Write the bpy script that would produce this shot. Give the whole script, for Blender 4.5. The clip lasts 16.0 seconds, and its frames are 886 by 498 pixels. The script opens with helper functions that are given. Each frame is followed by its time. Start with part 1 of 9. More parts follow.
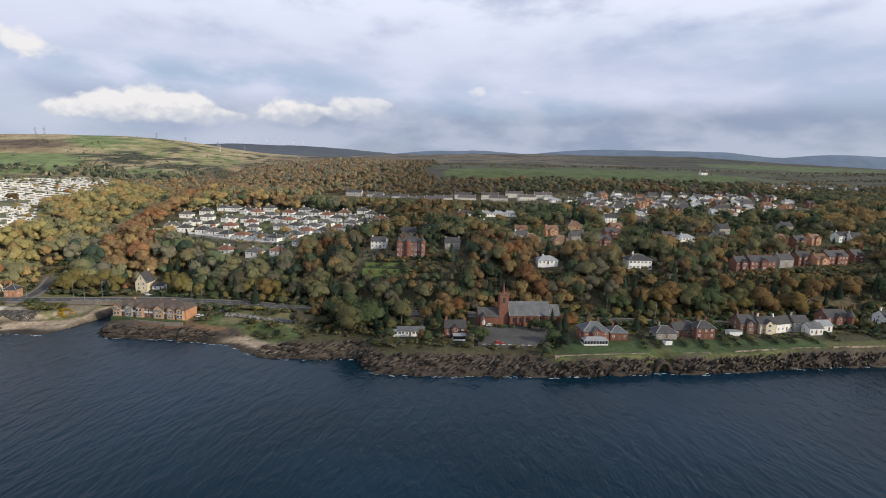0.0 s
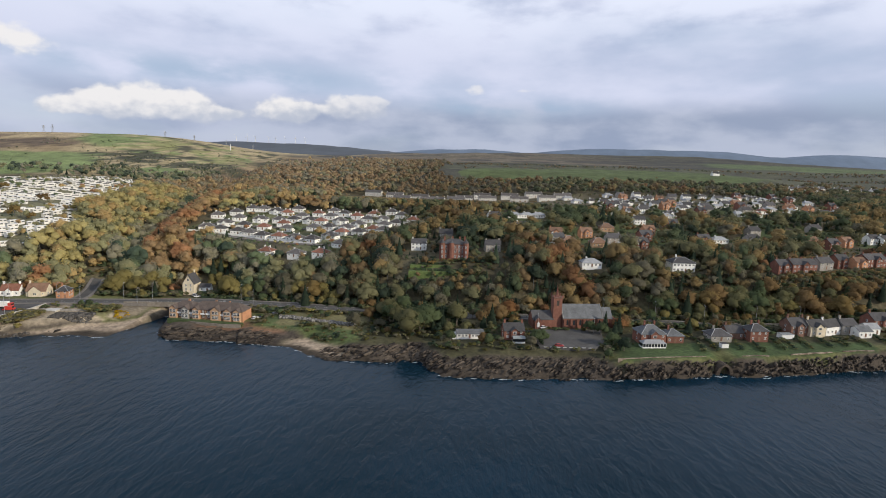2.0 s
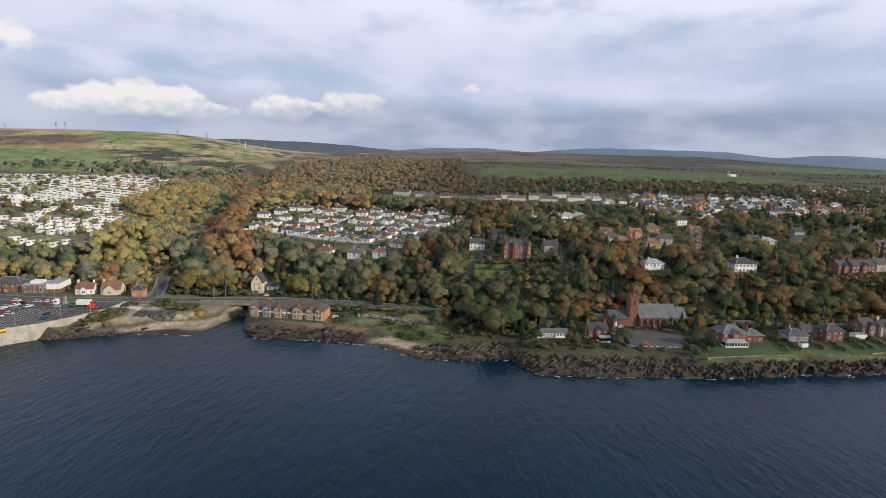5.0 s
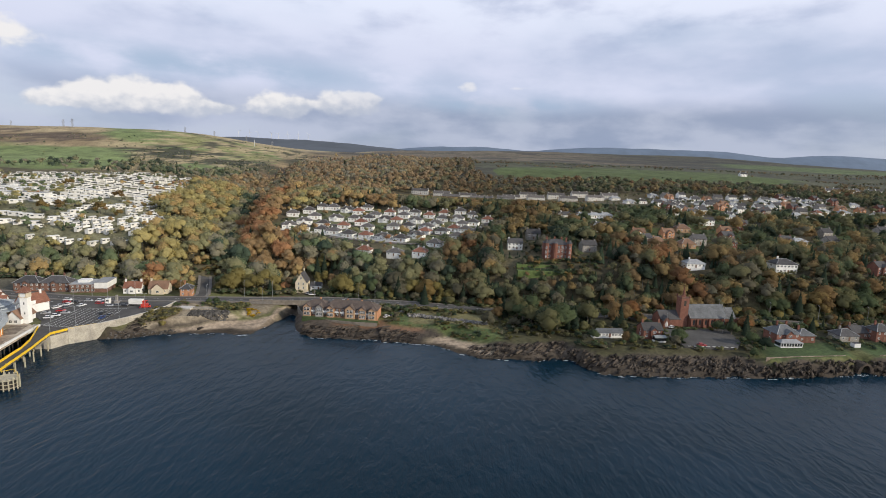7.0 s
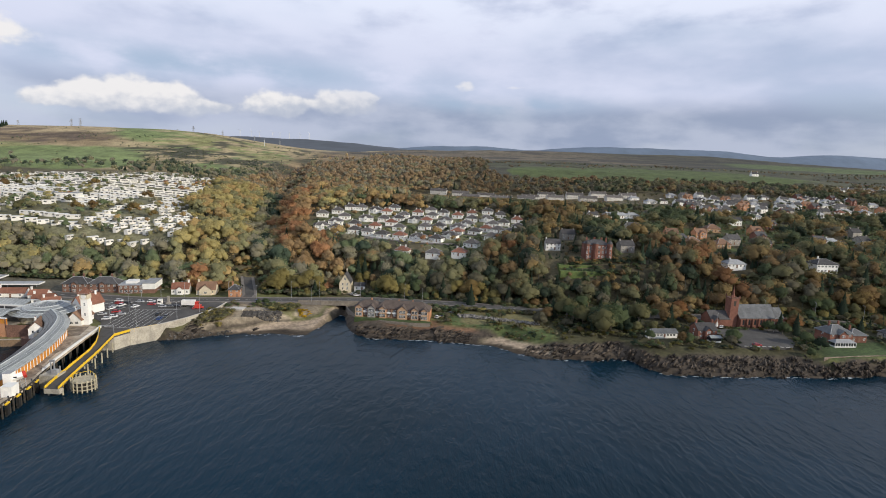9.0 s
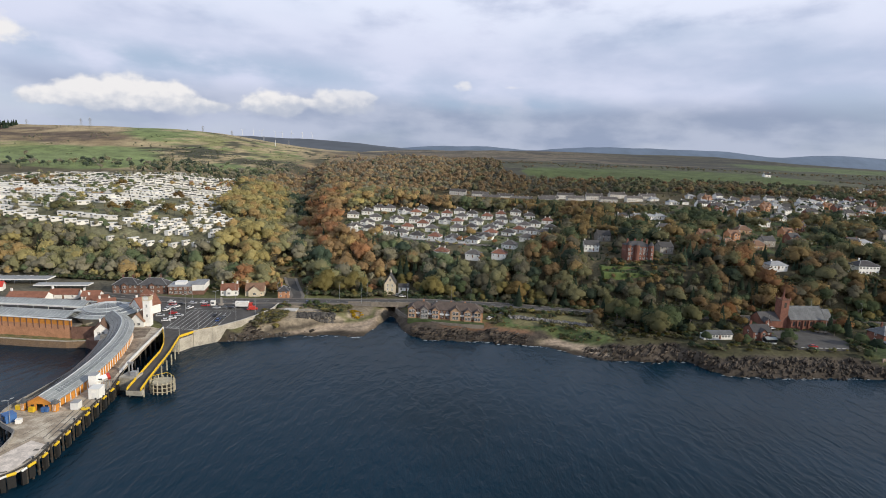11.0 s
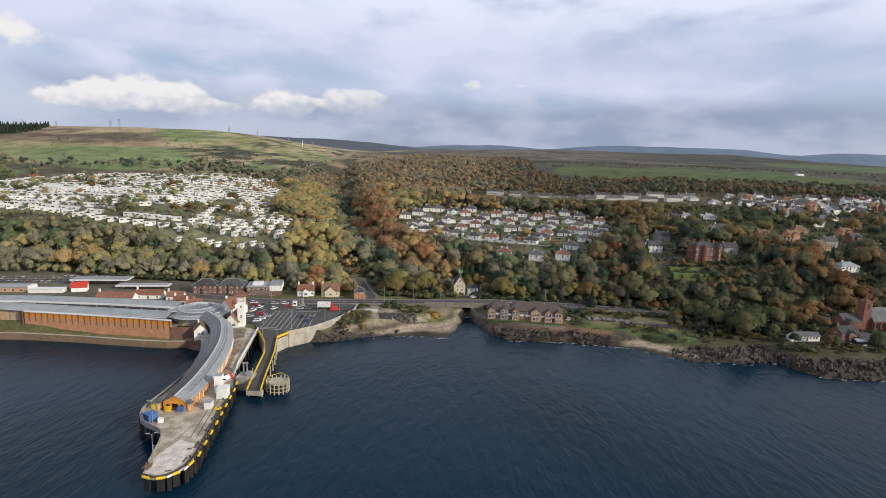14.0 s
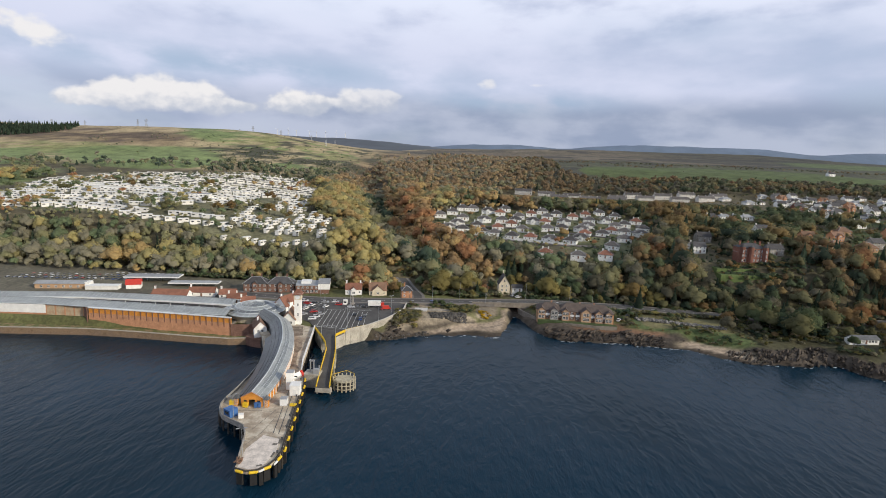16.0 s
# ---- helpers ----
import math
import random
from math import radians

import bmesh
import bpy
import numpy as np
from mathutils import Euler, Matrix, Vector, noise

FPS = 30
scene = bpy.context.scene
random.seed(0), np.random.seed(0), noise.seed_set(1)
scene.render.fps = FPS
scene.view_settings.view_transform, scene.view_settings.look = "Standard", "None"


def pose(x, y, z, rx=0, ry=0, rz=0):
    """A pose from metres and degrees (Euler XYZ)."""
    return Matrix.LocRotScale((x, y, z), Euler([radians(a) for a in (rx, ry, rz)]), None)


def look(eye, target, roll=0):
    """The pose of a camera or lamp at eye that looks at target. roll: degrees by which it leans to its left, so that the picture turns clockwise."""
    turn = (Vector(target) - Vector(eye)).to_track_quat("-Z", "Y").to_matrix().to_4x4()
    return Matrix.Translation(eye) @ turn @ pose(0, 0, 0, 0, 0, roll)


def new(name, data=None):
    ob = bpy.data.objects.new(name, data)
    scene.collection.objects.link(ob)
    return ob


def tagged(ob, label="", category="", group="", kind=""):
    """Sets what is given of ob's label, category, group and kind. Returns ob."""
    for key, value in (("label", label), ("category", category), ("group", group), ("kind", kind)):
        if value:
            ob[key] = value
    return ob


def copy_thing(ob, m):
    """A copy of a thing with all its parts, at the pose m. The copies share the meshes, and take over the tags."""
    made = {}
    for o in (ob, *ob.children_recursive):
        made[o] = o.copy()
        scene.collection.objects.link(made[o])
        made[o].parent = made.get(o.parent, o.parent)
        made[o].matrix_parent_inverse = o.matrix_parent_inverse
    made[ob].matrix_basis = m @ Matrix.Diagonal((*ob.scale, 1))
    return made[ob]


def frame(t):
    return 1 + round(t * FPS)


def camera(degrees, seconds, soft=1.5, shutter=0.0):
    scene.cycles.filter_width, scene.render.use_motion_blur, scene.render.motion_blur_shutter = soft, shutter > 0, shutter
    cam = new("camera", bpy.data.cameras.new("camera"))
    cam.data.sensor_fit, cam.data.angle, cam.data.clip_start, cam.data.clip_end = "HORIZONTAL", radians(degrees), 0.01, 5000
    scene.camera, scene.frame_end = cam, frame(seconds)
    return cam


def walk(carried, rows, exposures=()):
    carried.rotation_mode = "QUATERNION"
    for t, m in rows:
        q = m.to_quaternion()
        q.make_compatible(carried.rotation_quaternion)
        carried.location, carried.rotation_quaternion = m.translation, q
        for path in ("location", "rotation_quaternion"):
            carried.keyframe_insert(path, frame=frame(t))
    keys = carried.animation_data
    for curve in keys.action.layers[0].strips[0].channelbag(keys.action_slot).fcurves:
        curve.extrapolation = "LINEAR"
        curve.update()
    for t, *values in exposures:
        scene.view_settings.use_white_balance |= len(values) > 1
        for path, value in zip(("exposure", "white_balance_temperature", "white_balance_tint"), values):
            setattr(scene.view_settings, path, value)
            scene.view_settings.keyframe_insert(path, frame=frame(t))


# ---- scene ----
cam = camera(80.2, 16.0, soft=0.95)
PATH = [
    (0, (19.453, 13.323, 90.721), (19.349, 15.298, 90.419), 1.7),
    (0.5, (11.948, 12.215, 91.121), (11.846, 14.189, 90.818), 1.7),
    (1, (4.001, 11.19, 91.674), (3.903, 13.164, 91.369), 1.8),
    (1.5, (-3.859, 10.109, 92.348), (-3.954, 12.083, 92.041), 1.8),
    (2, (-12.015, 9.116, 92.829), (-12.108, 11.09, 92.521), 1.9),
    (2.5, (-19.993, 7.665, 92.964), (-20.083, 9.639, 92.654), 2.0),
    (3, (-27.763, 6.4, 92.865), (-27.85, 8.374, 92.554), 2.0),
    (3.5, (-35.496, 5.356, 92.941), (-35.58, 7.33, 92.629), 2.0),
    (4, (-43.154, 4.375, 92.826), (-43.236, 6.349, 92.514), 2.1),
    (6.5, (-82.098, 0.477, 92.944), (-82.161, 2.451, 92.627), 2.3),
    (7, (-89.867, -0.02, 92.781), (-89.928, 1.954, 92.463), 2.4),
    (7.5, (-97.402, -0.536, 92.614), (-97.461, 1.438, 92.296), 2.4),
    (8, (-105.245, -1.252, 92.497), (-105.3, 0.722, 92.179), 2.4),
    (8.5, (-112.811, -1.7, 92.657), (-112.865, 0.274, 92.337), 2.4),
    (9, (-120.468, -2.239, 92.555), (-120.519, -0.266, 92.235), 2.4),
    (11.5, (-159.328, -4.687, 92.531), (-159.368, -2.713, 92.21), 2.5),
    (12, (-166.933, -5.184, 92.465), (-166.969, -3.21, 92.144), 2.5),
    (12.5, (-173.922, -5.671, 92.53), (-173.956, -3.697, 92.208), 2.5),
    (13, (-180.441, -6.134, 92.46), (-180.475, -4.161, 92.138), 2.4),
    (13.5, (-186.432, -6.534, 92.399), (-186.481, -4.561, 92.076), 2.3),
    (14, (-191.711, -7.007, 92.34), (-191.79, -5.035, 92.014), 2.3),
    (14.5, (-196.907, -7.461, 92.238), (-197.008, -5.491, 91.909), 2.4),
    (15, (-202.018, -8.047, 92.193), (-202.133, -6.077, 91.863), 2.4),
    (15.5, (-207.302, -8.484, 91.891), (-207.426, -6.515, 91.561), 2.4),
    (16, (-212.496, -9.166, 91.79), (-212.626, -7.198, 91.46), 2.4),
]
walk(cam, [(t, look(eye, aim, lean)) for t, eye, aim, lean in PATH])

# ---- sky, sun and light ----
SUN_TURN, SUN_RISE = radians(116), radians(23)  # clockwise from the way inland, and above the horizon


def link(tree, kind, inputs=(), **settings):
    """A node with its settings; inputs: pairs of socket and value or socket and another node's output."""
    node = tree.nodes.new(kind)
    for key, value in settings.items():
        setattr(node, key, value)
    for socket, value in inputs:
        if isinstance(value, bpy.types.NodeSocket):
            tree.links.new(value, node.inputs[socket])
        else:
            node.inputs[socket].default_value = value
    return node


def calc(tree, op, a, b=0.0, c=0.0, clamp=False):
    return link(tree, "ShaderNodeMath", [(0, a), (1, b), (2, c)], operation=op, use_clamp=clamp).outputs[0]


def ranged(tree, value, lo, hi, to_lo=0.0, to_hi=1.0):
    return link(tree, "ShaderNodeMapRange", [(0, value), (1, lo), (2, hi), (3, to_lo), (4, to_hi)], interpolation_type="SMOOTHSTEP").outputs[0]


def blend(tree, fac, a, b, how="MIX"):
    return link(tree, "ShaderNodeMix", [(0, fac), (6, a), (7, b)], data_type="RGBA", blend_type=how).outputs[2]


def make_world():
    world = bpy.data.worlds.new("sky")
    scene.world = world
    world.use_nodes = True
    tree = world.node_tree
    tree.nodes.clear()
    way = link(tree, "ShaderNodeTexCoord").outputs["Generated"]
    xyz = link(tree, "ShaderNodeSeparateXYZ", [(0, way)])
    turn = calc(tree, "MULTIPLY", calc(tree, "ARCTAN2", xyz.outputs[0], xyz.outputs[1]), 57.2958)
    rise = calc(tree, "MULTIPLY", calc(tree, "ARCSINE", xyz.outputs[2]), 57.2958)

    def cloud_noise(sx, sy, shift, detail=7.0, rough=0.55):
        at = link(tree, "ShaderNodeCombineXYZ", [(0, calc(tree, "MULTIPLY", turn, sx)), (1, calc(tree, "MULTIPLY", rise, sy)), (2, shift)])
        return link(tree, "ShaderNodeTexNoise", [("Vector", at.outputs[0]), ("Scale", 1.0), ("Detail", detail), ("Roughness", rough)]).outputs[0]

    def spot(cx, cy, rx, ry):
        u = calc(tree, "DIVIDE", calc(tree, "SUBTRACT", turn, cx), rx)
        v = calc(tree, "DIVIDE", calc(tree, "SUBTRACT", rise, cy), ry)
        return calc(tree, "EXPONENT", calc(tree, "MULTIPLY", calc(tree, "ADD", calc(tree, "MULTIPLY", u, u), calc(tree, "MULTIPLY", v, v)), -1.0))

    air = link(tree, "ShaderNodeTexSky", sky_type="NISHITA", sun_disc=False, sun_elevation=SUN_RISE, sun_rotation=SUN_TURN, altitude=90.0)
    blue = blend(tree, 1.0, air.outputs[0], (0.13, 0.13, 0.14, 1), "MULTIPLY")
    broad = cloud_noise(0.045, 0.13, 3.0, 5.0, 0.48)
    fine = cloud_noise(0.11, 0.27, 9.0, 6.0, 0.5)
    both = calc(tree, "ADD", calc(tree, "MULTIPLY", broad, 0.65), calc(tree, "MULTIPLY", fine, 0.35))
    high = blend(tree, ranged(tree, both, 0.36, 0.60), (0.49, 0.56, 0.74, 1), (0.68, 0.72, 0.89, 1))
    high = blend(tree, calc(tree, "MULTIPLY", ranged(tree, rise, 9.5, 17.0), ranged(tree, fine, 0.33, 0.55)), high, (0.80, 0.85, 1.0, 1))
    # the grey-blue bank low over the moors, and the blue gap above the cumulus
    low = blend(tree, ranged(tree, fine, 0.36, 0.62), (0.30, 0.36, 0.50, 1), (0.46, 0.51, 0.64, 1))
    bank = calc(tree, "MULTIPLY", ranged(tree, rise, 7.8, 5.2), ranged(tree, turn, -60.0, 6.0, 0.45, 0.95))
    cover = blend(tree, calc(tree, "MULTIPLY", bank, ranged(tree, broad, 0.2, 0.5, 0.7, 1.0)), high, low)
    gap = calc(tree, "MULTIPLY", calc(tree, "ADD", spot(-26.0, 8.2, 22.0, 1.5), spot(4.0, 6.4, 9.0, 0.9)), ranged(tree, fine, 0.66, 0.40))
    cover = blend(tree, calc(tree, "MULTIPLY", gap, 0.85), cover, (0.38, 0.50, 0.67, 1))
    veil = ranged(tree, broad, 0.25, 0.5, 0.75, 1.0)
    sky = blend(tree, veil, blue, cover)
    # heaped white clouds: round lumps with a crisp upper edge that fade into grey below
    puff = cloud_noise(0.30, 0.42, 21.0, 3.5, 0.5)
    lump = cloud_noise(0.8, 1.1, 5.0, 3.0, 0.45)
    curl = calc(tree, "ADD", calc(tree, "MULTIPLY", calc(tree, "SUBTRACT", puff, 0.5), 2.3), calc(tree, "MULTIPLY", calc(tree, "SUBTRACT", lump, 0.5), 0.9))
    heap = None
    for cx, cy, rx, ry in ((-38.0, 4.1, 2.0, 0.7), (-36.0, 4.7, 2.3, 1.2), (-33.2, 5.2, 2.3, 1.5), (-30.2, 5.2, 2.4, 1.5), (-27.4, 4.8, 1.9, 1.35), (-25.0, 4.5, 2.0, 0.7),
                           (-20.6, 5.3, 1.9, 1.2), (-17.9, 5.1, 1.8, 0.9), (-13.2, 5.9, 2.1, 1.1), (-10.6, 6.0, 1.8, 1.1), (-40.8, 9.4, 2.0, 1.2), (-45.5, 10.0, 3.0, 1.3),  (0.2, 8.1, 1.3, 0.7), (5.0, 8.0, 1.6, 0.3)):
        one = spot(cx, cy, rx, ry)
        heap = one if heap is None else calc(tree, "ADD", heap, one)
    for cx, cy, rx, ry, share in ((-15.2, 5.3, 7.0, 1.2, 0.55), (-33.0, 4.3, 8.5, 1.0, 0.25), (-38.0, 8.6, 5.0, 0.8, 0.12)):
        heap = calc(tree, "ADD", heap, calc(tree, "MULTIPLY", spot(cx, cy, rx, ry), share))
    base = calc(tree, "ADD", calc(tree, "MULTIPLY", turn, 0.07), 5.5)
    above = calc(tree, "SUBTRACT", rise, base)
    body = calc(tree, "MULTIPLY", calc(tree, "MULTIPLY", ranged(tree, calc(tree, "ADD", heap, curl), 0.34, 0.92), ranged(tree, heap, 0.10, 0.5)), ranged(tree, above, -1.9, 1.3))
    lit = calc(tree, "ADD", above, calc(tree, "MULTIPLY", calc(tree, "SUBTRACT", lump, 0.5), 3.5))
    white = blend(tree, ranged(tree, lit, 0.0, 2.2), (0.54, 0.58, 0.67, 1), (0.89, 0.87, 0.87, 1))
    sky = blend(tree, calc(tree, "MULTIPLY", body, ranged(tree, turn, -20.0, -8.0, 0.95, 0.62)), sky, white)
    # pale air along the horizon
    sky = blend(tree, ranged(tree, rise, 2.6, 0.0, 0.0, 0.5), sky, (0.50, 0.54, 0.63, 1))
    # broken grey cloud overhead
    over = blend(tree, ranged(tree, broad, 0.4, 0.6), (0.29, 0.37, 0.52, 1), (0.48, 0.52, 0.60, 1))
    over = blend(tree, ranged(tree, xyz.outputs[0], -0.7, 0.45), blend(tree, 1.0, over, (1.28, 1.28, 1.25, 1), "MULTIPLY"), blend(tree, 1.0, over, (0.74, 0.76, 0.80, 1), "MULTIPLY"))
    sky = blend(tree, ranged(tree, rise, 20.0, 50.0), sky, over)
    back = link(tree, "ShaderNodeBackground", [(0, sky), (1, 1.0)])
    out = link(tree, "ShaderNodeOutputWorld")
    tree.links.new(back.outputs[0], out.inputs[0])


make_world()
sun = new("sun", bpy.data.lights.new("sun", "SUN"))
sun.data.energy, sun.data.angle, sun.data.color = 3.6, radians(1.2), (1.0, 0.90, 0.74)
sun_from = Vector((math.sin(SUN_TURN) * math.cos(SUN_RISE), math.cos(SUN_TURN) * math.cos(SUN_RISE), math.sin(SUN_RISE)))
sun.matrix_world = look(sun_from * 900, (0, 0, 0))


# ---- materials ----
def surface(name, color, rough=0.8, metal=0.0, grain=(0.3, 0.2), stain=(4.0, 0.2), bump=0.0, vary=0.0, attribute="", island=0.0, spec=0.3, second=None):
    """A painted or natural surface: grain and stain are size in metres and strength; vary: by object; island: by loose piece; second: a colour that patches mix in."""
    m = bpy.data.materials.new(name)
    m.use_nodes = True
    tree = m.node_tree
    body = tree.nodes["Principled BSDF"]
    at = link(tree, "ShaderNodeTexCoord").outputs["Object"]
    if attribute:
        base = link(tree, "ShaderNodeAttribute", attribute_name=attribute).outputs["Color"]
    else:
        base = link(tree, "ShaderNodeRGB").outputs[0]
        base.default_value = (*color, 1)
    fine = link(tree, "ShaderNodeTexNoise", [("Vector", at), ("Scale", 1 / grain[0]), ("Detail", 4.0), ("Roughness", 0.6)]).outputs[0]
    wide = link(tree, "ShaderNodeTexNoise", [("Vector", at), ("Scale", 1 / stain[0]), ("Detail", 5.0), ("Roughness", 0.6)]).outputs[0]
    if second:
        base = blend(tree, ranged(tree, wide, 0.42, 0.62), base, (*second, 1))
    light = calc(tree, "MULTIPLY", ranged(tree, fine, 0.25, 0.75, 1 - grain[1], 1 + grain[1]), ranged(tree, wide, 0.25, 0.75, 1 - stain[1], 1 + stain[1]))
    if vary:
        light = calc(tree, "MULTIPLY", light, ranged(tree, link(tree, "ShaderNodeObjectInfo").outputs["Random"], 0.0, 1.0, 1 - vary, 1 + vary))
    if island:
        light = calc(tree, "MULTIPLY", light, ranged(tree, link(tree, "ShaderNodeNewGeometry").outputs["Random Per Island"], 0.0, 1.0, 1 - island, 1 + island))
    grey = link(tree, "ShaderNodeCombineColor", [(0, light), (1, light), (2, light)]).outputs[0]
    tree.links.new(blend(tree, 1.0, base, grey, "MULTIPLY"), body.inputs["Base Color"])
    body.inputs["Roughness"].default_value, body.inputs["Metallic"].default_value = rough, metal
    body.inputs["Specular IOR Level"].default_value = spec
    if bump:
        node = link(tree, "ShaderNodeBump", [("Strength", 0.6), ("Distance", bump), ("Height", fine)])
        tree.links.new(node.outputs[0], body.inputs["Normal"])
    return m


def make_sea():
    m = bpy.data.materials.new("sea_water")
    m.use_nodes = True
    tree = m.node_tree
    body = tree.nodes["Principled BSDF"]
    at = link(tree, "ShaderNodeTexCoord").outputs["Object"]
    lay = link(tree, "ShaderNodeMapping", [("Vector", at), ("Rotation", (0, 0, radians(-38))), ("Scale", (1.0, 0.42, 1.0))]).outputs[0]
    across = link(tree, "ShaderNodeMapping", [("Vector", at), ("Rotation", (0, 0, radians(32))), ("Scale", (1.0, 0.35, 1.0))]).outputs[0]
    swell = link(tree, "ShaderNodeTexNoise", [("Vector", lay), ("Scale", 0.25), ("Detail", 3.5), ("Roughness", 0.55), ("Distortion", 0.4)]).outputs[0]
    chop = link(tree, "ShaderNodeTexNoise", [("Vector", across), ("Scale", 0.95), ("Detail", 3.0), ("Roughness", 0.6)]).outputs[0]
    gust = link(tree, "ShaderNodeTexNoise", [("Vector", at), ("Scale", 0.012), ("Detail", 3.0)]).outputs[0]
    hue = blend(tree, ranged(tree, gust, 0.35, 0.65), (0.0025, 0.0165, 0.030, 1), (0.0045, 0.023, 0.043, 1))
    crest = calc(tree, "ADD", swell, calc(tree, "MULTIPLY", calc(tree, "SUBTRACT", chop, 0.5), 0.35))
    speck = link(tree, "ShaderNodeTexNoise", [("Vector", at), ("Scale", 0.06), ("Detail", 2.0)]).outputs[0]
    foam = calc(tree, "MULTIPLY", ranged(tree, crest, 0.79, 0.83), ranged(tree, speck, 0.60, 0.66))
    tree.links.new(blend(tree, foam, hue, (0.7, 0.72, 0.74, 1)), body.inputs["Base Color"])
    tree.links.new(ranged(tree, foam, 0.0, 1.0, 0.12, 0.8), body.inputs["Roughness"])
    body.inputs["IOR"].default_value = 1.333
    body.inputs["Specular IOR Level"].default_value = 0.155
    high = calc(tree, "ADD", calc(tree, "MULTIPLY", swell, 1.0), calc(tree, "MULTIPLY", chop, 0.35))
    bumped = link(tree, "ShaderNodeBump", [("Strength", 1.0), ("Distance", 0.52), ("Height", high)])
    tree.links.new(bumped.outputs[0], body.inputs["Normal"])
    return m


def make_glass(name, color, rough=0.08):
    m = bpy.data.materials.new(name)
    m.use_nodes = True
    body = m.node_tree.nodes["Principled BSDF"]
    body.inputs["Base Color"].default_value = (*color, 1)
    body.inputs["Roughness"].default_value = rough
    body.inputs["Specular IOR Level"].default_value = 0.6
    return m


SEA = make_sea()
LAND = surface("land_cover", (0.1, 0.1, 0.1), 0.95, grain=(1.8, 0.34), stain=(24.0, 0.34), bump=0.3, attribute="cover")
FAR_LAND = surface("hazy_far_hills", (0.1, 0.1, 0.1), 0.95, grain=(120.0, 0.10), stain=(500.0, 0.12), attribute="cover")
LEAF = surface("autumn_leaves", (0.1, 0.1, 0.1), 0.8, grain=(1.1, 0.16), stain=(6.0, 0.12), attribute="tint", vary=0.10, spec=0.1)


def thin(m, share):
    """Lets a share of the light through, as leaves do."""
    tree = m.node_tree
    body, out = tree.nodes["Principled BSDF"], tree.nodes["Material Output"]
    glow = link(tree, "ShaderNodeBsdfTranslucent", [("Color", body.inputs["Base Color"].links[0].from_socket)])
    both = link(tree, "ShaderNodeMixShader", [(0, share), (1, body.outputs[0]), (2, glow.outputs[0])])
    tree.links.new(both.outputs[0], out.inputs[0])


thin(LEAF, 0.48)
BARK = surface("bark", (0.19, 0.165, 0.135), 0.95, grain=(0.4, 0.3), stain=(2.0, 0.2))
WHITE = surface("white_render", (0.80, 0.79, 0.75), 0.8, grain=(0.5, 0.05), stain=(3.0, 0.10), vary=0.06)
CREAM_GREY = surface("grey_harling", (0.50, 0.48, 0.44), 0.85, grain=(0.5, 0.08), stain=(3.0, 0.12), vary=0.12)
CREAM = surface("cream_render", (0.62, 0.54, 0.40), 0.85, grain=(0.5, 0.08), stain=(3.0, 0.12))
RED_STONE = surface("red_sandstone", (0.195, 0.088, 0.063), 0.9, grain=(0.5, 0.22), stain=(2.5, 0.22), bump=0.03, vary=0.15)
DARK_STONE = surface("dark_red_stone", (0.175, 0.098, 0.072), 0.9, grain=(0.5, 0.25), stain=(3.0, 0.25), bump=0.03)
ORANGE_BRICK = surface("orange_brick", (0.46, 0.235, 0.13), 0.9, grain=(0.35, 0.18), stain=(3.0, 0.18), bump=0.02, vary=0.1)
TAN_BRICK = surface("tan_brick", (0.46, 0.30, 0.18), 0.9, grain=(0.35, 0.15), stain=(3.0, 0.15), bump=0.02)
GREY_STONE = surface("grey_stone", (0.30, 0.28, 0.25), 0.9, grain=(0.5, 0.22), stain=(2.5, 0.22), bump=0.04)
SLATE = surface("slate_roof", (0.070, 0.068, 0.070), 0.8, grain=(0.5, 0.25), stain=(3.0, 0.22), bump=0.02, vary=0.2)
BROWN_SLATE = surface("brown_slate_roof", (0.105, 0.082, 0.070), 0.85, grain=(0.5, 0.22), stain=(3.0, 0.2), bump=0.02)
PALE_SLATE = surface("pale_slate_roof", (0.120, 0.126, 0.132), 0.8, grain=(0.6, 0.22), stain=(4.0, 0.25), bump=0.02, vary=0.1)
RED_TILE = surface("red_roof_tiles", (0.22, 0.100, 0.066), 0.85, grain=(0.5, 0.22), stain=(3.0, 0.2), bump=0.03, vary=0.2)
BROWN_TILE = surface("brown_roof_tiles", (0.20, 0.12, 0.08), 0.85, grain=(0.5, 0.22), stain=(3.0, 0.2), bump=0.03, vary=0.2)
GREY_ROOF = surface("grey_felt_roof", (0.30, 0.31, 0.32), 0.8, grain=(0.6, 0.12), stain=(4.0, 0.15), vary=0.1)
VILLAGE_ROOF = surface("grey_brown_tiles", (0.095, 0.088, 0.085), 0.85, grain=(0.5, 0.2), stain=(3.0, 0.2), bump=0.02, vary=0.28)
PANE = make_glass("window_glass", (0.025, 0.03, 0.035))
TRIM = surface("white_trim", (0.72, 0.72, 0.70), 0.6, grain=(0.3, 0.05), stain=(2.0, 0.06))
CONCRETE = surface("concrete", (0.40, 0.37, 0.31), 0.9, grain=(0.5, 0.15), stain=(4.0, 0.25), bump=0.02)
DECK = surface("pier_deck_concrete", (0.37, 0.305, 0.23), 0.9, grain=(0.6, 0.18), stain=(5.0, 0.22), second=(0.46, 0.405, 0.32))
PALE_DECK = surface("new_concrete", (0.47, 0.45, 0.42), 0.9, grain=(0.6, 0.1), stain=(4.0, 0.15))
TIMBER = surface("dark_wet_timber", (0.055, 0.048, 0.04), 0.8, grain=(0.3, 0.3), stain=(1.5, 0.3), bump=0.03)
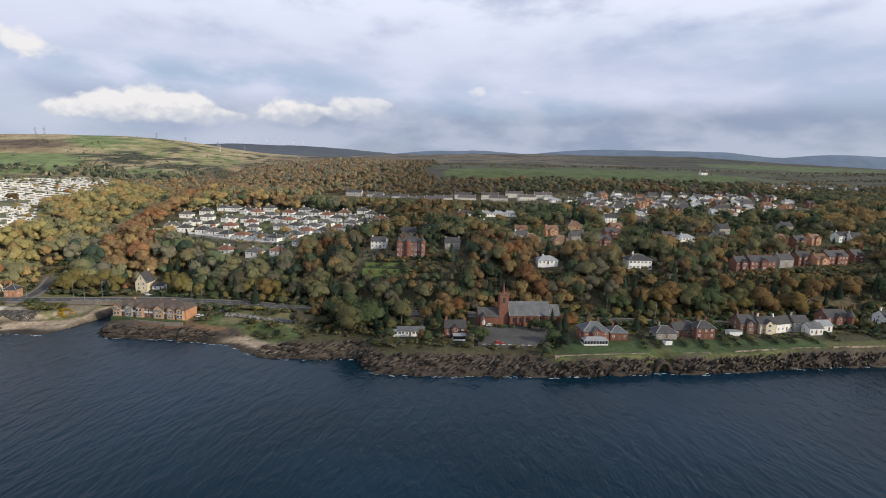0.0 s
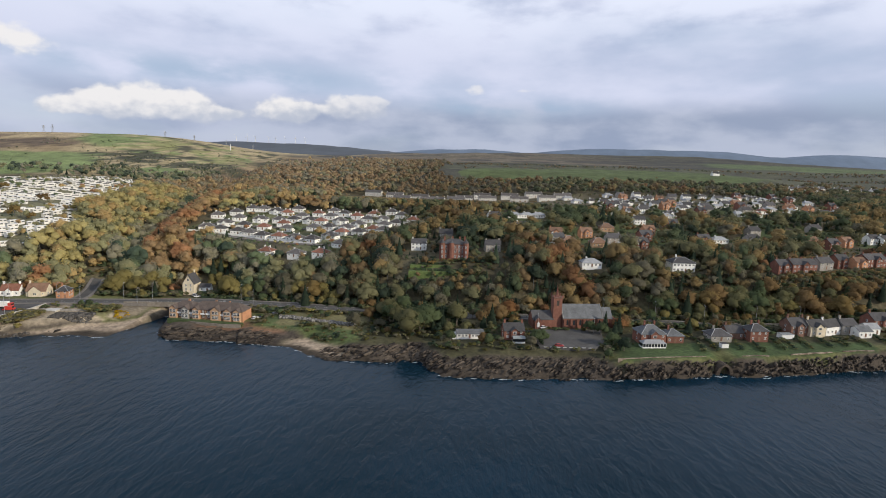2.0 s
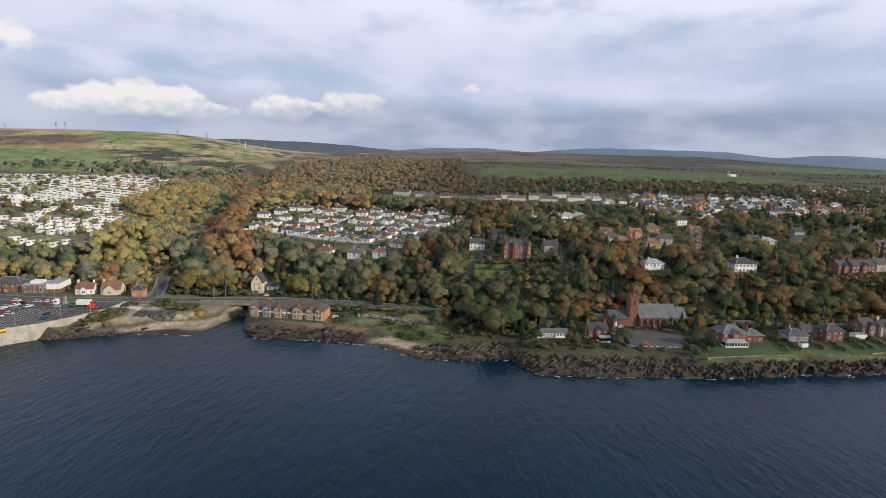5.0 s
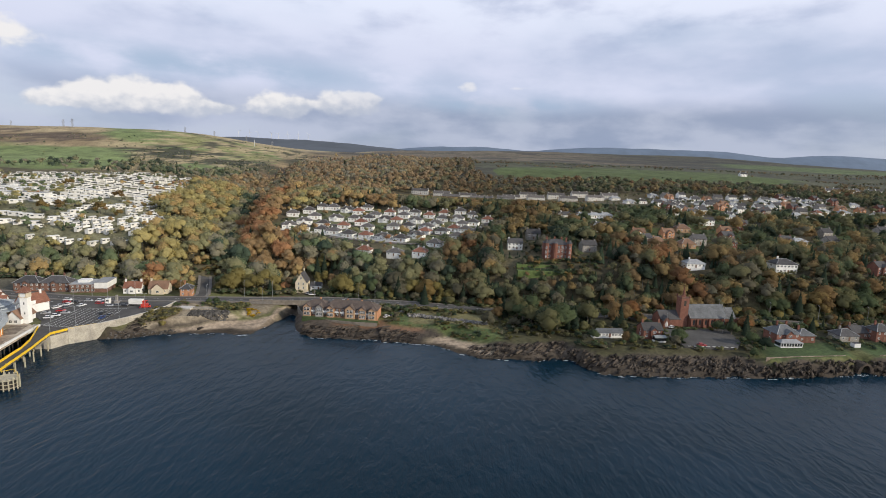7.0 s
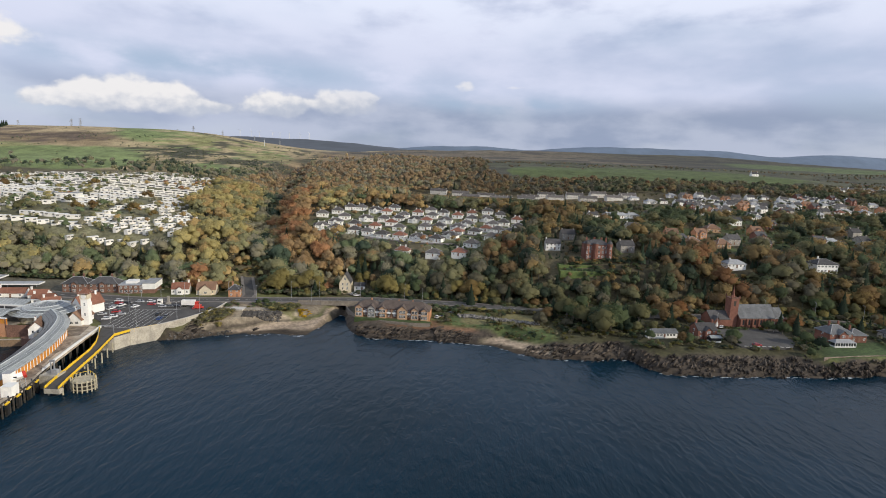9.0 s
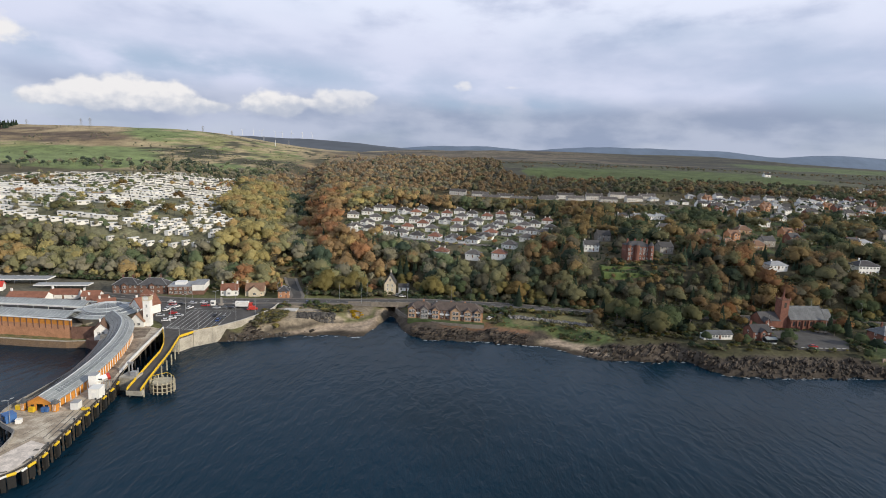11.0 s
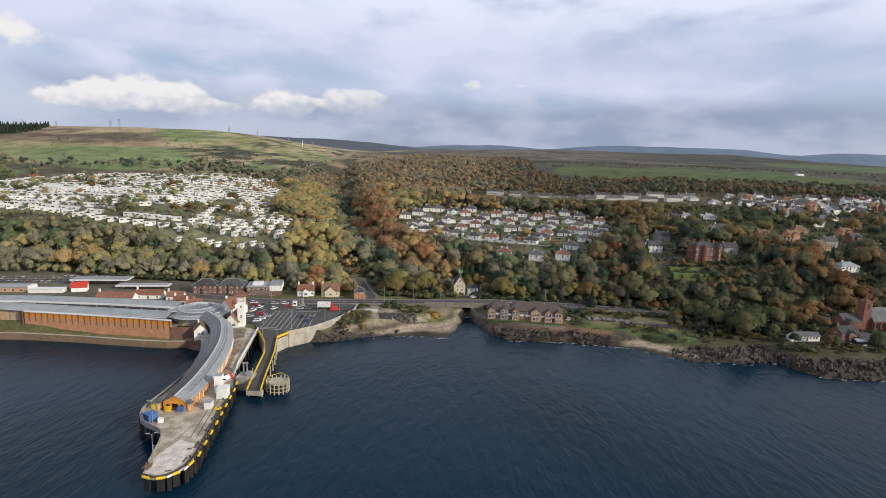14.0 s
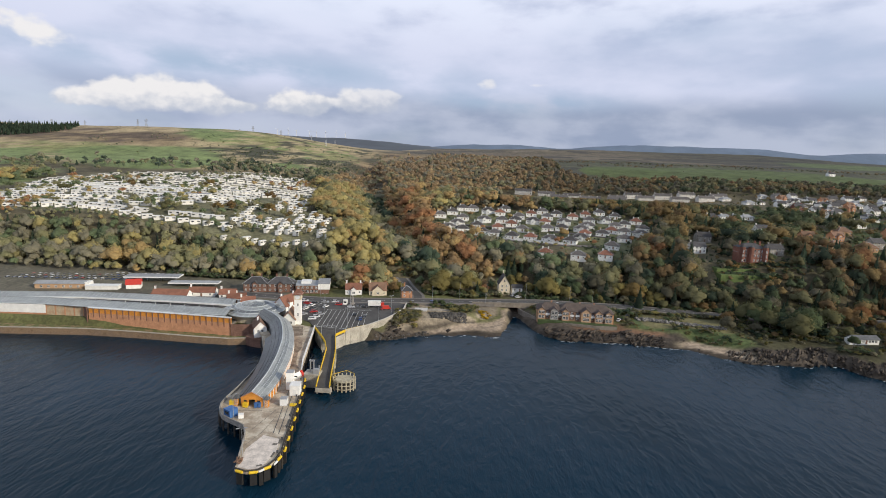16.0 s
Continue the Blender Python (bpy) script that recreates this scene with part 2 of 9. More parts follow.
PALE_TIMBER = surface("bleached_timber", (0.42, 0.38, 0.28), 0.85, grain=(0.3, 0.2), stain=(1.5, 0.2))
ASPHALT = surface("asphalt", (0.082, 0.079, 0.076), 0.92, grain=(0.6, 0.15), stain=(7.0, 0.22))
PAVING = surface("paving", (0.175, 0.16, 0.145), 0.9, grain=(0.6, 0.15), stain=(4.0, 0.2))
ROAD_PAINT = surface("white_road_paint", (0.55, 0.55, 0.53), 0.8, grain=(0.3, 0.15), stain=(2.0, 0.15))
YELLOW = surface("yellow_paint", (0.72, 0.48, 0.03), 0.6, grain=(0.3, 0.12), stain=(1.5, 0.15))
GOLD = surface("amber_boards", (0.60, 0.25, 0.045), 0.7, grain=(0.3, 0.15), stain=(2.0, 0.15))
LEAD = surface("pale_lead", (0.34, 0.35, 0.36), 0.6, grain=(0.3, 0.1), stain=(2.0, 0.15))
STEEL = surface("galvanised_steel", (0.36, 0.37, 0.38), 0.5, metal=0.4, grain=(0.3, 0.1), stain=(2.0, 0.1))
DARK_STEEL = surface("dark_steel", (0.07, 0.075, 0.08), 0.6, metal=0.3, grain=(0.3, 0.1), stain=(2.0, 0.1))
ROCK = surface("shore_rock", (0.17, 0.13, 0.10), 0.95, grain=(0.5, 0.35), stain=(3.0, 0.35), bump=0.08, vary=0.3, second=(0.27, 0.22, 0.17))
PLASTER_RED = surface("red_paint", (0.50, 0.05, 0.035), 0.5, grain=(0.3, 0.08), stain=(2.0, 0.08))
BLUE_PAINT = surface("blue_paint", (0.06, 0.15, 0.36), 0.5, grain=(0.3, 0.1), stain=(2.0, 0.1))
CARAVAN_WHITE = surface("caravan_panels", (0.71, 0.69, 0.64), 0.45, grain=(0.4, 0.03), stain=(2.0, 0.07), vary=0.10)
CARAVAN_ROOF = surface("caravan_roof", (0.66, 0.66, 0.64), 0.5, grain=(0.4, 0.05), stain=(2.0, 0.1), vary=0.12)
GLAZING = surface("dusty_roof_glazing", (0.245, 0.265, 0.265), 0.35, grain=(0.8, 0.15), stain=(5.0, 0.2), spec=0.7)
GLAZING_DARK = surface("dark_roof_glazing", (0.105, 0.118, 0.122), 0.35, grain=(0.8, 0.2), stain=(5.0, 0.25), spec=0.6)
ROOF_STEEL = surface("painted_roof_bars", (0.50, 0.53, 0.55), 0.5, grain=(0.3, 0.06), stain=(2.0, 0.1))
RUBBER = surface("black_rubber", (0.02, 0.02, 0.02), 0.8, grain=(0.3, 0.2), stain=(1.0, 0.2))


# ---- the lie of the land ----
def smooth(t):
    t = np.clip(t, 0.0, 1.0)
    return t * t * (3 - 2 * t)


def lattice(i, j, seed):
    h = np.sin(i * 127.1 + j * 311.7 + seed * 74.7) * 43758.5453
    return h - np.floor(h)


def vnoise(x, y, size, seed=0):
    """Smooth value noise from -1 to 1, of that grain in metres."""
    u, v = np.asarray(x, float) / size, np.asarray(y, float) / size
    i, j = np.floor(u), np.floor(v)
    a, b = smooth(u - i), smooth(v - j)
    top = lattice(i, j, seed) * (1 - a) + lattice(i + 1, j, seed) * a
    low = lattice(i, j + 1, seed) * (1 - a) + lattice(i + 1, j + 1, seed) * a
    return 2 * (top * (1 - b) + low * b) - 1


def hump(x, y, cx, cy, sx, sy):
    return np.exp(-(((x - cx) / sx) ** 2) - ((y - cy) / sy) ** 2)


COAST_X = [-900, -430, -404, -385, -361, -321, -305, -292, -276, -262, -253, -243, -231, -218, -202, -197, -193, -189, -186, -182, -178, -172, -164, -144, -128, -110,
           -99, -93, -86, -78, -69, -50, -40, -31, -27, -21, -8, 12, 26, 52, 65, 82, 100, 108, 114, 128, 154, 177, 207, 227, 420, 900]
COAST_Y = [215, 226, 228, 229, 229, 229, 232, 240, 241, 245, 249, 255, 259, 262, 261, 264, 284, 302, 303, 288, 276, 268, 263, 265, 264, 262,
           260, 256, 250, 247, 246, 246, 250, 249, 240, 234, 234, 235, 237, 240, 241, 245, 249, 251, 251, 253, 259, 266, 272, 276, 300, 330]


def coast(x):
    return np.interp(x, COAST_X, COAST_Y)


def lowland(x):
    return np.interp(x, [-700, -262, -240, -190, -120, -60, 0, 100, 200, 300], [6.9, 6.9, 5.8, 5.2, 5.0, 5.5, 7.0, 7.5, 8.0, 9.0])


def beach_width(x):
    """How far the sand reaches inland of the water."""
    return np.interp(x, [-250, -237, -215, -200, -190, -108, -100, -90, -66], [5, 7, 13, 26, 30, 8, 11, 20, 12])


GLEN_Y, GLEN_X = [290, 340, 400, 470, 560, 680, 820, 1000], [-190, -236, -274, -300, -325, -352, -395, -425]


def height(x, y):
    x, y = np.asarray(x, float), np.asarray(y, float)
    rough = vnoise(x, y, 7, 1) * 2.2 + vnoise(x, y, 3, 2) * 1.2
    wall = smooth((-258 - x) / 10)
    d = y - coast(x) + rough * (1 - wall) * 0.8
    low = lowland(x)
    beach = smooth((x + 250) / 8) * smooth((-193 - x) / 5) + smooth((x + 108) / 8) * smooth((-66 - x) / 8)
    strand = beach_width(x)
    cliff = smooth((x - 50) / 14)
    rock_z = np.interp(d, [-40, -6, 0, 3, 9, 15, 20], [-9, -1.5, 0, 0.26, 0.50, 0.8, 1.0]) * (1 - cliff) + np.interp(d, [-40, -6, 0, 1.5, 3.2, 5.0, 7.0], [-9, -1.5, 0, 0.28, 0.72, 0.93, 1.0]) * cliff
    sand_z = np.interp(d / strand, [-3, 0, 0.8, 1.05, 1.45], [-9, 0, 0.30, 0.52, 1.0])
    wall_z = np.interp(d, [-40, -2, 0.5, 3.5], [-9, -1, 0, 1.0])
    rise = wall * wall_z + (1 - wall) * (beach * sand_z + (1 - beach) * rock_z)
    ledge = np.clip(1 - np.abs(d - 7 + 4.5 * cliff) / (9 - 5.5 * cliff), 0, 1) * (1 - wall) * (1 - 0.8 * beach)
    z = np.where(rise > 0, rise * low, rise) + ledge * (vnoise(x * 0.6 + y, y * 0.5 - x * 0.3, 4, 3) * 0.9 + vnoise(x, y, 2.2, 4) * 0.5)
    z = z - 5.0 * hump(x, y, 111, 253, 2.8, 6.0)  # the mouth of the boat cave
    # the wooded scarp of the raised beach, and the slope above it
    y0 = np.interp(x, [-700, -350, -310, -240, -190, -120, 0, 60, 130, 220, 400], [342, 340, 334, 338, 345, 325, 318, 322, 316, 322, 330])
    width = np.interp(x, [-350, -250, -130, -40, 100], [42, 60, 75, 45, 38])
    z = z + 23 * smooth((y - y0) / width)
    z = z + np.interp(y, [356, 431, 534, 640, 740, 800, 893, 1000, 1120, 1280, 1500, 1800, 2500, 3000, 3700, 4200, 4750, 4950],
                      [0, 7, 15, 23, 28, 34, 44, 58, 66, 76, 84, 92, 126, 95, 90, 70, 70, 60])
    z = z - 13 * hump(x, y, -90, 745, 210, 80)
    z = z - 7 * hump(x, y, -190, 450, 110, 70) + 11 * hump(x, y, -520, 460, 120, 110) + 7 * hump(x, y, -525, 640, 110, 90) - 9 * hump(x, y, -420, 840, 170, 170)
    # the burn's glen
    axis = np.interp(y, GLEN_Y, GLEN_X)
    z = z - 20 * np.exp(-((x - axis) / 27) ** 2) * smooth((y - 352) / 60) * smooth((1150 - y) / 300) + 3 * np.exp(-((x - axis - 34) / 13) ** 2) * smooth((y - 385) / 30) * smooth((560 - y) / 100)
    z = z - 8 * hump(x, y, -440, 1120, 190, 150) - 8 * hump(x, y, 640, 1080, 160, 110)
    # the bare hill, the moors and the far ridges
    hill = 44 * smooth((-430 - x) / 460) - 5 * smooth((-1020 - x) / 250)
    z = z + hill * np.where(y < 1340, smooth((y - 900) / 440), 0.1 + 0.9 * smooth((2000 - y) / 660))
    moor = np.interp(x, [-1500, -700, -400, -100, 16, 200, 510, 790, 1020, 1175, 1430, 1680, 1850, 2600], [-40, -34, -12, 6, 11, 9, 10, 14, 17, 6, -3, -14, -21, -50])
    z = z + moor * np.exp(-(((y - 2500) / 700) ** 2))
    crest = np.interp(x, [-3600, -2200, -1806, -1624, -1423, -1182, -863, -586, -300, 0], [70, 80, 92, 101, 97, 97, 84, 70, 40, 0])
    z = z + crest * np.exp(-(((y - 3700) / 480) ** 2))
    blue = np.interp(x, [-4600, -1600, -700, -440, -288, 112, 311, 436, 560, 756, 1000, 1584, 2211, 2453, 2621, 2833, 3090, 3528, 4600],
                     [40, 70, 105, 136, 150, 159, 145, 135, 139, 165, 187, 197, 199, 178, 164, 181, 204, 195, 180])
    z = z + blue * np.exp(-(((y - 4750) / 330) ** 2))
    z = z + (vnoise(x, y, 60, 5) * 1.2 + vnoise(x, y, 170, 6) * 2.5) * smooth((y - 380) / 300) + vnoise(x, y, 420, 7) * 4 * smooth((y - 1100) / 900)
    return z


# ---- building in meshes ----
class Form:
    """Vertices, faces and each face's material slot, for one part."""

    def __init__(self):
        self.v, self.f, self.m = [], [], []

    def add(self, verts, faces, slot=0):
        n = len(self.v)
        self.v += [tuple(p) for p in verts]
        self.f += [tuple(n + i for i in face) for face in faces]
        self.m += [slot] * len(faces)
        return self

    def box(self, x0, x1, y0, y1, z0, z1, slot=0, turn=0.0, about=(0, 0)):
        pts = [(x, y, z) for z in (z0, z1) for x, y in ((x0, y0), (x1, y0), (x1, y1), (x0, y1))]
        if turn:
            c, s = math.cos(turn), math.sin(turn)
            pts = [(about[0] + c * (x - about[0]) - s * (y - about[1]), about[1] + s * (x - about[0]) + c * (y - about[1]), z) for x, y, z in pts]
        return self.add(pts, [(0, 3, 2, 1), (4, 5, 6, 7), (0, 1, 5, 4), (1, 2, 6, 5), (2, 3, 7, 6), (3, 0, 4, 7)], slot)

    def gable(self, x0, x1, y0, y1, z0, z1, thick=0.25, over=0.3, slot=0):
        """A ridged roof slab, ridge along x, eaves at z0."""
        ym = (y0 + y1) / 2
        k = (z1 - z0) / (ym - y0)
        a, b, c, d = x0 - over, x1 + over, y0 - over, y1 + over
        e = z0 - k * over
        pts = []
        for x in (a, b):
            pts += [(x, c, e), (x, ym, z1), (x, d, e), (x, d, e + thick), (x, ym, z1 + thick), (x, c, e + thick)]
        return self.add(pts, [(0, 1, 4, 5), (1, 2, 3, 4), (6, 11, 10, 7), (7, 10, 9, 8), (5, 4, 10, 11), (4, 3, 9, 10), (0, 6, 7, 1), (1, 7, 8, 2), (0, 5, 11, 6), (2, 8, 9, 3)], slot)

    def gable_wall(self, x0, x1, y0, y1, z0, z1, z2, slot=0):
        """Walls with two gable ends under a roof whose ridge runs along x."""
        ym = (y0 + y1) / 2
        pts = [(x0, y0, z0), (x1, y0, z0), (x1, y1, z0), (x0, y1, z0), (x0, y0, z1), (x1, y0, z1), (x1, y1, z1), (x0, y1, z1), (x0, ym, z2), (x1, ym, z2)]
        return self.add(pts, [(0, 3, 2, 1), (0, 1, 5, 4), (2, 3, 7, 6), (1, 2, 6, 9, 5), (3, 0, 4, 8, 7), (4, 5, 9, 8), (6, 7, 8, 9)], slot)

    def hip(self, x0, x1, y0, y1, z0, z1, run=None, thick=0.22, over=0.4, slot=0):
        run = min(x1 - x0, y1 - y0) / 2 * 0.98 if run is None else run
        k = (z1 - z0) / ((y1 - y0) / 2)
        a, b, c, d, e = x0 - over, x1 + over, y0 - over, y1 + over, z0 - k * over
        ym = (y0 + y1) / 2
        pts = [(a, c, e), (b, c, e), (b, d, e), (a, d, e), (a, c, e + thick), (b, c, e + thick), (b, d, e + thick), (a, d, e + thick), (x0 + run, ym, z1 + thick), (x1 - run, ym, z1 + thick)]
        return self.add(pts, [(0, 3, 2, 1), (0, 1, 5, 4), (1, 2, 6, 5), (2, 3, 7, 6), (3, 0, 4, 7), (4, 5, 9, 8), (6, 7, 8, 9), (5, 6, 9), (7, 4, 8)], slot)

    def cylinder(self, x, y, z0, z1, r0, r1=None, n=8, slot=0):
        r1 = r0 if r1 is None else r1
        pts = [(x + r * math.cos(2 * math.pi * i / n), y + r * math.sin(2 * math.pi * i / n), z) for r, z in ((r0, z0), (r1, z1)) for i in range(n)]
        faces = [(i, (i + 1) % n, n + (i + 1) % n, n + i) for i in range(n)] + [tuple(range(n - 1, -1, -1)), tuple(range(n, 2 * n))]
        return self.add(pts, faces, slot)

    def rod(self, p, q, r, q_r=None, n=5, slot=0):
        p, q = Vector(p), Vector(q)
        turn = (q - p).to_track_quat("Z", "Y")
        q_r = r if q_r is None else q_r
        pts = [e + turn @ Vector((k * math.cos(2 * math.pi * i / n), k * math.sin(2 * math.pi * i / n), 0)) for e, k in ((p, r), (q, q_r)) for i in range(n)]
        return self.add(pts, [(i, (i + 1) % n, n + (i + 1) % n, n + i) for i in range(n)] + [tuple(range(n - 1, -1, -1)), tuple(range(n, 2 * n))], slot)

    def slab(self, outline, z0, z1, slot=0):
        """A flat slab over a counter-clockwise outline."""
        n = len(outline)
        pts = [(x, y, z0) for x, y in outline] + [(x, y, z1) for x, y in outline]
        return self.add(pts, [tuple(range(n - 1, -1, -1)), tuple(range(n, 2 * n))] + [(i, (i + 1) % n, n + (i + 1) % n, n + i) for i in range(n)], slot)

    def band(self, line, left, right, z0, z1, slot=0):
        """A strip with thickness along a line of points, from left to right of it; z0, z1 may be lists."""
        n = len(line)
        z0 = z0 if isinstance(z0, (list, tuple)) else [z0] * n
        z1 = z1 if isinstance(z1, (list, tuple)) else [z1] * n
        pts = []
        for i, p in enumerate(line):
            a, b = line[max(i - 1, 0)], line[min(i + 1, n - 1)]
            k = math.hypot(b[0] - a[0], b[1] - a[1])
            nx, ny = -(b[1] - a[1]) / k, (b[0] - a[0]) / k
            for s, z in ((left, z0[i]), (-right, z0[i]), (-right, z1[i]), (left, z1[i])):
                pts.append((p[0] + nx * s, p[1] + ny * s, z))
        faces = [(0, 1, 2, 3), (4 * n - 1, 4 * n - 2, 4 * n - 3, 4 * n - 4)]
        for i in range(n - 1):
            a, b = 4 * i, 4 * i + 4
            faces += [(a, b, b + 1, a + 1), (a + 1, b + 1, b + 2, a + 2), (a + 2, b + 2, b + 3, a + 3), (a + 3, b + 3, b, a)]
        return self.add(pts, faces, slot)

    def mesh(self, name, materials, smooth_shade=False):
        me = bpy.data.meshes.new(name)
        me.from_pydata(self.v, [], self.f)
        for m in materials if isinstance(materials, (list, tuple)) else [materials]:
            me.materials.append(m)
        if any(self.m):
            me.polygons.foreach_set("material_index", self.m)
        if smooth_shade:
            me.polygons.foreach_set("use_smooth", [True] * len(self.f))
        me.update()
        return me


def part(name, form, materials, parent, label="", at=None, smooth_shade=False):
    me = form if isinstance(form, bpy.types.Mesh) else form.mesh(name, materials, smooth_shade)
    ob = new(name, me)
    ob.parent = parent
    if at is not None:
        ob.matrix_basis = at
    return tagged(ob, label)


def thing(name, label, category, m=None, group="", kind="", form=None, materials=None):
    ob = new(name, form.mesh(name, materials) if form else None)
    if m is not None:
        ob.matrix_basis = m
    return tagged(ob, label, category, group, kind)


def ground_z(x, y):
    return float(height(x, y))


KEEP_CLEAR = []  # x, y, radius: where no tree stands


# ---- ground and water ----
def inside(poly, x, y):
    """Which of the points lie in the polygon."""
    hit = np.zeros(np.shape(x), bool)
    n = len(poly)
    for i in range(n):
        (ax, ay), (bx, by) = poly[i], poly[(i + 1) % n]
        cross = ((ay > y) != (by > y)) & (x < (bx - ax) * (y - ay) / ((by - ay) or 1e-9) + ax)
        hit ^= cross
    return hit


PARK = [(-660, 440), (-603, 395), (-502, 386), (-454, 378), (-405, 366), (-379, 364), (-330, 366), (-322, 375), (-330, 420), (-372, 470), (-395, 590), (-470, 760), (-580, 800), (-730, 700), (-740, 600)]
ROWS = [(-258, 440), (-150, 418), (-128, 374), (-100, 374), (-64, 440), (-68, 536), (-215, 545), (-250, 510)]
TOWN = [(-160, 705), (0, 690), (120, 580), (150, 560), (330, 560), (430, 640), (430, 760), (150, 775), (-60, 775), (-165, 780)]


HEATHER_BELT = [(-1500, 1140), (-1157, 1140), (-891, 1165), (-800, 1120), (-842, 1110), (-942, 1075), (-1080, 1050), (-1400, 1060)]
GORSE = [(-752, 1054), (-720, 1110), (-640, 1090), (-560, 1010), (-470, 960), (-500, 950), (-560, 950), (-621, 965), (-640, 890), (-670, 900)]
PLANTATION = [(-1700, 1180), (-1374, 1230), (-1301, 1255), (-1228, 1280), (-1182, 1190), (-1212, 1100), (-1245, 1065), (-1700, 1000)]
RIGHT_FIELD = [(-37, 994), (10, 1054), (213, 1131), (319, 1134), (434, 1120), (544, 1122), (524, 974), (408, 909), (335, 891), (159, 877), (32, 886), (-24, 925)]


def field_mask(x, y):
    left = [(-1022, 948), (-998, 983), (-914, 1029), (-824, 1047), (-753, 1045), (-699, 959), (-656, 864), (-684, 814), (-738, 765), (-820, 796), (-903, 830)]
    corner = [(-1250, 900), (-1128, 948), (-1073, 961), (-1010, 915), (-914, 785), (-960, 750), (-1150, 780)]
    lower = [(-1000, 600), (-852, 709), (-814, 715), (-742, 584), (-735, 533), (-800, 500), (-1000, 520)]
    slope = [(-967, 1310), (-829, 1300), (-736, 1310), (-644, 1290), (-545, 1230), (-444, 1091), (-479, 992), (-565, 1023), (-661, 1061), (-782, 1117), (-880, 1160)]
    strip = [(-602, 914), (-554, 938), (-493, 910), (-451, 885), (-514, 858), (-559, 864)]
    right = RIGHT_FIELD
    out = np.zeros(np.shape(x), bool)
    for poly in (left, corner, lower, slope, strip, right):
        out |= inside(poly, x + vnoise(x, y, 60, 31) * 10, y + vnoise(x, y, 60, 32) * 10)
    return out


def cover_color(x, y, z):
    """The base colour of what grows or lies there, with haze put into the far hills and cloud shade into the southern
    field.
    """
    shape = (*np.shape(x), 3)
    col = np.empty(shape)
    wood, grass = np.array((0.095, 0.082, 0.048)), np.array((0.105, 0.108, 0.042))
    lawn, field = np.array((0.052, 0.080, 0.028)), np.array((0.170, 0.215, 0.084))
    moor, heath, sand = np.array((0.245, 0.185, 0.105)), np.array((0.105, 0.078, 0.055)), np.array((0.38, 0.30, 0.22))
    weed, rock = np.array((0.050, 0.039, 0.028)), np.array((0.064, 0.052, 0.041))
    n1, n2 = vnoise(x, y, 45, 41)[..., None], vnoise(x, y, 18, 42)[..., None]
    d = (y - coast(x))[..., None]
    X, Y, Z = x[..., None], y[..., None], z[..., None]
    col[:] = grass * (1 + 0.2 * n1)
    scarp = smooth((Y - 322) / 12)
    col[:] = col * (1 - scarp) + wood * (1 + 0.3 * n2) * scarp
    plots = ((Y > 398) & (Y < 620) & (X > 20) & (n2 > -0.1))
    col[:] = np.where(plots, (lawn * 0.7 + grass * 0.3) * (1 + 0.25 * n2), col)
    open_up = (inside(PARK, x, y) | inside(ROWS, x, y))[..., None]
    col[:] = np.where(open_up, np.where((x < -322)[..., None], np.array((0.165, 0.160, 0.095)), np.array((0.115, 0.120, 0.060))) * (0.95 + 0.3 * n2), col)
    yard = smooth((-318 - X) / 12) * smooth((Y - 240) / 6)
    col[:] = np.where(open_up, col, col * (1 - yard * smooth((345 - Y) / 6)) + np.array((0.12, 0.11, 0.08)) * yard * smooth((345 - Y) / 6))
    far_land = smooth((Y - 780) / 120)
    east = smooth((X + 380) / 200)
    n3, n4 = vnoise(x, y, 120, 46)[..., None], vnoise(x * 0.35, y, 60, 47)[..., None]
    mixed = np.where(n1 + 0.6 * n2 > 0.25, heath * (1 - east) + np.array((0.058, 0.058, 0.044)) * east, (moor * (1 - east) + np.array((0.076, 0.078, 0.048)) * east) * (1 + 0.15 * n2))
    col[:] = col * (1 - far_land) + mixed * far_land
    # the bare hill: bleached grass along the top, a belt of heather under it, rough green on the shoulder
    west = smooth((-420 - X) / 120)
    top = smooth((Y - 1150 - 20 * n1) / 50) * west
    col[:] = col * (1 - top) + np.where(n4 + 0.5 * n2 > 0.35, heath * 1.5, np.array((0.36, 0.285, 0.17)) * (1 + 0.18 * n2)) * top
    shoulder = np.maximum(smooth((X + 900 + 60 * n1) / 90), smooth((1060 - Y) / 40)) * smooth((Y - 770) / 60) * west
    rough_grass = np.where(n4 + 0.6 * n2 + 0.3 * n1 > 0.45, np.array((0.225, 0.225, 0.095)), np.array((0.35, 0.285, 0.165))) * (1 + 0.14 * n2)
    col[:] = col * (1 - shoulder) + rough_grass * shoulder
    belt = inside(HEATHER_BELT, x + 12 * vnoise(x, y, 30, 33), y + 12 * vnoise(x, y, 30, 34))[..., None]
    col[:] = np.where(belt & (n2 + n4 > -0.7), heath * (1.15 + 0.35 * n2), col)
    green = field_mask(x, y)[..., None]
    stripe = 1 + 0.10 * vnoise(x * 0.3, y, 70, 45)[..., None]
    shoulder_mix = green & (Y > 985) & (X < -430) & (X > -900) & (n4 + 0.5 * n2 > 0.05)
    # the southern field has cloud shade put into its darker green
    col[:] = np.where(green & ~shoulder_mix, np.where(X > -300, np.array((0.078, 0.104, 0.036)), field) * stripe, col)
    gorse = inside(GORSE, x + 14 * vnoise(x, y, 26, 35), y + 14 * vnoise(x, y, 26, 36))[..., None]
    col[:] = np.where(gorse & (n2 + 0.5 * n1 > -0.35), np.array((0.062, 0.064, 0.040)) * (1 + 0.3 * n2), col)
    scrub = (vnoise(x * 0.55, y, 30, 43) + 0.6 * vnoise(x, y, 11, 44) > 0.36)[..., None]
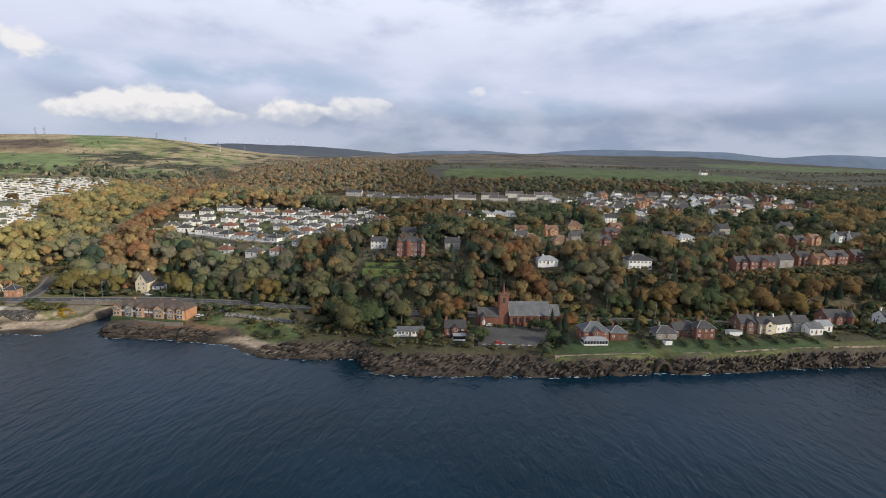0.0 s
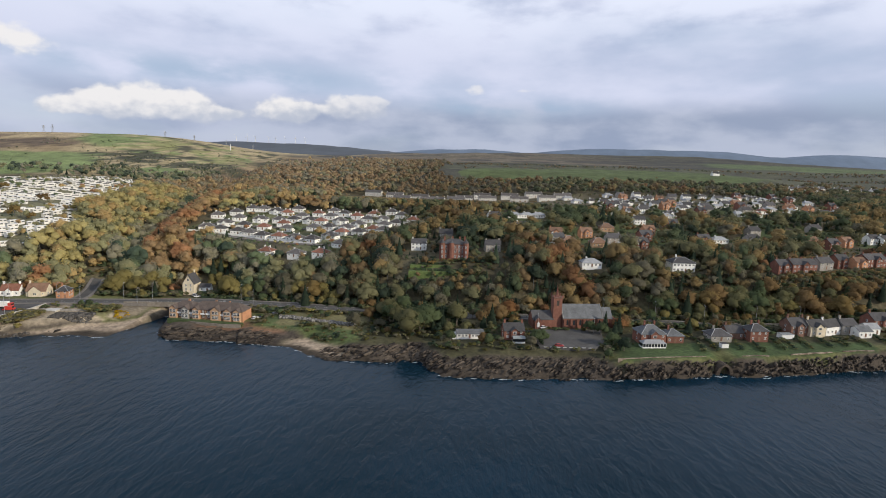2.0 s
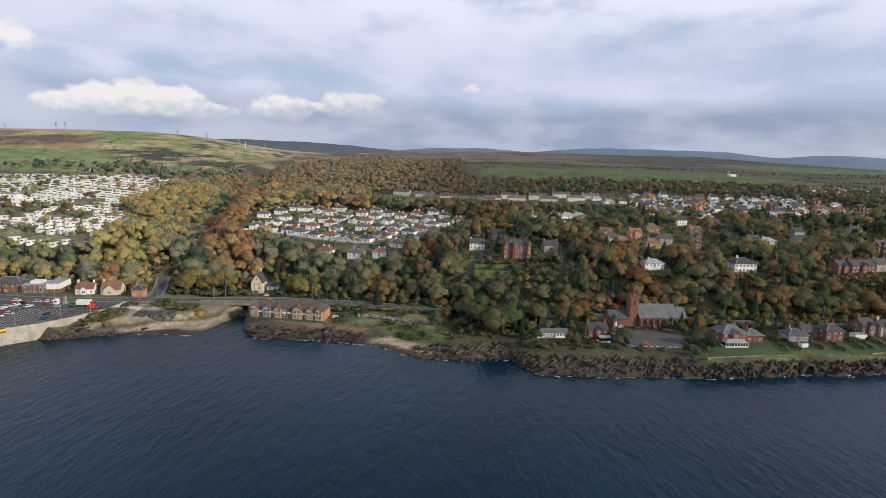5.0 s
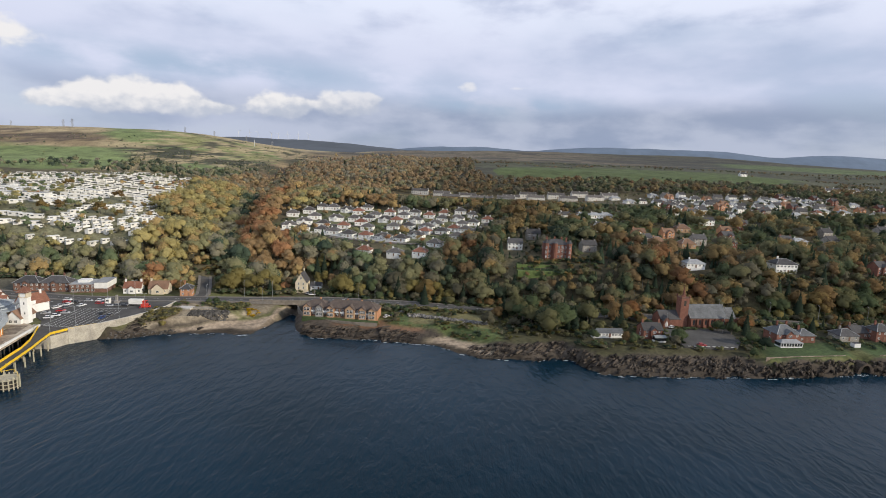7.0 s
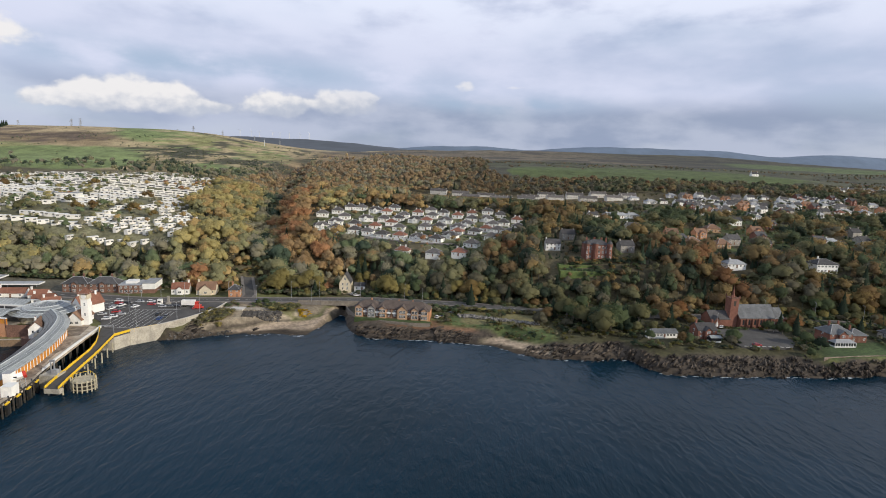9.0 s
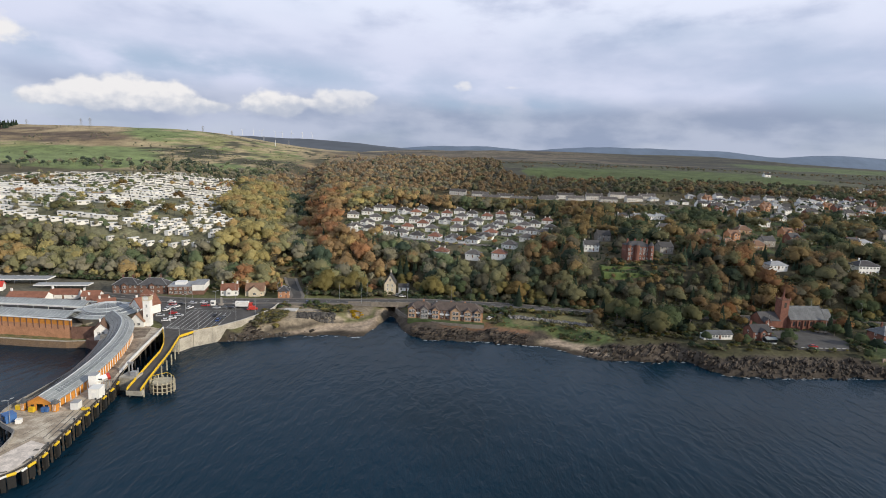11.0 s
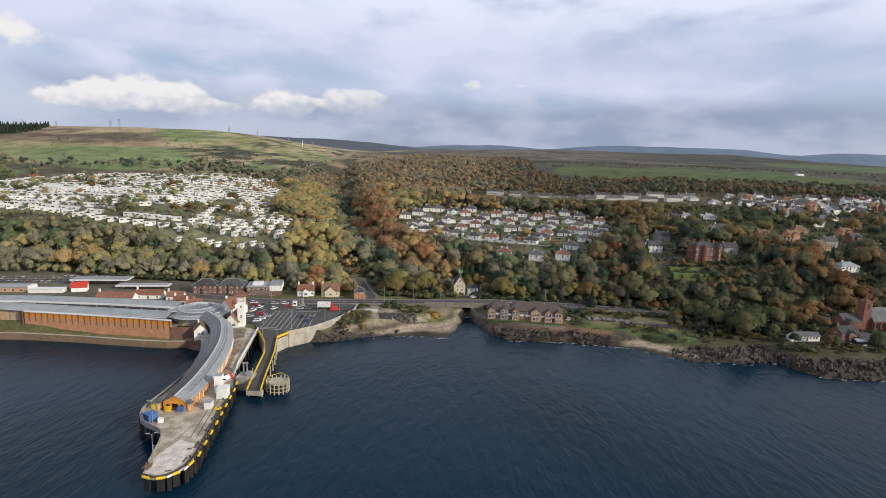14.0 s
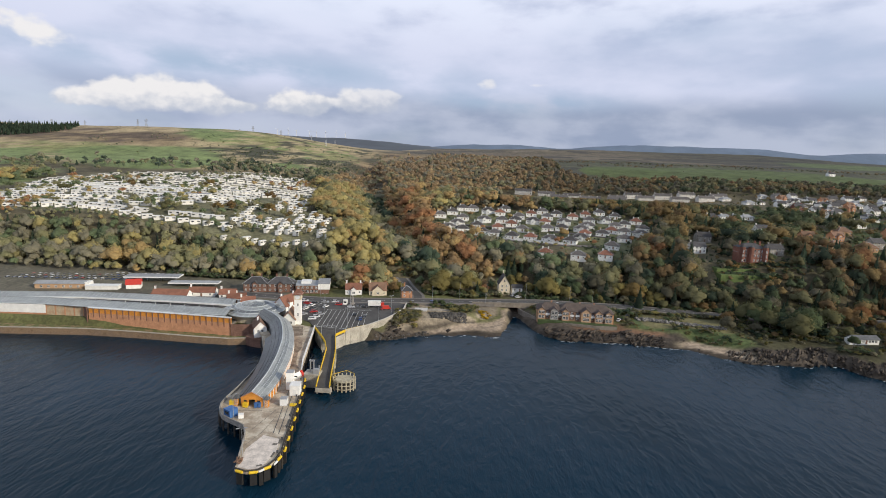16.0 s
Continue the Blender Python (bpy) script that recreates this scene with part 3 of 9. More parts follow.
    col[:] = np.where(scrub & (X > -800) & (X < -430) & (Y > 930) & (Y < 1330) & ~(green & (Y < 925)), np.array((0.070, 0.068, 0.042)), col)
    # brown moor beyond the fields, with darker heather and plantations, and a green hillside to the south
    dist = smooth((Y - 1260 - 30 * n1) / 80) * smooth((X + 520) / 90)
    brown = np.where(n4 + 0.5 * n3 > 0.30, np.array((0.062, 0.056, 0.046)), np.array((0.135, 0.112, 0.078)) * (1 + 0.16 * n2 + 0.16 * n3))
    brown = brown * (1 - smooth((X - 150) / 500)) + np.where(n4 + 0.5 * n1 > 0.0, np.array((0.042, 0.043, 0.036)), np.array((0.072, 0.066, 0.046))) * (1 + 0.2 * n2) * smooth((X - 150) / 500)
    col[:] = col * (1 - dist) + brown * dist
    pasture = smooth((X - 560 - 0.3 * (Y - 1300)) / 60) * smooth((Y - 1290 - 20 * n1) / 30) * smooth((1900 - Y) / 200) * smooth((n3 + 0.75) / 0.3)
    col[:] = col * (1 - pasture) + np.array((0.090, 0.120, 0.048)) * (1 + 0.15 * n2) * pasture
    # haze put into the base colour: far ridges turn blue-grey, the farthest palest
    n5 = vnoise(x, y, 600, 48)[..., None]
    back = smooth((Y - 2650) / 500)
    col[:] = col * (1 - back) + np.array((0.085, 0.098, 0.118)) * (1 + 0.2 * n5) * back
    far_haze = smooth((Y - 4080) / 260)
    col[:] = col * (1 - far_haze) + np.array((0.135, 0.178, 0.245)) * (1 + 0.08 * n5) * far_haze
    strand = beach_width(x)[..., None]
    beach = (smooth((X + 256) / 6) * smooth((-190 - X) / 4) + smooth((X + 108) / 8) * smooth((-66 - X) / 8)) * smooth((strand * 1.05 - d + 2 * n2) / 3)
    stony = (1 - beach) * smooth((19 - 13 * smooth((X - 50) / 14) - d + 4 * n2) / (4 - 2 * smooth((X - 50) / 14))) * smooth((X + 262) / 6)
    col[:] = col * (1 - stony) + (rock + (sand - rock) * smooth(n2 + 0.1) * 0.12) * stony
    col[:] = col * (1 - beach) + (sand * (1 + 0.12 * n2) * (1 - 0.45 * smooth((0.42 * strand - d + 1.5 * n1) / 2.5) - 0.38 * smooth(1 - np.abs(d - 0.62 * strand - 0.8 * n1) / 1.2) - 0.25 * smooth(1 - np.abs(d - 0.85 * strand - 0.7 * n1) / 0.9))) * beach
    foot = smooth((X + 268) / 4) * smooth((-242 - X + 4 * n2) / 6) * smooth((6 - d + 2 * n2) / 3)
    col[:] = col * (1 - foot) + rock * (0.9 + 0.4 * n2) * foot
    wet_dark = smooth((0.9 - Z + 0.5 * n2) / 0.5) * smooth((40 - d) / 4)
    col[:] = col * (1 - wet_dark) + weed * wet_dark
    verge = smooth((d - strand * 1.05) / 3) * smooth((310 - Y) / 4) * smooth((X + 256) / 5) * smooth((-196 - X) / 4)
    col[:] = col * (1 - verge) + np.where((n2 > 0.0) & (Y > 280), np.array((0.16, 0.15, 0.07)), np.array((0.29, 0.24, 0.17))) * (1 + 0.2 * n2) * verge
    earth = smooth((d - 9) / 3) * smooth((22 - d) / 4) * smooth((X + 160) / 10) * smooth((-104 - X) / 8)
    col[:] = col * (1 - earth) + np.array((0.22, 0.125, 0.075)) * (1 + 0.2 * n2) * earth
    meadow = smooth((d - 13) / 4) * smooth((316 - Y) / 5) * smooth((X + 132) / 8) * smooth((-36 - X) / 10)
    col[:] = col * (1 - meadow) + np.where(n2 + n1 > 0.1, np.array((0.155, 0.140, 0.065)), np.array((0.085, 0.112, 0.040))) * (1 + 0.2 * n2) * meadow
    bank = smooth((X + 70) / 8) * smooth((d - 12) / 4) * smooth((320 - Y) / 6)
    col[:] = col * (1 - bank) + np.array((0.058, 0.055, 0.028)) * (1 + 0.25 * n2) * bank
    garden = (smooth((X - 60) / 4) * smooth((112 - X) / 4) + smooth((X - 116) / 5) * (n1 > -0.3)) * smooth((d - 5) / 1.5) * smooth((272 + 0.14 * (X - 60) - Y) / 5)
    col[:] = col * (1 - garden) + lawn * (1 + 0.15 * n2) * garden
    return np.clip(col, 0.01, 0.9)


def steps(*spans):
    out = []
    for a, b, s in spans:
        out += list(np.arange(a, b, s))
    return np.array(out + [spans[-1][1]], float)


def sheet(name, xs, ys, zf, material):
    X, Y = np.meshgrid(xs, ys)
    Z = zf(X, Y)
    nx, ny = len(xs), len(ys)
    me = bpy.data.meshes.new(name)
    idx = np.arange(nx * ny).reshape(ny, nx)
    quads = np.stack([idx[:-1, :-1], idx[:-1, 1:], idx[1:, 1:], idx[1:, :-1]], -1).reshape(-1, 4)
    fill_mesh(me, np.stack([X, Y, Z], -1).reshape(-1, 3), quads)
    me.materials.append(material)
    me.polygons.foreach_set("use_smooth", np.ones(len(quads), bool))
    return me, X, Y, Z


def fill_mesh(me, verts, quads):
    me.vertices.add(len(verts))
    me.vertices.foreach_set("co", np.ascontiguousarray(verts, np.float32).ravel())
    me.loops.add(quads.size)
    me.loops.foreach_set("vertex_index", np.ascontiguousarray(quads, np.int32).ravel())
    me.polygons.add(len(quads))
    me.polygons.foreach_set("loop_start", np.arange(0, quads.size, quads.shape[1], dtype=np.int32))
    me.update(calc_edges=True)


def color_layer(me, name, rgb):
    layer = me.color_attributes.new(name, "FLOAT_COLOR", "POINT")
    layer.data.foreach_set("color", np.concatenate([rgb, np.ones((len(rgb), 1))], 1).astype(np.float32).ravel())


xs = steps((-4600, -1500, 100), (-1500, -700, 25), (-700, -460, 7), (-460, 300, 2.5), (300, 500, 8), (500, 1600, 35), (1600, 4600, 120))
ys = steps((120, 220, 10), (220, 320, 2.0), (320, 420, 4), (420, 700, 7), (700, 1500, 16), (1500, 4950, 50))
land, LX, LY, LZ = sheet("ground", xs, ys, height, LAND)
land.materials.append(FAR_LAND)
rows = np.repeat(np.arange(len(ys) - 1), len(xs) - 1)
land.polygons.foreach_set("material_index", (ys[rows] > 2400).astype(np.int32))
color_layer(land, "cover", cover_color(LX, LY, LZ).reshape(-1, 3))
tagged(new("ground", land), "rolling coastal land of grass, woods, fields and moor", "ground", kind="structure")
water, *_ = sheet("water", steps((-6000, 6000, 500)), steps((-6000, 1000, 500)), lambda x, y: x * 0, SEA)
tagged(new("water", water), "dark blue rippled sea with small wind waves", "sea", kind="structure")


# ---- pier, linkspan and ferry walkway ----
PIER_EDGE = [(-276.6, 120.6), (-272.8, 119.6), (-270.2, 120.5), (-268.2, 122.8), (-267.1, 126.2), (-267.0, 130.8), (-268.6, 138.7), (-269.7, 144.5), (-270.9, 150.4),
             (-272.1, 156.3), (-273.4, 162.6), (-274.5, 168.0), (-276.6, 178.0), (-279.0, 185.0), (-282.2, 194.0), (-284.5, 206.0), (-288.2, 224.0), (-291.5, 239.0)]
PIER_BACK = [(-305.0, 243.0), (-312.0, 240.0), (-318.5, 233.0), (-311.5, 222.0), (-305.0, 208.5), (-300.4, 193.5), (-299.0, 181.0), (-298.6, 170.0), (-298.7, 160.0), (-298.2, 155.8), (-296.7, 152.0),
             (-294.0, 148.4), (-290.6, 146.2), (-287.3, 144.6), (-284.2, 142.8), (-281.9, 139.2), (-280.4, 135.0), (-279.1, 130.4), (-277.8, 126.0)]


def along(line, gap, start=0.0):
    """Points every gap metres along a line, each with its direction."""
    out, need = [], start
    for (ax, ay), (bx, by) in zip(line, line[1:]):
        k = math.hypot(bx - ax, by - ay)
        while need <= k:
            out.append((ax + (bx - ax) * need / k, ay + (by - ay) * need / k, math.atan2(by - ay, bx - ax)))
            need += gap
        need -= k
    return out


def make_pier():
    rng = random.Random(3)
    pier = thing("pier", "long concrete-decked steamer pier on dark timber piles", "pier")
    n = len(PIER_EDGE)
    climb = lambda y: 5.0 + 2.0 * float(smooth((y - 178) / 55))
    outline = PIER_EDGE + PIER_BACK
    f = Form()
    m = len(outline)
    f.add([(x, y, climb(y) - 0.7) for x, y in outline] + [(x, y, climb(y)) for x, y in outline],
          [tuple(range(m - 1, -1, -1)), tuple(range(m, 2 * m))] + [(i, (i + 1) % m, m + (i + 1) % m, m + i) for i in range(m)])
    me = f.mesh("deck", DECK)
    bm = bmesh.new()
    bm.from_mesh(me)
    bmesh.ops.triangulate(bm, faces=[p for p in bm.faces if len(p.verts) > 4])
    bm.to_mesh(me)
    bm.free()
    part("deck", me, None, pier, "weathered grey-brown concrete deck")
    pad = [(-276.2, 121.8), (-272.6, 121.0), (-270.4, 122.0), (-269.2, 124.6), (-268.6, 131.0), (-270.2, 137.6), (-276.0, 139.2), (-277.9, 131.0), (-277.2, 126.2)]
    part("deck_pad", Form().slab(pad, 5.0, 5.03), surface("pinkish_concrete", (0.60, 0.535, 0.47), 0.9, grain=(0.5, 0.14), stain=(2.5, 0.25)), pier, "newer pale concrete")
    patch = surface("dark_patch", (0.15, 0.135, 0.115), 0.9, grain=(0.5, 0.2), stain=(2.0, 0.2))
    # the fenders' cast shadows, painted along the deck edge as thin dark patches
    for x, y, w, d, t in ((-269.6, 136.4, 0.5, 1.3, 10), (-270.6, 134.6, 0.7, 0.5, 10), (-269.0, 129.0, 0.35, 1.4, 3), (-270.6, 123.2, 0.8, 0.35, 30), (-271.4, 147.5, 0.3, 2.6, 11), (-273.2, 156.5, 0.35, 2.6, 11)):
        part("repair_patch", Form().box(-w, w, -d, d, 5.034, 5.038), patch, pier, at=pose(x, y, 0, 0, 0, t))
    for line in ([(-279.6, 131.0), (-277.2, 141.0), (-276.8, 152.0)], [(-281.0, 142.0), (-278.6, 156.0)], [(-294.0, 153.0), (-284.0, 154.6), (-276.0, 154.2)]):
        part("deck_joint", Form().band(line, 0.07, 0.07, 5.0, 5.012), patch, pier)
    # brown way beside the walkway; the shade on it is put into the colour
    way = [(-282.5, 181.0), (-286.3, 194.0), (-289.6, 206.0), (-293.6, 219.0), (-297.5, 231.0), (-300.5, 239.5)]
    part("roadway", Form().band(way, 4.6, 2.6, [climb(y) - 0.05 for x, y in way], [climb(y) + 0.015 for x, y in way]), surface("shaded_brown_tarmac", (0.20, 0.16, 0.125), 0.9, grain=(0.5, 0.2), stain=(3.0, 0.3), second=(0.27, 0.22, 0.17)), pier, "brown roadway darkened for the shade on it")
    # crane rails and a dark kerb along the berth
    for shift in (3.2, 5.0):
        line = [(x - shift, y + 2) for x, y in PIER_EDGE[6:13]]
        part("rail_track", Form().band(line, 0.09, 0.09, 5.0, 5.06), DARK_STEEL, pier)
    part("kerb", Form().band(PIER_EDGE[:15], 0.45, 0.0, 5.0, 5.35), TIMBER, pier, "dark timber kerb")
    wall = PIER_BACK[3:]
    part("parapet", Form().band(wall, 0.15, 0.15, 4.3, 6.1), GREY_STONE, pier, "grey concrete parapet along the curved back edge")
    # piles
    pile = Form().cylinder(0, 0, -3.0, 4.6, 0.32, 0.28, 7).mesh("pile", TIMBER)
    pair = Form().box(-0.26, 0.26, -0.2, 0.2, -3.0, 5.5).box(-0.5, 0.5, -0.12, 0.2, 1.2, 1.6).mesh("fender_pile", TIMBER)
    for x, y, a in along(PIER_EDGE[4:14], 2.1):
        part("post", pair, None, pier, at=pose(x + 0.25 * math.sin(a), y - 0.25 * math.cos(a), min(0.0, 0) , 0, 0, math.degrees(a)))
    for x, y, a in along(PIER_EDGE[13:], 6.0, 2.0):
        part("post", pile, None, pier, at=pose(x - 0.3, y, climb(y) - 5.2))
    for x, y, a in along(PIER_BACK, 3.0):
        part("post", pile, None, pier, at=pose(x + 0.6 * math.sin(-a) * -1, y + 0.5, -0.3))
    for x, y, a in along(PIER_EDGE, 6.0, 3.0)[1:]:
        for k in (3.5, 7.5):
            part("post", pile, None, pier, at=pose(x - k, y + 1.0, -0.4))
    # fenders round the head: black panels with yellow tops
    panel = Form().box(-0.95, 0.95, -0.3, 0.3, 0.8, 4.2).mesh("fender", RUBBER)
    cap = Form().rod((-1.0, -0.25, 4.75), (1.0, -0.25, 4.75), 0.42, n=9).rod((-1.2, -0.25, 4.75), (-1.0, -0.25, 4.75), 0.25, 0.4, n=9).rod((1.0, -0.25, 4.75), (1.2, -0.25, 4.75), 0.4, 0.25, n=9).mesh("fender_cap", YELLOW)
    small = Form().box(-0.55, 0.55, -0.5, 0.2, 0.4, 4.3).mesh("fender", RUBBER)
    small_cap = Form().rod((-0.95, -0.2, 4.7), (0.95, -0.2, 4.7), 0.40, n=9).rod((0.95, -0.2, 4.7), (1.1, -0.2, 4.7), 0.38, 0.2, n=9).mesh("fender_cap", YELLOW)
    white_cap = Form().rod((-0.5, -0.2, 4.5), (0.9, -0.2, 4.9), 0.32, n=8).mesh("fender_cap", TRIM)
    for x, y, a in ((-274.9, 119.8, -14), (-271.0, 119.9, 22), (-268.2, 122.4, 50), (-266.7, 127.4, 84)):
        ob = part("fender", panel, None, pier, at=pose(x * 0.985 - 275.0 * 0.015 + 0.0, y + 0.5, 0, 0, 0, a))
        part("fender_cap", cap, None, ob, "bright yellow")
    for x, y, a in ((-269.4, 121.2, 35), (-267.0, 125.0, 70)):
        ob = part("fender", small, None, pier, at=pose(x, y + 0.3, 0, 0, 0, a))
        part("fender_cap", white_cap, None, ob, "scuffed white")
    for x, y, a in along(PIER_EDGE[5:14], 6.3, 2.0):
        ob = part("fender", small, None, pier, at=pose(x + 0.5, y, 0, 0, 0, math.degrees(a)))
        part("fender_cap", small_cap, None, ob, "bright yellow")
    # bollards
    for x, y, a in along(PIER_EDGE[4:14], 7.5, 4.0):
        part("bollard", Form().cylinder(x - 1.1, y, 5.0, 5.6, 0.22, 0.2).cylinder(x - 1.1, y, 5.6, 5.75, 0.36, 0.3), DARK_STEEL, pier)


def lamp_post(tall=9.0, arms=1):
    ob = thing("street_lamp", "tall grey steel street lamp with a curved arm", "street lamp", group="street lamps")
    part("pole", Form().cylinder(0, 0, -0.3, tall, 0.11, 0.06, 6), STEEL, ob)
    for s in (1, -1)[:arms]:
        arm = part("arm", Form().rod((0, 0, tall - 0.1), (0.9 * s, 0, tall + 0.25), 0.05), STEEL, ob)
        part("lantern", Form().box(min(0.6 * s, 1.6 * s), max(0.6 * s, 1.6 * s), -0.17, 0.17, tall + 0.2, tall + 0.38), STEEL, arm, "pale lamp head")
    return ob


WALK_MID = [(-287.7, 157.2, 7.9, 4.2), (-288.4, 170.6, 8.3, 4.6), (-290.1, 182.2, 8.7, 4.7), (-292.5, 194.1, 9.1, 4.8), (-296.4, 208.6, 9.7, 4.8), (-301.9, 222.4, 10.4, 4.8), (-308.5, 233.4, 11.0, 4.8), (-319.0, 243.0, 11.6, 4.9)]


def make_walkway():
    walkway = thing("covered_walkway", "curving covered ferry walkway with glazed roof and amber panels", "covered walkway")
    pts = []
    steps_each = 6
    for i in range(len(WALK_MID) - 1):
        p0, p1, p2, p3 = (np.array(WALK_MID[min(max(j, 0), len(WALK_MID) - 1)]) for j in (i - 1, i, i + 1, i + 2))
        for s in range(steps_each):
            t = s / steps_each
            pts.append(0.5 * (2 * p1 + (p2 - p0) * t + (2 * p0 - 5 * p1 + 4 * p2 - p3) * t * t + (3 * p1 - p0 - 3 * p2 + p3) * t ** 3))
    pts.append(np.array(WALK_MID[-1]))
    side = []
    for i, p in enumerate(pts):
        a, b = pts[max(i - 1, 0)], pts[min(i + 1, len(pts) - 1)]
        d = np.array((b[0] - a[0], b[1] - a[1]))
        d /= np.linalg.norm(d)
        side.append((-d[1], d[0]))
    rise = 2.3

    def at(i, u, lift=0.0):
        """u from -1 at the west eave to 1 at the east eave."""
        p, s = pts[i], side[i]
        return (p[0] - s[0] * p[3] * u, p[1] - s[1] * p[3] * u, p[2] + rise * (1 - abs(u)) + lift)

    n = len(pts)
    # west slope's shade is put into its colour: darker glazing and bars than east
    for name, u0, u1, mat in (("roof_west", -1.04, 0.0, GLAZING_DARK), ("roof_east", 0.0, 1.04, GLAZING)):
        f = Form()
        v = [q for i in range(n) for q in (at(i, u0), at(i, u1), at(i, u1, -0.15), at(i, u0, -0.15))]
        faces = []
        for i in range(n - 1):
            a, b = 4 * i, 4 * i + 4
            faces += [(a, b, b + 1, a + 1)[::-1], (a + 1, b + 1, b + 2, a + 2)[::-1], (a + 2, b + 2, b + 3, a + 3)[::-1], (a + 3, b + 3, b, a)[::-1]]
        faces += [(0, 1, 2, 3), (4 * n - 4, 4 * n - 1, 4 * n - 2, 4 * n - 3)]
        f.add(v, faces)
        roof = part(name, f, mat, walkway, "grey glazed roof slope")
        bars = Form()
        for u in ((-0.98, -0.66, -0.33) if u0 < 0 else (0.36, 0.62, 0.98)):
            for i in range(n - 1):
                bars.rod(at(i, u, 0.06), at(i + 1, u, 0.06), 0.07, n=4)
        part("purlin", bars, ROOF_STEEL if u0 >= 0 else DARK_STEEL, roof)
        ribs = Form()
        for i in range(0, n, 1):
            for t in (0.0, 0.5) if i < n - 1 else (0.0,):
                j = min(i + 1, n - 1)
                p = [tuple(np.array(at(i, u, 0.05)) * (1 - t) + np.array(at(j, u, 0.05)) * t) for u in (u0, u1)]
                ribs.rod(p[0], p[1], 0.022, n=3)
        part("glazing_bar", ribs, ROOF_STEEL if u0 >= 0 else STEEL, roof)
    lights_ = Form()
    for i in range(3, n - 1):
        for t in (0.08, 0.58):
            lo, hi = [np.array(at(i, u, 0.04)) for u in (0.22, 0.60)], [np.array(at(i + 1, u, 0.04)) for u in (0.22, 0.60)]
            q = [tuple(lo[k] * (1 - w) + hi[k] * w) for k, w in ((0, t), (1, t), (1, t + 0.32), (0, t + 0.32))]
            lights_.add(q + [(x, y, z - 0.12) for x, y, z in q], [(0, 1, 2, 3), (0, 4, 5, 1), (1, 5, 6, 2), (2, 6, 7, 3), (3, 7, 4, 0)])
    part("rooflight", lights_, surface("grey_panes", (0.13, 0.15, 0.16), 0.3, grain=(0.8, 0.15), stain=(3.0, 0.2), spec=0.7), walkway, "row of darker square panes")
    # the low dark aisle along the west side
    f = Form()
    rows = [i for i in range(n) if 160 < pts[i][1] < 219]
    for i in rows:
        s, w = side[i], pts[i][3]
        for k, z in ((0.98, pts[i][2] - 0.2), (1.62, pts[i][2] - 2.0), (1.62, pts[i][2] - 2.3), (0.98, pts[i][2] - 0.5)):
            f.v.append((pts[i][0] + s[0] * w * k, pts[i][1] + s[1] * w * k, z))
    for i in range(len(rows) - 1):
        a, b = 4 * i, 4 * i + 4
        f.f += [(a, b, b + 1, a + 1), (a + 1, b + 1, b + 2, a + 2), (a + 2, b + 2, b + 3, a + 3), (a + 3, b + 3, b, a)]
    f.m = [0] * len(f.f)
    aisle = part("aisle_roof", f, GLAZING_DARK, walkway, "dark lean-to aisle roof")
    part("aisle_wall", Form().band([(pts[i][0] + side[i][0] * pts[i][3] * 1.56, pts[i][1] + side[i][1] * pts[i][3] * 1.56) for i in rows], 0.1, 0.1, [4.9 + 2.0 * float(smooth((pts[i][1] - 178) / 55)) for i in rows], [pts[i][2] - 2.1 for i in rows]), DARK_STEEL, aisle)
    f = Form()
    for i in range(n - 1):
        f.rod(at(i, 0, 0.1), at(i + 1, 0, 0.1), 0.2, n=6)
    part("ridge", f, ROOF_STEEL, walkway)
    # east side: amber panels between white posts; west side: boarded wall
    floor_z = lambda y: 5.0 + 2.0 * float(smooth((y - 178) / 55)) - 0.05
    for i in range(n - 1):
        for t in (0.0,):
            a, b = np.array(at(i, 1.0)), np.array(at(i + 1, 1.0))
            base = floor_z(a[1])
            if i > 5 * steps_each:
                continue
            part("post", Form().rod((a[0], a[1], base), (a[0], a[1], a[2] - 0.2), 0.17, n=4), TRIM, walkway)
            d = (b - a) * 0.84
            low, high = base, a[2] - 0.45
            part("panel", Form().add([(a[0] + k * d[0], a[1] + k * d[1], z) for k in (0.19, 1) for z in (low, high)] + [(a[0] + k * d[0] - 0.15, a[1] + k * d[1], z) for k in (0.19, 1) for z in (low, high)],
                 [(0, 2, 3, 1), (4, 5, 7, 6), (1, 3, 7, 5), (0, 1, 5, 4), (2, 6, 7, 3)]), GOLD, walkway)
    f = Form()
    west = [at(i, -0.97) for i in range(n)]
    f.band([(x, y) for x, y, z in west], 0.12, 0.12, [floor_z(p[1]) for p in west], [p[2] for p in west])
    part("west_wall", f, DARK_STEEL, walkway, "dark boarded and glazed wall")
    # the gabled end towards the pier head
    gable = [at(0, -0.93), at(0, 0.93), at(0, 0.0)]
    z = 5.0
    f = Form()
    a, b, c = (np.array(g) - (0, 0, 0.15) for g in gable)
    mid = lambda t: a * (1 - t) + b * t
    for t0, t1, lo in ((0.0, 0.36, z), (0.36, 0.64, 7.4), (0.64, 1.0, z)):
        p, q = mid(t0), mid(t1)
        top = lambda t: a[2] + (c[2] - a[2]) * (1 - abs(2 * t - 1))
        face = [(p[0], p[1], lo), (q[0], q[1], lo), (q[0], q[1], top(t1))] + ([(c[0], c[1], c[2])] if t0 < 0.5 < t1 else []) + [(p[0], p[1], top(t0))]
        k = len(face)
        f.add(face + [(x, y + 0.3, zz) for x, y, zz in face], [tuple(range(k)), tuple(range(2 * k - 1, k - 1, -1))] + [(i, k + i, k + (i + 1) % k, (i + 1) % k) for i in range(k)])
    front = part("gable_front", f, GOLD, walkway, "amber boarded gable end with an open doorway")
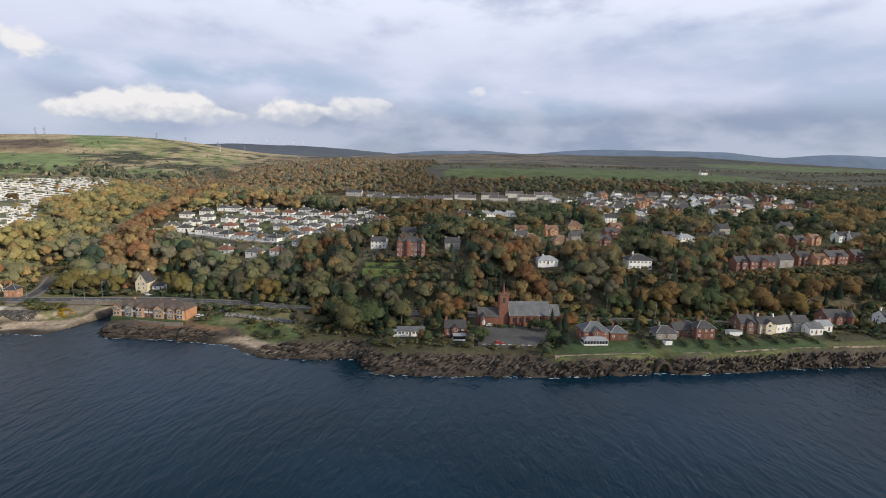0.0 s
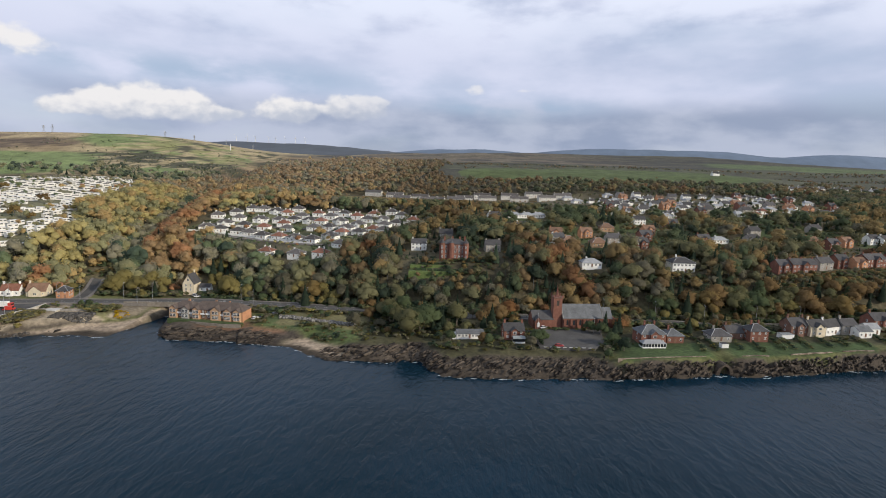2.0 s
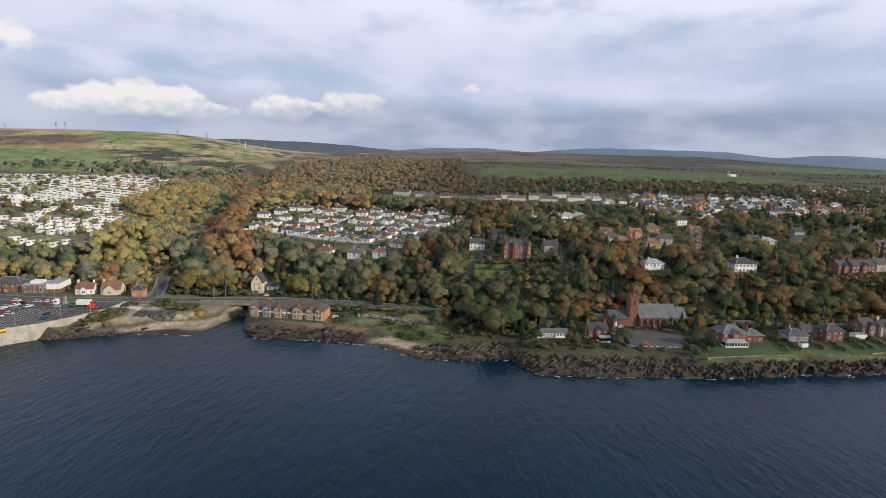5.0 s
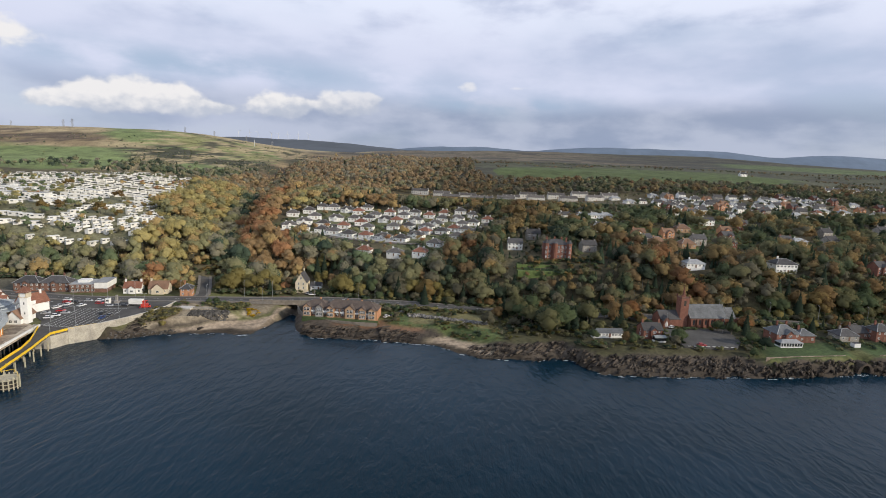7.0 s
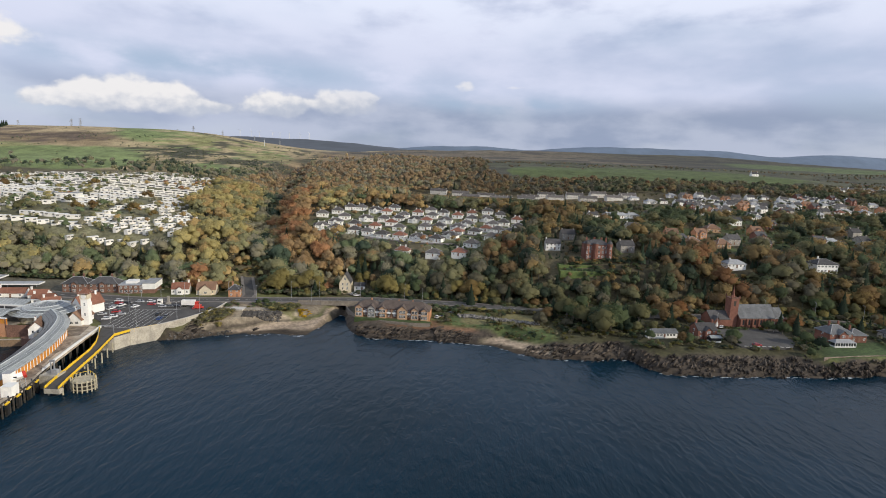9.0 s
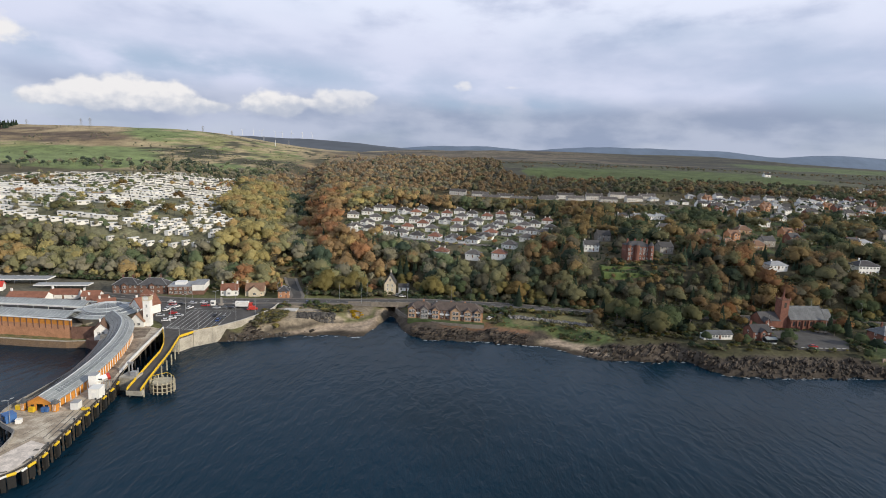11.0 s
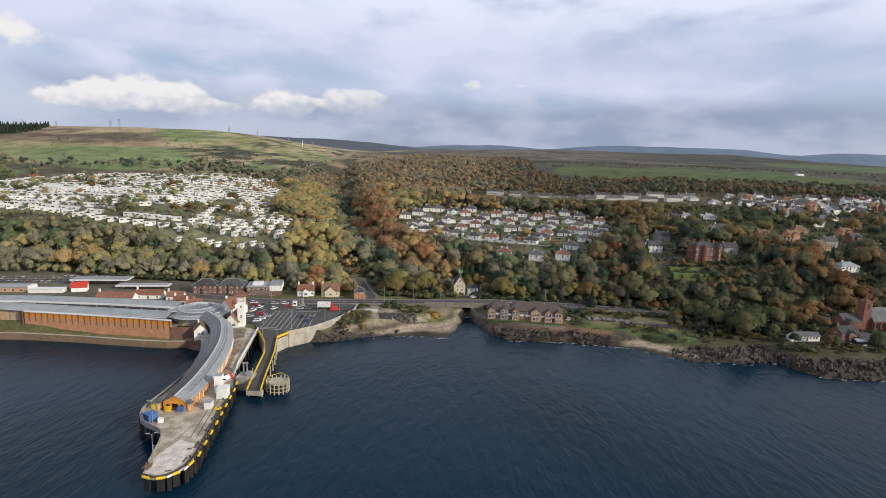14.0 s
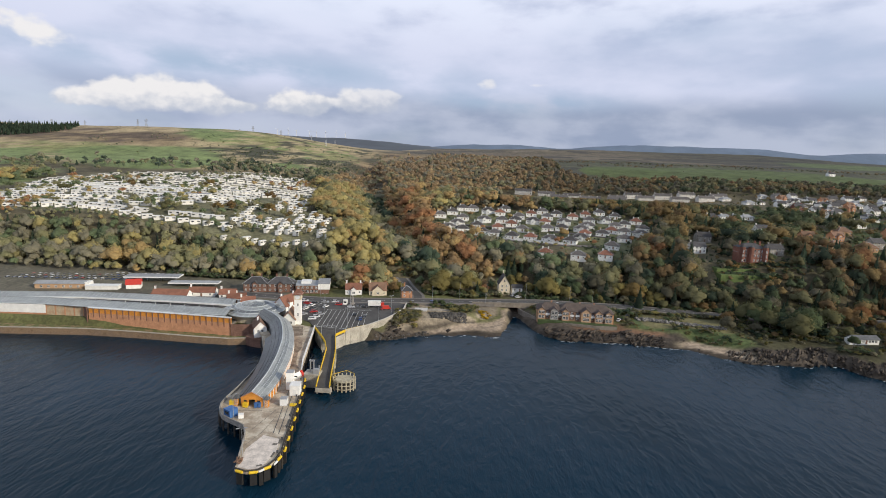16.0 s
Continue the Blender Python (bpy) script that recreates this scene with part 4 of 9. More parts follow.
    part("gable_trim", Form().rod(tuple(a + (0, -0.1, 0.2)), tuple(c + (0, -0.1, 0.2)), 0.14, n=4).rod(tuple(b + (0, -0.1, 0.2)), tuple(c + (0, -0.1, 0.2)), 0.14, n=4), ORANGE_BRICK, front)
    for t in (0.2, 0.8):
        p = mid(t)
        part("window", Form().box(p[0] - 0.5, p[0] + 0.5, p[1] - 0.08, p[1] + 0.1, 6.0, 7.2), PANE, front)
    for u in (-1.28, 1.22):
        x, y, _ = at(0, u)
        pier_post = part("turret", Form().box(x - 0.65, x + 0.65, y - 0.4, y + 0.9, 5.0, 8.3), GOLD, walkway, "small amber corner turret with a grey pyramid roof")
        part("turret_roof", Form().hip(x - 0.65, x + 0.65, y - 0.4, y + 0.9, 8.3, 9.2, run=0.64, over=0.35), PALE_SLATE, pier_post)
        for s in (-0.4, 0.0, 0.4):
            part("stripe", Form().box(x + s - 0.06, x + s + 0.06, y - 0.46, y - 0.4, 5.3, 8.0), TRIM, pier_post)


def box_thing(name, label, category, x, y, z, w, d, h, mat, turn=0, trim=None, legs=False):
    ob = thing(name, label, category, pose(x, y, z, 0, 0, turn))
    part("body", Form().box(-w / 2, w / 2, -d / 2, d / 2, 0.12 if not legs else 0.5, h), mat, ob)
    part("lid", Form().box(-w / 2 - 0.06, w / 2 + 0.06, -d / 2 - 0.06, d / 2 + 0.06, h, h + 0.12), trim or mat, ob)
    part("base", Form().box(-w / 2 + 0.1, w / 2 - 0.1, -d / 2 + 0.1, d / 2 - 0.1, 0, 0.13 if not legs else 0.52), DARK_STEEL, ob)
    return ob


def make_pier_clutter():
    big = box_thing("site_cabin", "large white steel storage cabin standing on the pier", "cabin", -276.4, 169.0, 5.0, 3.6, 4.0, 3.9, WHITE, 10, TRIM)
    part("door", Form().box(-0.6, 0.6, -2.08, -2.0, 0.2, 2.4), TRIM, big)
    for x in (-1.5, -0.9, 0.9, 1.5):
        part("rib", Form().box(x - 0.06, x + 0.06, -2.07, -2.0, 0.2, 3.8), TRIM, big)
    tall = box_thing("gangway_tower", "tall white passenger gangway tower on the pier", "gangway", -279.8, 173.0, 5.0, 2.6, 3.0, 6.8, WHITE, 10, GREY_ROOF)
    part("gangway_arm", Form().rod((0.8, 0.2, 4.3), (3.4, 1.9, 5.0), 1.25, n=4), WHITE, tall, "covered white gangway arm")
    part("arm_window", Form().box(1.4, 2.6, -0.35, -0.2, 4.6, 5.2), PANE, tall)
    part("hood", Form().rod((3.4, 1.9, 5.0), (4.2, 2.4, 5.2), 1.4, n=4), PLASTER_RED, tall, "red rubber hood")
    for x, y, z in ((2.4, 1.2, 3.9), (3.5, 2.0, 4.2)):
        part("leg", Form().rod((x - 0.5, y, 0), (x - 0.3, y, z), 0.12, n=4).rod((x + 0.7, y, 0), (x + 0.4, y, z), 0.12, n=4), STEEL, tall)
    box_thing("generator_cabinet", "small pale grey cabinet with rounded edges on the pier", "cabinet", -277.4, 160.2, 5.0, 2.4, 2.6, 2.5, TRIM, 8, GREY_ROOF)
    box_thing("pallet_stack", "low stack of yellow pallets beside a cabinet", "pallets", -273.9, 159.6, 5.0, 2.2, 1.2, 0.6, YELLOW, 8)
    cabin = box_thing("kiosk", "blue timber kiosk on the pier head's curved corner", "kiosk", -291.6, 149.6, 5.0, 3.4, 3.0, 2.6, BLUE_PAINT, -30, BLUE_PAINT)
    part("window", Form().box(-1.0, 1.0, -1.58, -1.5, 1.2, 2.1), PANE, cabin)
    box_thing("tarpaulin_heap", "white covered equipment heap beside a blue kiosk", "equipment", -287.6, 148.6, 5.0, 1.6, 1.3, 1.4, WHITE, 20)
    for x, y, mat, label in ((-294.8, 157.2, YELLOW, "yellow grit bin by the walkway's end"), (-289.6, 156.2, YELLOW, "large yellow grit bin by the doorway"), (-286.0, 156.6, BLUE_PAINT, "blue wheeled bin by the doorway"), (-284.9, 156.9, BLUE_PAINT, "blue wheeled bin by the doorway")):
        box_thing("bin", label, "bin", x, y, 5.0, 1.7 if mat is YELLOW else 0.9, 1.1, 1.5, mat)
    post = lamp_post(8.0, 2)
    post.matrix_basis = pose(-277.6, 127.8, 5.0, 0, 0, 20)
    copy_thing(post, pose(-289.9, 147.9, 5.0, 0, 0, 60))
    heap = thing("rope_heap", "heap of brown mooring ropes and nets at the pier's tip", "ropes", pose(-277.0, 124.0, 5.0))
    rng = random.Random(5)
    for i in range(9):
        part("coil", Form().rod((rng.uniform(-0.9, 0.9), rng.uniform(-1.6, 1.6), 0.1 + 0.07 * i), (rng.uniform(-0.9, 0.9), rng.uniform(-1.6, 1.6), 0.2 + 0.09 * i), 0.22, n=6), BROWN_TILE, heap)
    mast = thing("tide_gauge", "thin grey marker mast with a cross arm at the pier's tip", "mast", pose(-277.9, 128.6, 5.0))
    part("pole", Form().cylinder(0, 0, 0, 4.2, 0.07, 0.05, 5), STEEL, mast)
    part("arm", Form().rod((0, 0, 3.9), (1.3, 0.2, 4.1), 0.05), STEEL, mast)


def make_linkspan():
    span = thing("linkspan", "vehicle ramp with yellow railings running down to the ferry berth", "linkspan")
    left = [(-284.5, 227.0, 6.9), (-280.6, 220.0, 6.6), (-277.4, 211.5, 6.1), (-275.6, 201.0, 5.4), (-273.4, 188.5, 4.4), (-271.6, 178.6, 3.6)]
    right = [(-278.0, 228.5, 6.9), (-275.6, 220.0, 6.6), (-273.2, 211.5, 6.1), (-271.0, 201.0, 5.4), (-268.6, 188.5, 4.4), (-266.4, 178.6, 3.6)]
    n = len(left)
    f = Form()
    f.add([(x, y, z - 0.6) for x, y, z in left + right] + list(left + right),
          [q for i in range(n - 1) for q in ((2 * n + i, 3 * n + i, 3 * n + i + 1, 2 * n + i + 1), (i, i + 1, n + i + 1, n + i), (i, 2 * n + i, 2 * n + i + 1, i + 1), (n + i, n + i + 1, 3 * n + i + 1, 3 * n + i))]
          + [(0, n, 3 * n, 2 * n), (n - 1, 3 * n - 1, 4 * n - 1, 2 * n - 1)])
    part("roadway", f, ASPHALT, span, "dark tarmac ramp")
    part("root", Form().slab([(-291.3, 238.6), (-284.5, 227.0), (-278.0, 228.5), (-275.2, 236.2)], 6.2, 7.0), ASPHALT, span)
    part("pontoon", Form().box(-272.0, -266.0, 178.4, 180.2, 1.6, 3.45), CONCRETE, span, "stained concrete end beam")
    for line in ([(-291.4, 238.2, 7.0)] + left, [(-263.0 - 4.0, 244.8, 7.0), (-275.0, 235.6, 7.0)] + right):
        rail = part("railing", Form(), YELLOW, span, "bright yellow railing")
        f = Form()
        for a, b in zip(line, line[1:]):
            for h in (0.55, 1.1):
                f.rod((a[0], a[1], a[2] + h), (b[0], b[1], b[2] + h), 0.09, n=4)
            f.add([(a[0], a[1], a[2]), (b[0], b[1], b[2]), (b[0], b[1], b[2] + 0.9), (a[0], a[1], a[2] + 0.9), (a[0] - 0.3, a[1], a[2]), (b[0] - 0.3, b[1], b[2]), (b[0] - 0.3, b[1], b[2] + 0.9), (a[0] - 0.3, a[1], a[2] + 0.9)],
                  [(0, 1, 2, 3), (7, 6, 5, 4), (3, 2, 6, 7), (0, 4, 5, 1), (0, 3, 7, 4), (1, 5, 6, 2)])
        for x, y, a in along([(p[0], p[1]) for p in line], 2.6):
            k = min(range(len(line)), key=lambda i: (line[i][0] - x) ** 2 + (line[i][1] - y) ** 2)
            f.rod((x, y, line[k][2] - 0.7), (x, y, line[k][2] + 1.15), 0.08, n=4)
        rail.data = f.mesh("railing", YELLOW)
    for x, y, a in along([(p[0], p[1]) for p in left], 6.5, 3) + along([(p[0], p[1]) for p in right], 6.5, 3):
        part("post", Form().cylinder(x, y, -3, 4.6 if y > 200 else 2.9, 0.3, 0.3, 7), PALE_TIMBER, span)
    gate = Form()
    for x, y in ((-284.5, 227.2), (-278.2, 228.7)):
        gate.rod((x, y, 6.8), (x, y, 12.0), 0.12)
    gate.rod((-284.5, 227.2, 12.0), (-278.2, 228.7, 12.0), 0.1)
    part("gate_frame", gate, STEEL, span, "grey steel height frame")
    dolphin = thing("mooring_dolphin", "round timber mooring dolphin of bleached posts", "dolphin", pose(-262.9, 187.0, 0))
    for i in range(16):
        a = 2 * math.pi * i / 16
        part("post", Form().cylinder(4.4 * math.cos(a), 3.7 * math.sin(a), -3.0, 4.9 + (0.5 if i % 3 == 0 else 0), 0.26, 0.24, 6), PALE_TIMBER, dolphin)
    for z in (1.0, 2.5, 4.0):
        for i in range(16):
            a, b = 2 * math.pi * i / 16, 2 * math.pi * (i + 1) / 16
            part("waling", Form().rod((4.55 * math.cos(a), 3.85 * math.sin(a), z), (4.55 * math.cos(b), 3.85 * math.sin(b), z), 0.17, n=4), PALE_TIMBER, dolphin)
    part("core", Form().cylinder(0, 0, -3, 3.9, 3.0, 3.0, 14), TIMBER, dolphin)
    part("platform", Form().cylinder(0, 0, 3.9, 4.2, 3.6, 3.5, 16), PALE_TIMBER, dolphin, "plank top")
    part("rail", Form().rod((-4, -0.5, 6.1), (0, 3.9, 6.1), 0.08).rod((0, 3.9, 6.1), (4, 1, 6.1), 0.08).rod((-4, -0.5, 4.6), (-4, -0.5, 6.1), 0.08).rod((4, 1, 4.6), (4, 1, 6.1), 0.08).rod((0, 3.9, 4.6), (0, 3.9, 6.1), 0.08), YELLOW, dolphin)
    tower = thing("hoist_frame", "grey steel hoist frame on a concrete plinth beside the berth", "hoist", pose(-276.3, 188.2, 0))
    part("plinth", Form().box(-3.2, 3.2, -2.6, 3.2, -2.0, 5.3), CONCRETE, tower)
    for x in (-1.2, 0.2, 2.4):
        part("column", Form().box(x - 0.2, x + 0.2, 1.0, 1.4, 5.3, 10.4 if x < 2 else 8.0), STEEL, tower)
    part("crosshead", Form().box(-1.6, 0.6, 0.9, 1.5, 9.6, 10.2), STEEL, tower)
    part("winch", Form().box(0.6, 2.9, -1.2, 0.4, 5.3, 7.2), GREY_ROOF, tower)
    walk_wall = thing("parapet_wall", "pale parapet wall along the vehicle way to the pier", "wall", kind="structure")
    part("coping", Form().band([(-281.4, 189.6), (-283.9, 198.5), (-287.0, 215.2), (-291.6, 239.0)], 0.1, 0.35, [4.6, 5.2, 6.0, 6.4], [6.1, 6.6, 7.6, 8.2]), TRIM, walk_wall)


make_pier()
make_walkway()
make_pier_clutter()
make_linkspan()


# ---- building blocks for houses ----
WINDOWS = {}


def window_mesh(w, h):
    key = (round(w, 2), round(h, 2))
    if key not in WINDOWS:
        f = Form()
        us = (-w / 2, -w / 2 + 0.1, -0.05, 0.05, w / 2 - 0.1, w / 2)
        vs = (0.0, 0.1, h * 0.47, h * 0.53, h - 0.1, h)
        f.add([(u, -0.08, v) for v in vs for u in us], [(6 * j + i, 6 * j + i + 1, 6 * j + i + 7, 6 * j + i + 6) for j in range(5) for i in range(5)])
        for j in (1, 3):
            for i in (1, 3):
                f.m[5 * j + i] = 1
        edge = list(range(5)) + [6 * j + 5 for j in range(5)] + list(range(35, 30, -1)) + [6 * j for j in range(5, 0, -1)]
        f.v += [(f.v[i][0], 0.02, f.v[i][2]) for i in edge]
        f.f += [(edge[(k + 1) % 20], edge[k], 36 + k, 36 + (k + 1) % 20) for k in range(20)]
        f.m += [0] * 20
        WINDOWS[key] = f.mesh("window", [TRIM, PANE])
    return WINDOWS[key]


def put_windows(ob, spots, w, h, turn=0):
    for x, y, z in spots:
        part("window", window_mesh(w, h), None, ob, at=pose(x, y, z, 0, 0, turn))


def chimney(ob, x, y, z, wall, w=0.9, h=1.6, pots=True):
    stack = part("chimney", Form().box(x - w / 2, x + w / 2, y - 0.35, y + 0.35, z - 1.2, z + h).box(x - w / 2 - 0.08, x + w / 2 + 0.08, y - 0.43, y + 0.43, z + h, z + h + 0.15), wall, ob)
    for k in (-0.22, 0.22) if pots else ():
        part("pot", Form().cylinder(x + k, y, z + h + 0.15, z + h + 0.6, 0.12, 0.1, 6), RED_TILE, stack)


def house(name, label, w, d, eaves, ridge, wall, roof, style="gable", rows=1, bays=3, chimneys=2, front_gable=0.0, sides=True, group="", glass=(1.1, 1.3), stone=None, far=False):
    """A house on the origin that faces -y, its ridge along x; parts are named for what they are."""
    ob = thing(name, label, "house", group=group)
    f = Form()
    if style == "gable":
        f.gable_wall(-w / 2, w / 2, -d / 2, d / 2, -2.2, eaves, ridge)
        part("wall", f, wall, ob)
        part("roof", Form().gable(-w / 2, w / 2, -d / 2, d / 2, eaves, ridge + 0.02), roof, ob)
    else:
        part("wall", f.box(-w / 2, w / 2, -d / 2, d / 2, -2.2, eaves), wall, ob)
        part("roof", Form().hip(-w / 2, w / 2, -d / 2, d / 2, eaves, ridge), roof, ob)
        run = min(w, d) / 2 * 0.98
        drop = (ridge - eaves) / (d / 2) * 0.4
        caps = Form().rod((-w / 2 + run, 0, ridge + 0.24), (w / 2 - run, 0, ridge + 0.24), 0.13, n=4)
        for sx in (-1, 1):
            for sy in (-1, 1):
                caps.rod((sx * (w / 2 - run), 0, ridge + 0.24), (sx * (w / 2 + 0.4), sy * (d / 2 + 0.4), eaves - drop + 0.24), 0.13, n=4)
        part("ridge_cap", caps, LEAD, ob, "pale lead along ridge and hips")
    floor_h = eaves / rows
    gw, gh = glass
    for r in range(rows):
        z = r * floor_h + 0.9
        xs_ = [(-w / 2 + w * (i + 0.5) / bays) for i in range(bays)]
        door_at = bays // 2 if r == 0 and bays > 1 else -1
        put_windows(ob, [(x, -d / 2 - 0.002, z) for i, x in enumerate(xs_) if i != door_at and not (front_gable and abs(x) < 0.1)], gw, gh)
        if door_at >= 0 and not front_gable:
            part("door", Form().box(xs_[door_at] - 0.5, xs_[door_at] + 0.5, -d / 2 - 0.07, -d / 2 + 0.02, 0.05, 2.15), BROWN_TILE, ob)
        if sides and not far:
            put_windows(ob, [(w / 2 + 0.002, -d * 0.2, z), (w / 2 + 0.002, d * 0.2, z)], gw, gh, 90)
            put_windows(ob, [(-w / 2 - 0.002, 0, z)], gw, gh, -90)
        elif far:
            put_windows(ob, [(w / 2 + 0.002, 0, z)], gw, gh, 90)
    if front_gable:
        g = front_gable
        bay = part("front_bay", Form().add([(-g / 2, -d / 2 - 1.2, -2.2), (g / 2, -d / 2 - 1.2, -2.2), (g / 2, 0, -2.2), (-g / 2, 0, -2.2), (-g / 2, -d / 2 - 1.2, eaves), (g / 2, -d / 2 - 1.2, eaves), (g / 2, 0, eaves), (-g / 2, 0, eaves), (0, -d / 2 - 1.2, eaves + g * 0.45), (0, 0, eaves + g * 0.45)],
                                          [(0, 1, 5, 8, 4), (1, 2, 6, 5), (3, 0, 4, 7), (2, 3, 7, 9, 6), (4, 8, 9, 7), (5, 6, 9, 8), (0, 3, 2, 1)]), stone or wall, ob)
        k = g * 0.45
        top = Form()
        for s in (-1, 1):
            top.add([(0, -d / 2 - 1.5, eaves + k + 0.05), (0, 0, eaves + k + 0.05), (s * (g / 2 + 0.3), 0, eaves - 0.22), (s * (g / 2 + 0.3), -d / 2 - 1.5, eaves - 0.22), (0, -d / 2 - 1.5, eaves + k + 0.25), (0, 0, eaves + k + 0.25), (s * (g / 2 + 0.3), 0, eaves - 0.02), (s * (g / 2 + 0.3), -d / 2 - 1.5, eaves - 0.02)],
                    [(0, 1, 2, 3), (7, 6, 5, 4), (0, 3, 7, 4), (3, 2, 6, 7), (1, 5, 6, 2)] if s < 0 else [(3, 2, 1, 0), (4, 5, 6, 7), (4, 7, 3, 0), (7, 6, 2, 3), (2, 6, 5, 1)])
        part("bay_roof", top, roof, ob)
        for r in range(rows):
            put_windows(bay, [(0, -d / 2 - 1.202, r * floor_h + 0.9)], gw * 1.6, gh)
    for i in range(chimneys):
        x = (-w / 2 + 0.7, w / 2 - 0.7, 0.0)[i] if style == "gable" else (-w * 0.2, w * 0.2, 0.0)[i]
        chimney(ob, x, 0 if style == "gable" else d * 0.1, ridge, stone or wall, h=0.9 if far else 1.6, pots=not far)
    return ob


def settle(ob, x, y, turn=0.0, lift=0.0, clear=None, z=None):
    """Stands a thing on the ground and keeps trees off it."""
    ob.matrix_basis = pose(x, y, (ground_z(x, y) if z is None else z) + lift, 0, 0, turn)
    if clear:
        KEEP_CLEAR.append((x, y, clear))
    return ob


# ---- station and ferry car park ----
def make_forecourt():
    yard = thing("car_park", "ferry car park of worn dark asphalt", "car park", kind="structure")
    out = [(-291.6, 238.8), (-275.1, 236.0), (-266.2, 245.6), (-259.7, 257.5), (-256.5, 265.6), (-252.6, 280.0), (-252.8, 290.0), (-262.0, 296.0), (-282.0, 296.0), (-312.0, 288.0), (-322.0, 284.0), (-318.0, 262.0), (-297.0, 247.0)]
    part("surface", Form().slab(out, 4.0, 7.15), ASPHALT, yard)
    for i in range(10):
        x = -291.2 + 2.5 * i
        y0 = float(np.interp(x, [-292, -275, -266, -260], [240, 240, 248, 258])) + 1.0
        part("lane_line", Form().slab([(x - 0.1, y0), (x + 0.1, y0), (x - 2.9, 270.5), (x - 3.1, 270.5)], 7.15, 7.156), ROAD_PAINT, yard)
    part("stop_line", Form().slab([(-291.0, 240.2), (-275.8, 239.6), (-275.8, 239.9), (-291.0, 240.5)], 7.15, 7.158), ROAD_PAINT, yard)
    part("edge_line", Form().slab([(-294.4, 270.6), (-270.0, 274.0), (-270.0, 274.2), (-294.4, 270.8)], 7.15, 7.158), ROAD_PAINT, yard)
    wall = thing("sea_wall", "tall pale concrete retaining wall below the car park", "sea wall", kind="structure")
    line = [(-284.6, 227.5), (-278.2, 229.0), (-275.0, 235.6), (-266.0, 245.3), (-259.4, 257.3), (-256.2, 265.5), (-252.3, 280.0), (-252.4, 291.0)]
    part("face", Form().band(line[2:], 0.35, 0.0, -2.0, 7.95), CONCRETE, wall)
    part("coping", Form().band(line[2:], 0.5, 0.12, 7.95, 8.12), PALE_DECK, wall)
    part("abutment", Form().slab([(-291.6, 239.4), (-284.6, 227.0), (-278.0, 228.4), (-275.0, 236.4)], -2.0, 6.15), CONCRETE, wall)
    for x, y, a in along(line[2:], 6.0, 3.0):
        part("joint", Form().box(-0.05, 0.05, -0.06, 0.05, -1, 7.9), GREY_STONE, wall, at=pose(x + 0.02, y, 0, 0, 0, math.degrees(a)))
    lamp = lamp_post(10.0, 2)
    lamp.matrix_basis = pose(-294.4, 265.8, 7.1, 0, 0, 10)
    for x, y in ((-262.2, 254.4), (-275.6, 241.8), (-258.2, 270.0), (-291.6, 246.0), (-282.8, 276.4), (-281.0, 298.0), (-306.0, 296.0)):
        copy_thing(lamp, pose(x, y, 7.1, 0, 0, 40))
    box = box_thing("ticket_hut", "white ferry ticket hut in the car park", "hut", -287.4, 283.0, 7.15, 2.2, 2.0, 2.7, WHITE, 6, TRIM)
    part("window", Form().box(-0.8, 0.8, -1.06, -1.0, 1.1, 2.0), PANE, box)
    stone = thing("war_memorial", "grey stone memorial pillar in the forecourt", "memorial", pose(-283.4, 284.5, 7.15))
    part("pillar", Form().box(-0.5, 0.5, -0.5, 0.5, 0.8, 4.4), GREY_STONE, stone)
    part("step", Form().box(-1.1, 1.1, -1.1, 1.1, 0.0, 0.8), GREY_STONE, stone)


def long_roof(ob, line, half, eaves, ridge, name, mat):
    """A ridged canopy roof along a line."""
    n = len(line)
    f = Form()
    sides = []
    for i, p in enumerate(line):
        a, b = line[max(i - 1, 0)], line[min(i + 1, n - 1)]
        k = math.hypot(b[0] - a[0], b[1] - a[1])
        sides.append((-(b[1] - a[1]) / k, (b[0] - a[0]) / k))
    v = []
    for (x, y), (sx, sy) in zip(line, sides):
        v += [(x - sx * half, y - sy * half, eaves), (x, y, ridge), (x + sx * half, y + sy * half, eaves), (x + sx * half, y + sy * half, eaves - 0.3), (x, y, ridge - 0.3), (x - sx * half, y - sy * half, eaves - 0.3)]
    faces = []
    for i in range(n - 1):
        for j in range(6):
            faces.append((6 * i + j, 6 * i + 6 + j, 6 * i + 6 + (j + 1) % 6, 6 * i + (j + 1) % 6))
    faces += [(0, 1, 2, 3, 4, 5), tuple(6 * n - 1 - j for j in range(6))]
    f.add(v, faces)
    roof = part(name, f, mat, ob)
    bars = Form()
    for i, (x, y, a) in enumerate(along(line, 2.0, 1.0)):
        nx, ny = -math.sin(a), math.cos(a)
        bars.rod((x - nx * half, y - ny * half, eaves + 0.06), (x, y, ridge + 0.06), 0.06, n=4)
        bars.rod((x, y, ridge + 0.06), (x + nx * half, y + ny * half, eaves + 0.06), 0.06, n=4)
    part("glazing_bar", bars, ROOF_STEEL, roof)
    for k in (-1.0, 0.0, 1.0):
        edge = Form()
        z = ridge if k == 0 else eaves
        for (p, s), (q, r) in zip(zip(line, sides), zip(line[1:], sides[1:])):
            edge.rod((p[0] + s[0] * half * k, p[1] + s[1] * half * k, z + 0.08), (q[0] + r[0] * half * k, q[1] + r[1] * half * k, z + 0.08), 0.16, n=4)
        part("gutter" if k else "ridge", edge, ROOF_STEEL if k else STEEL, roof)
    return roof


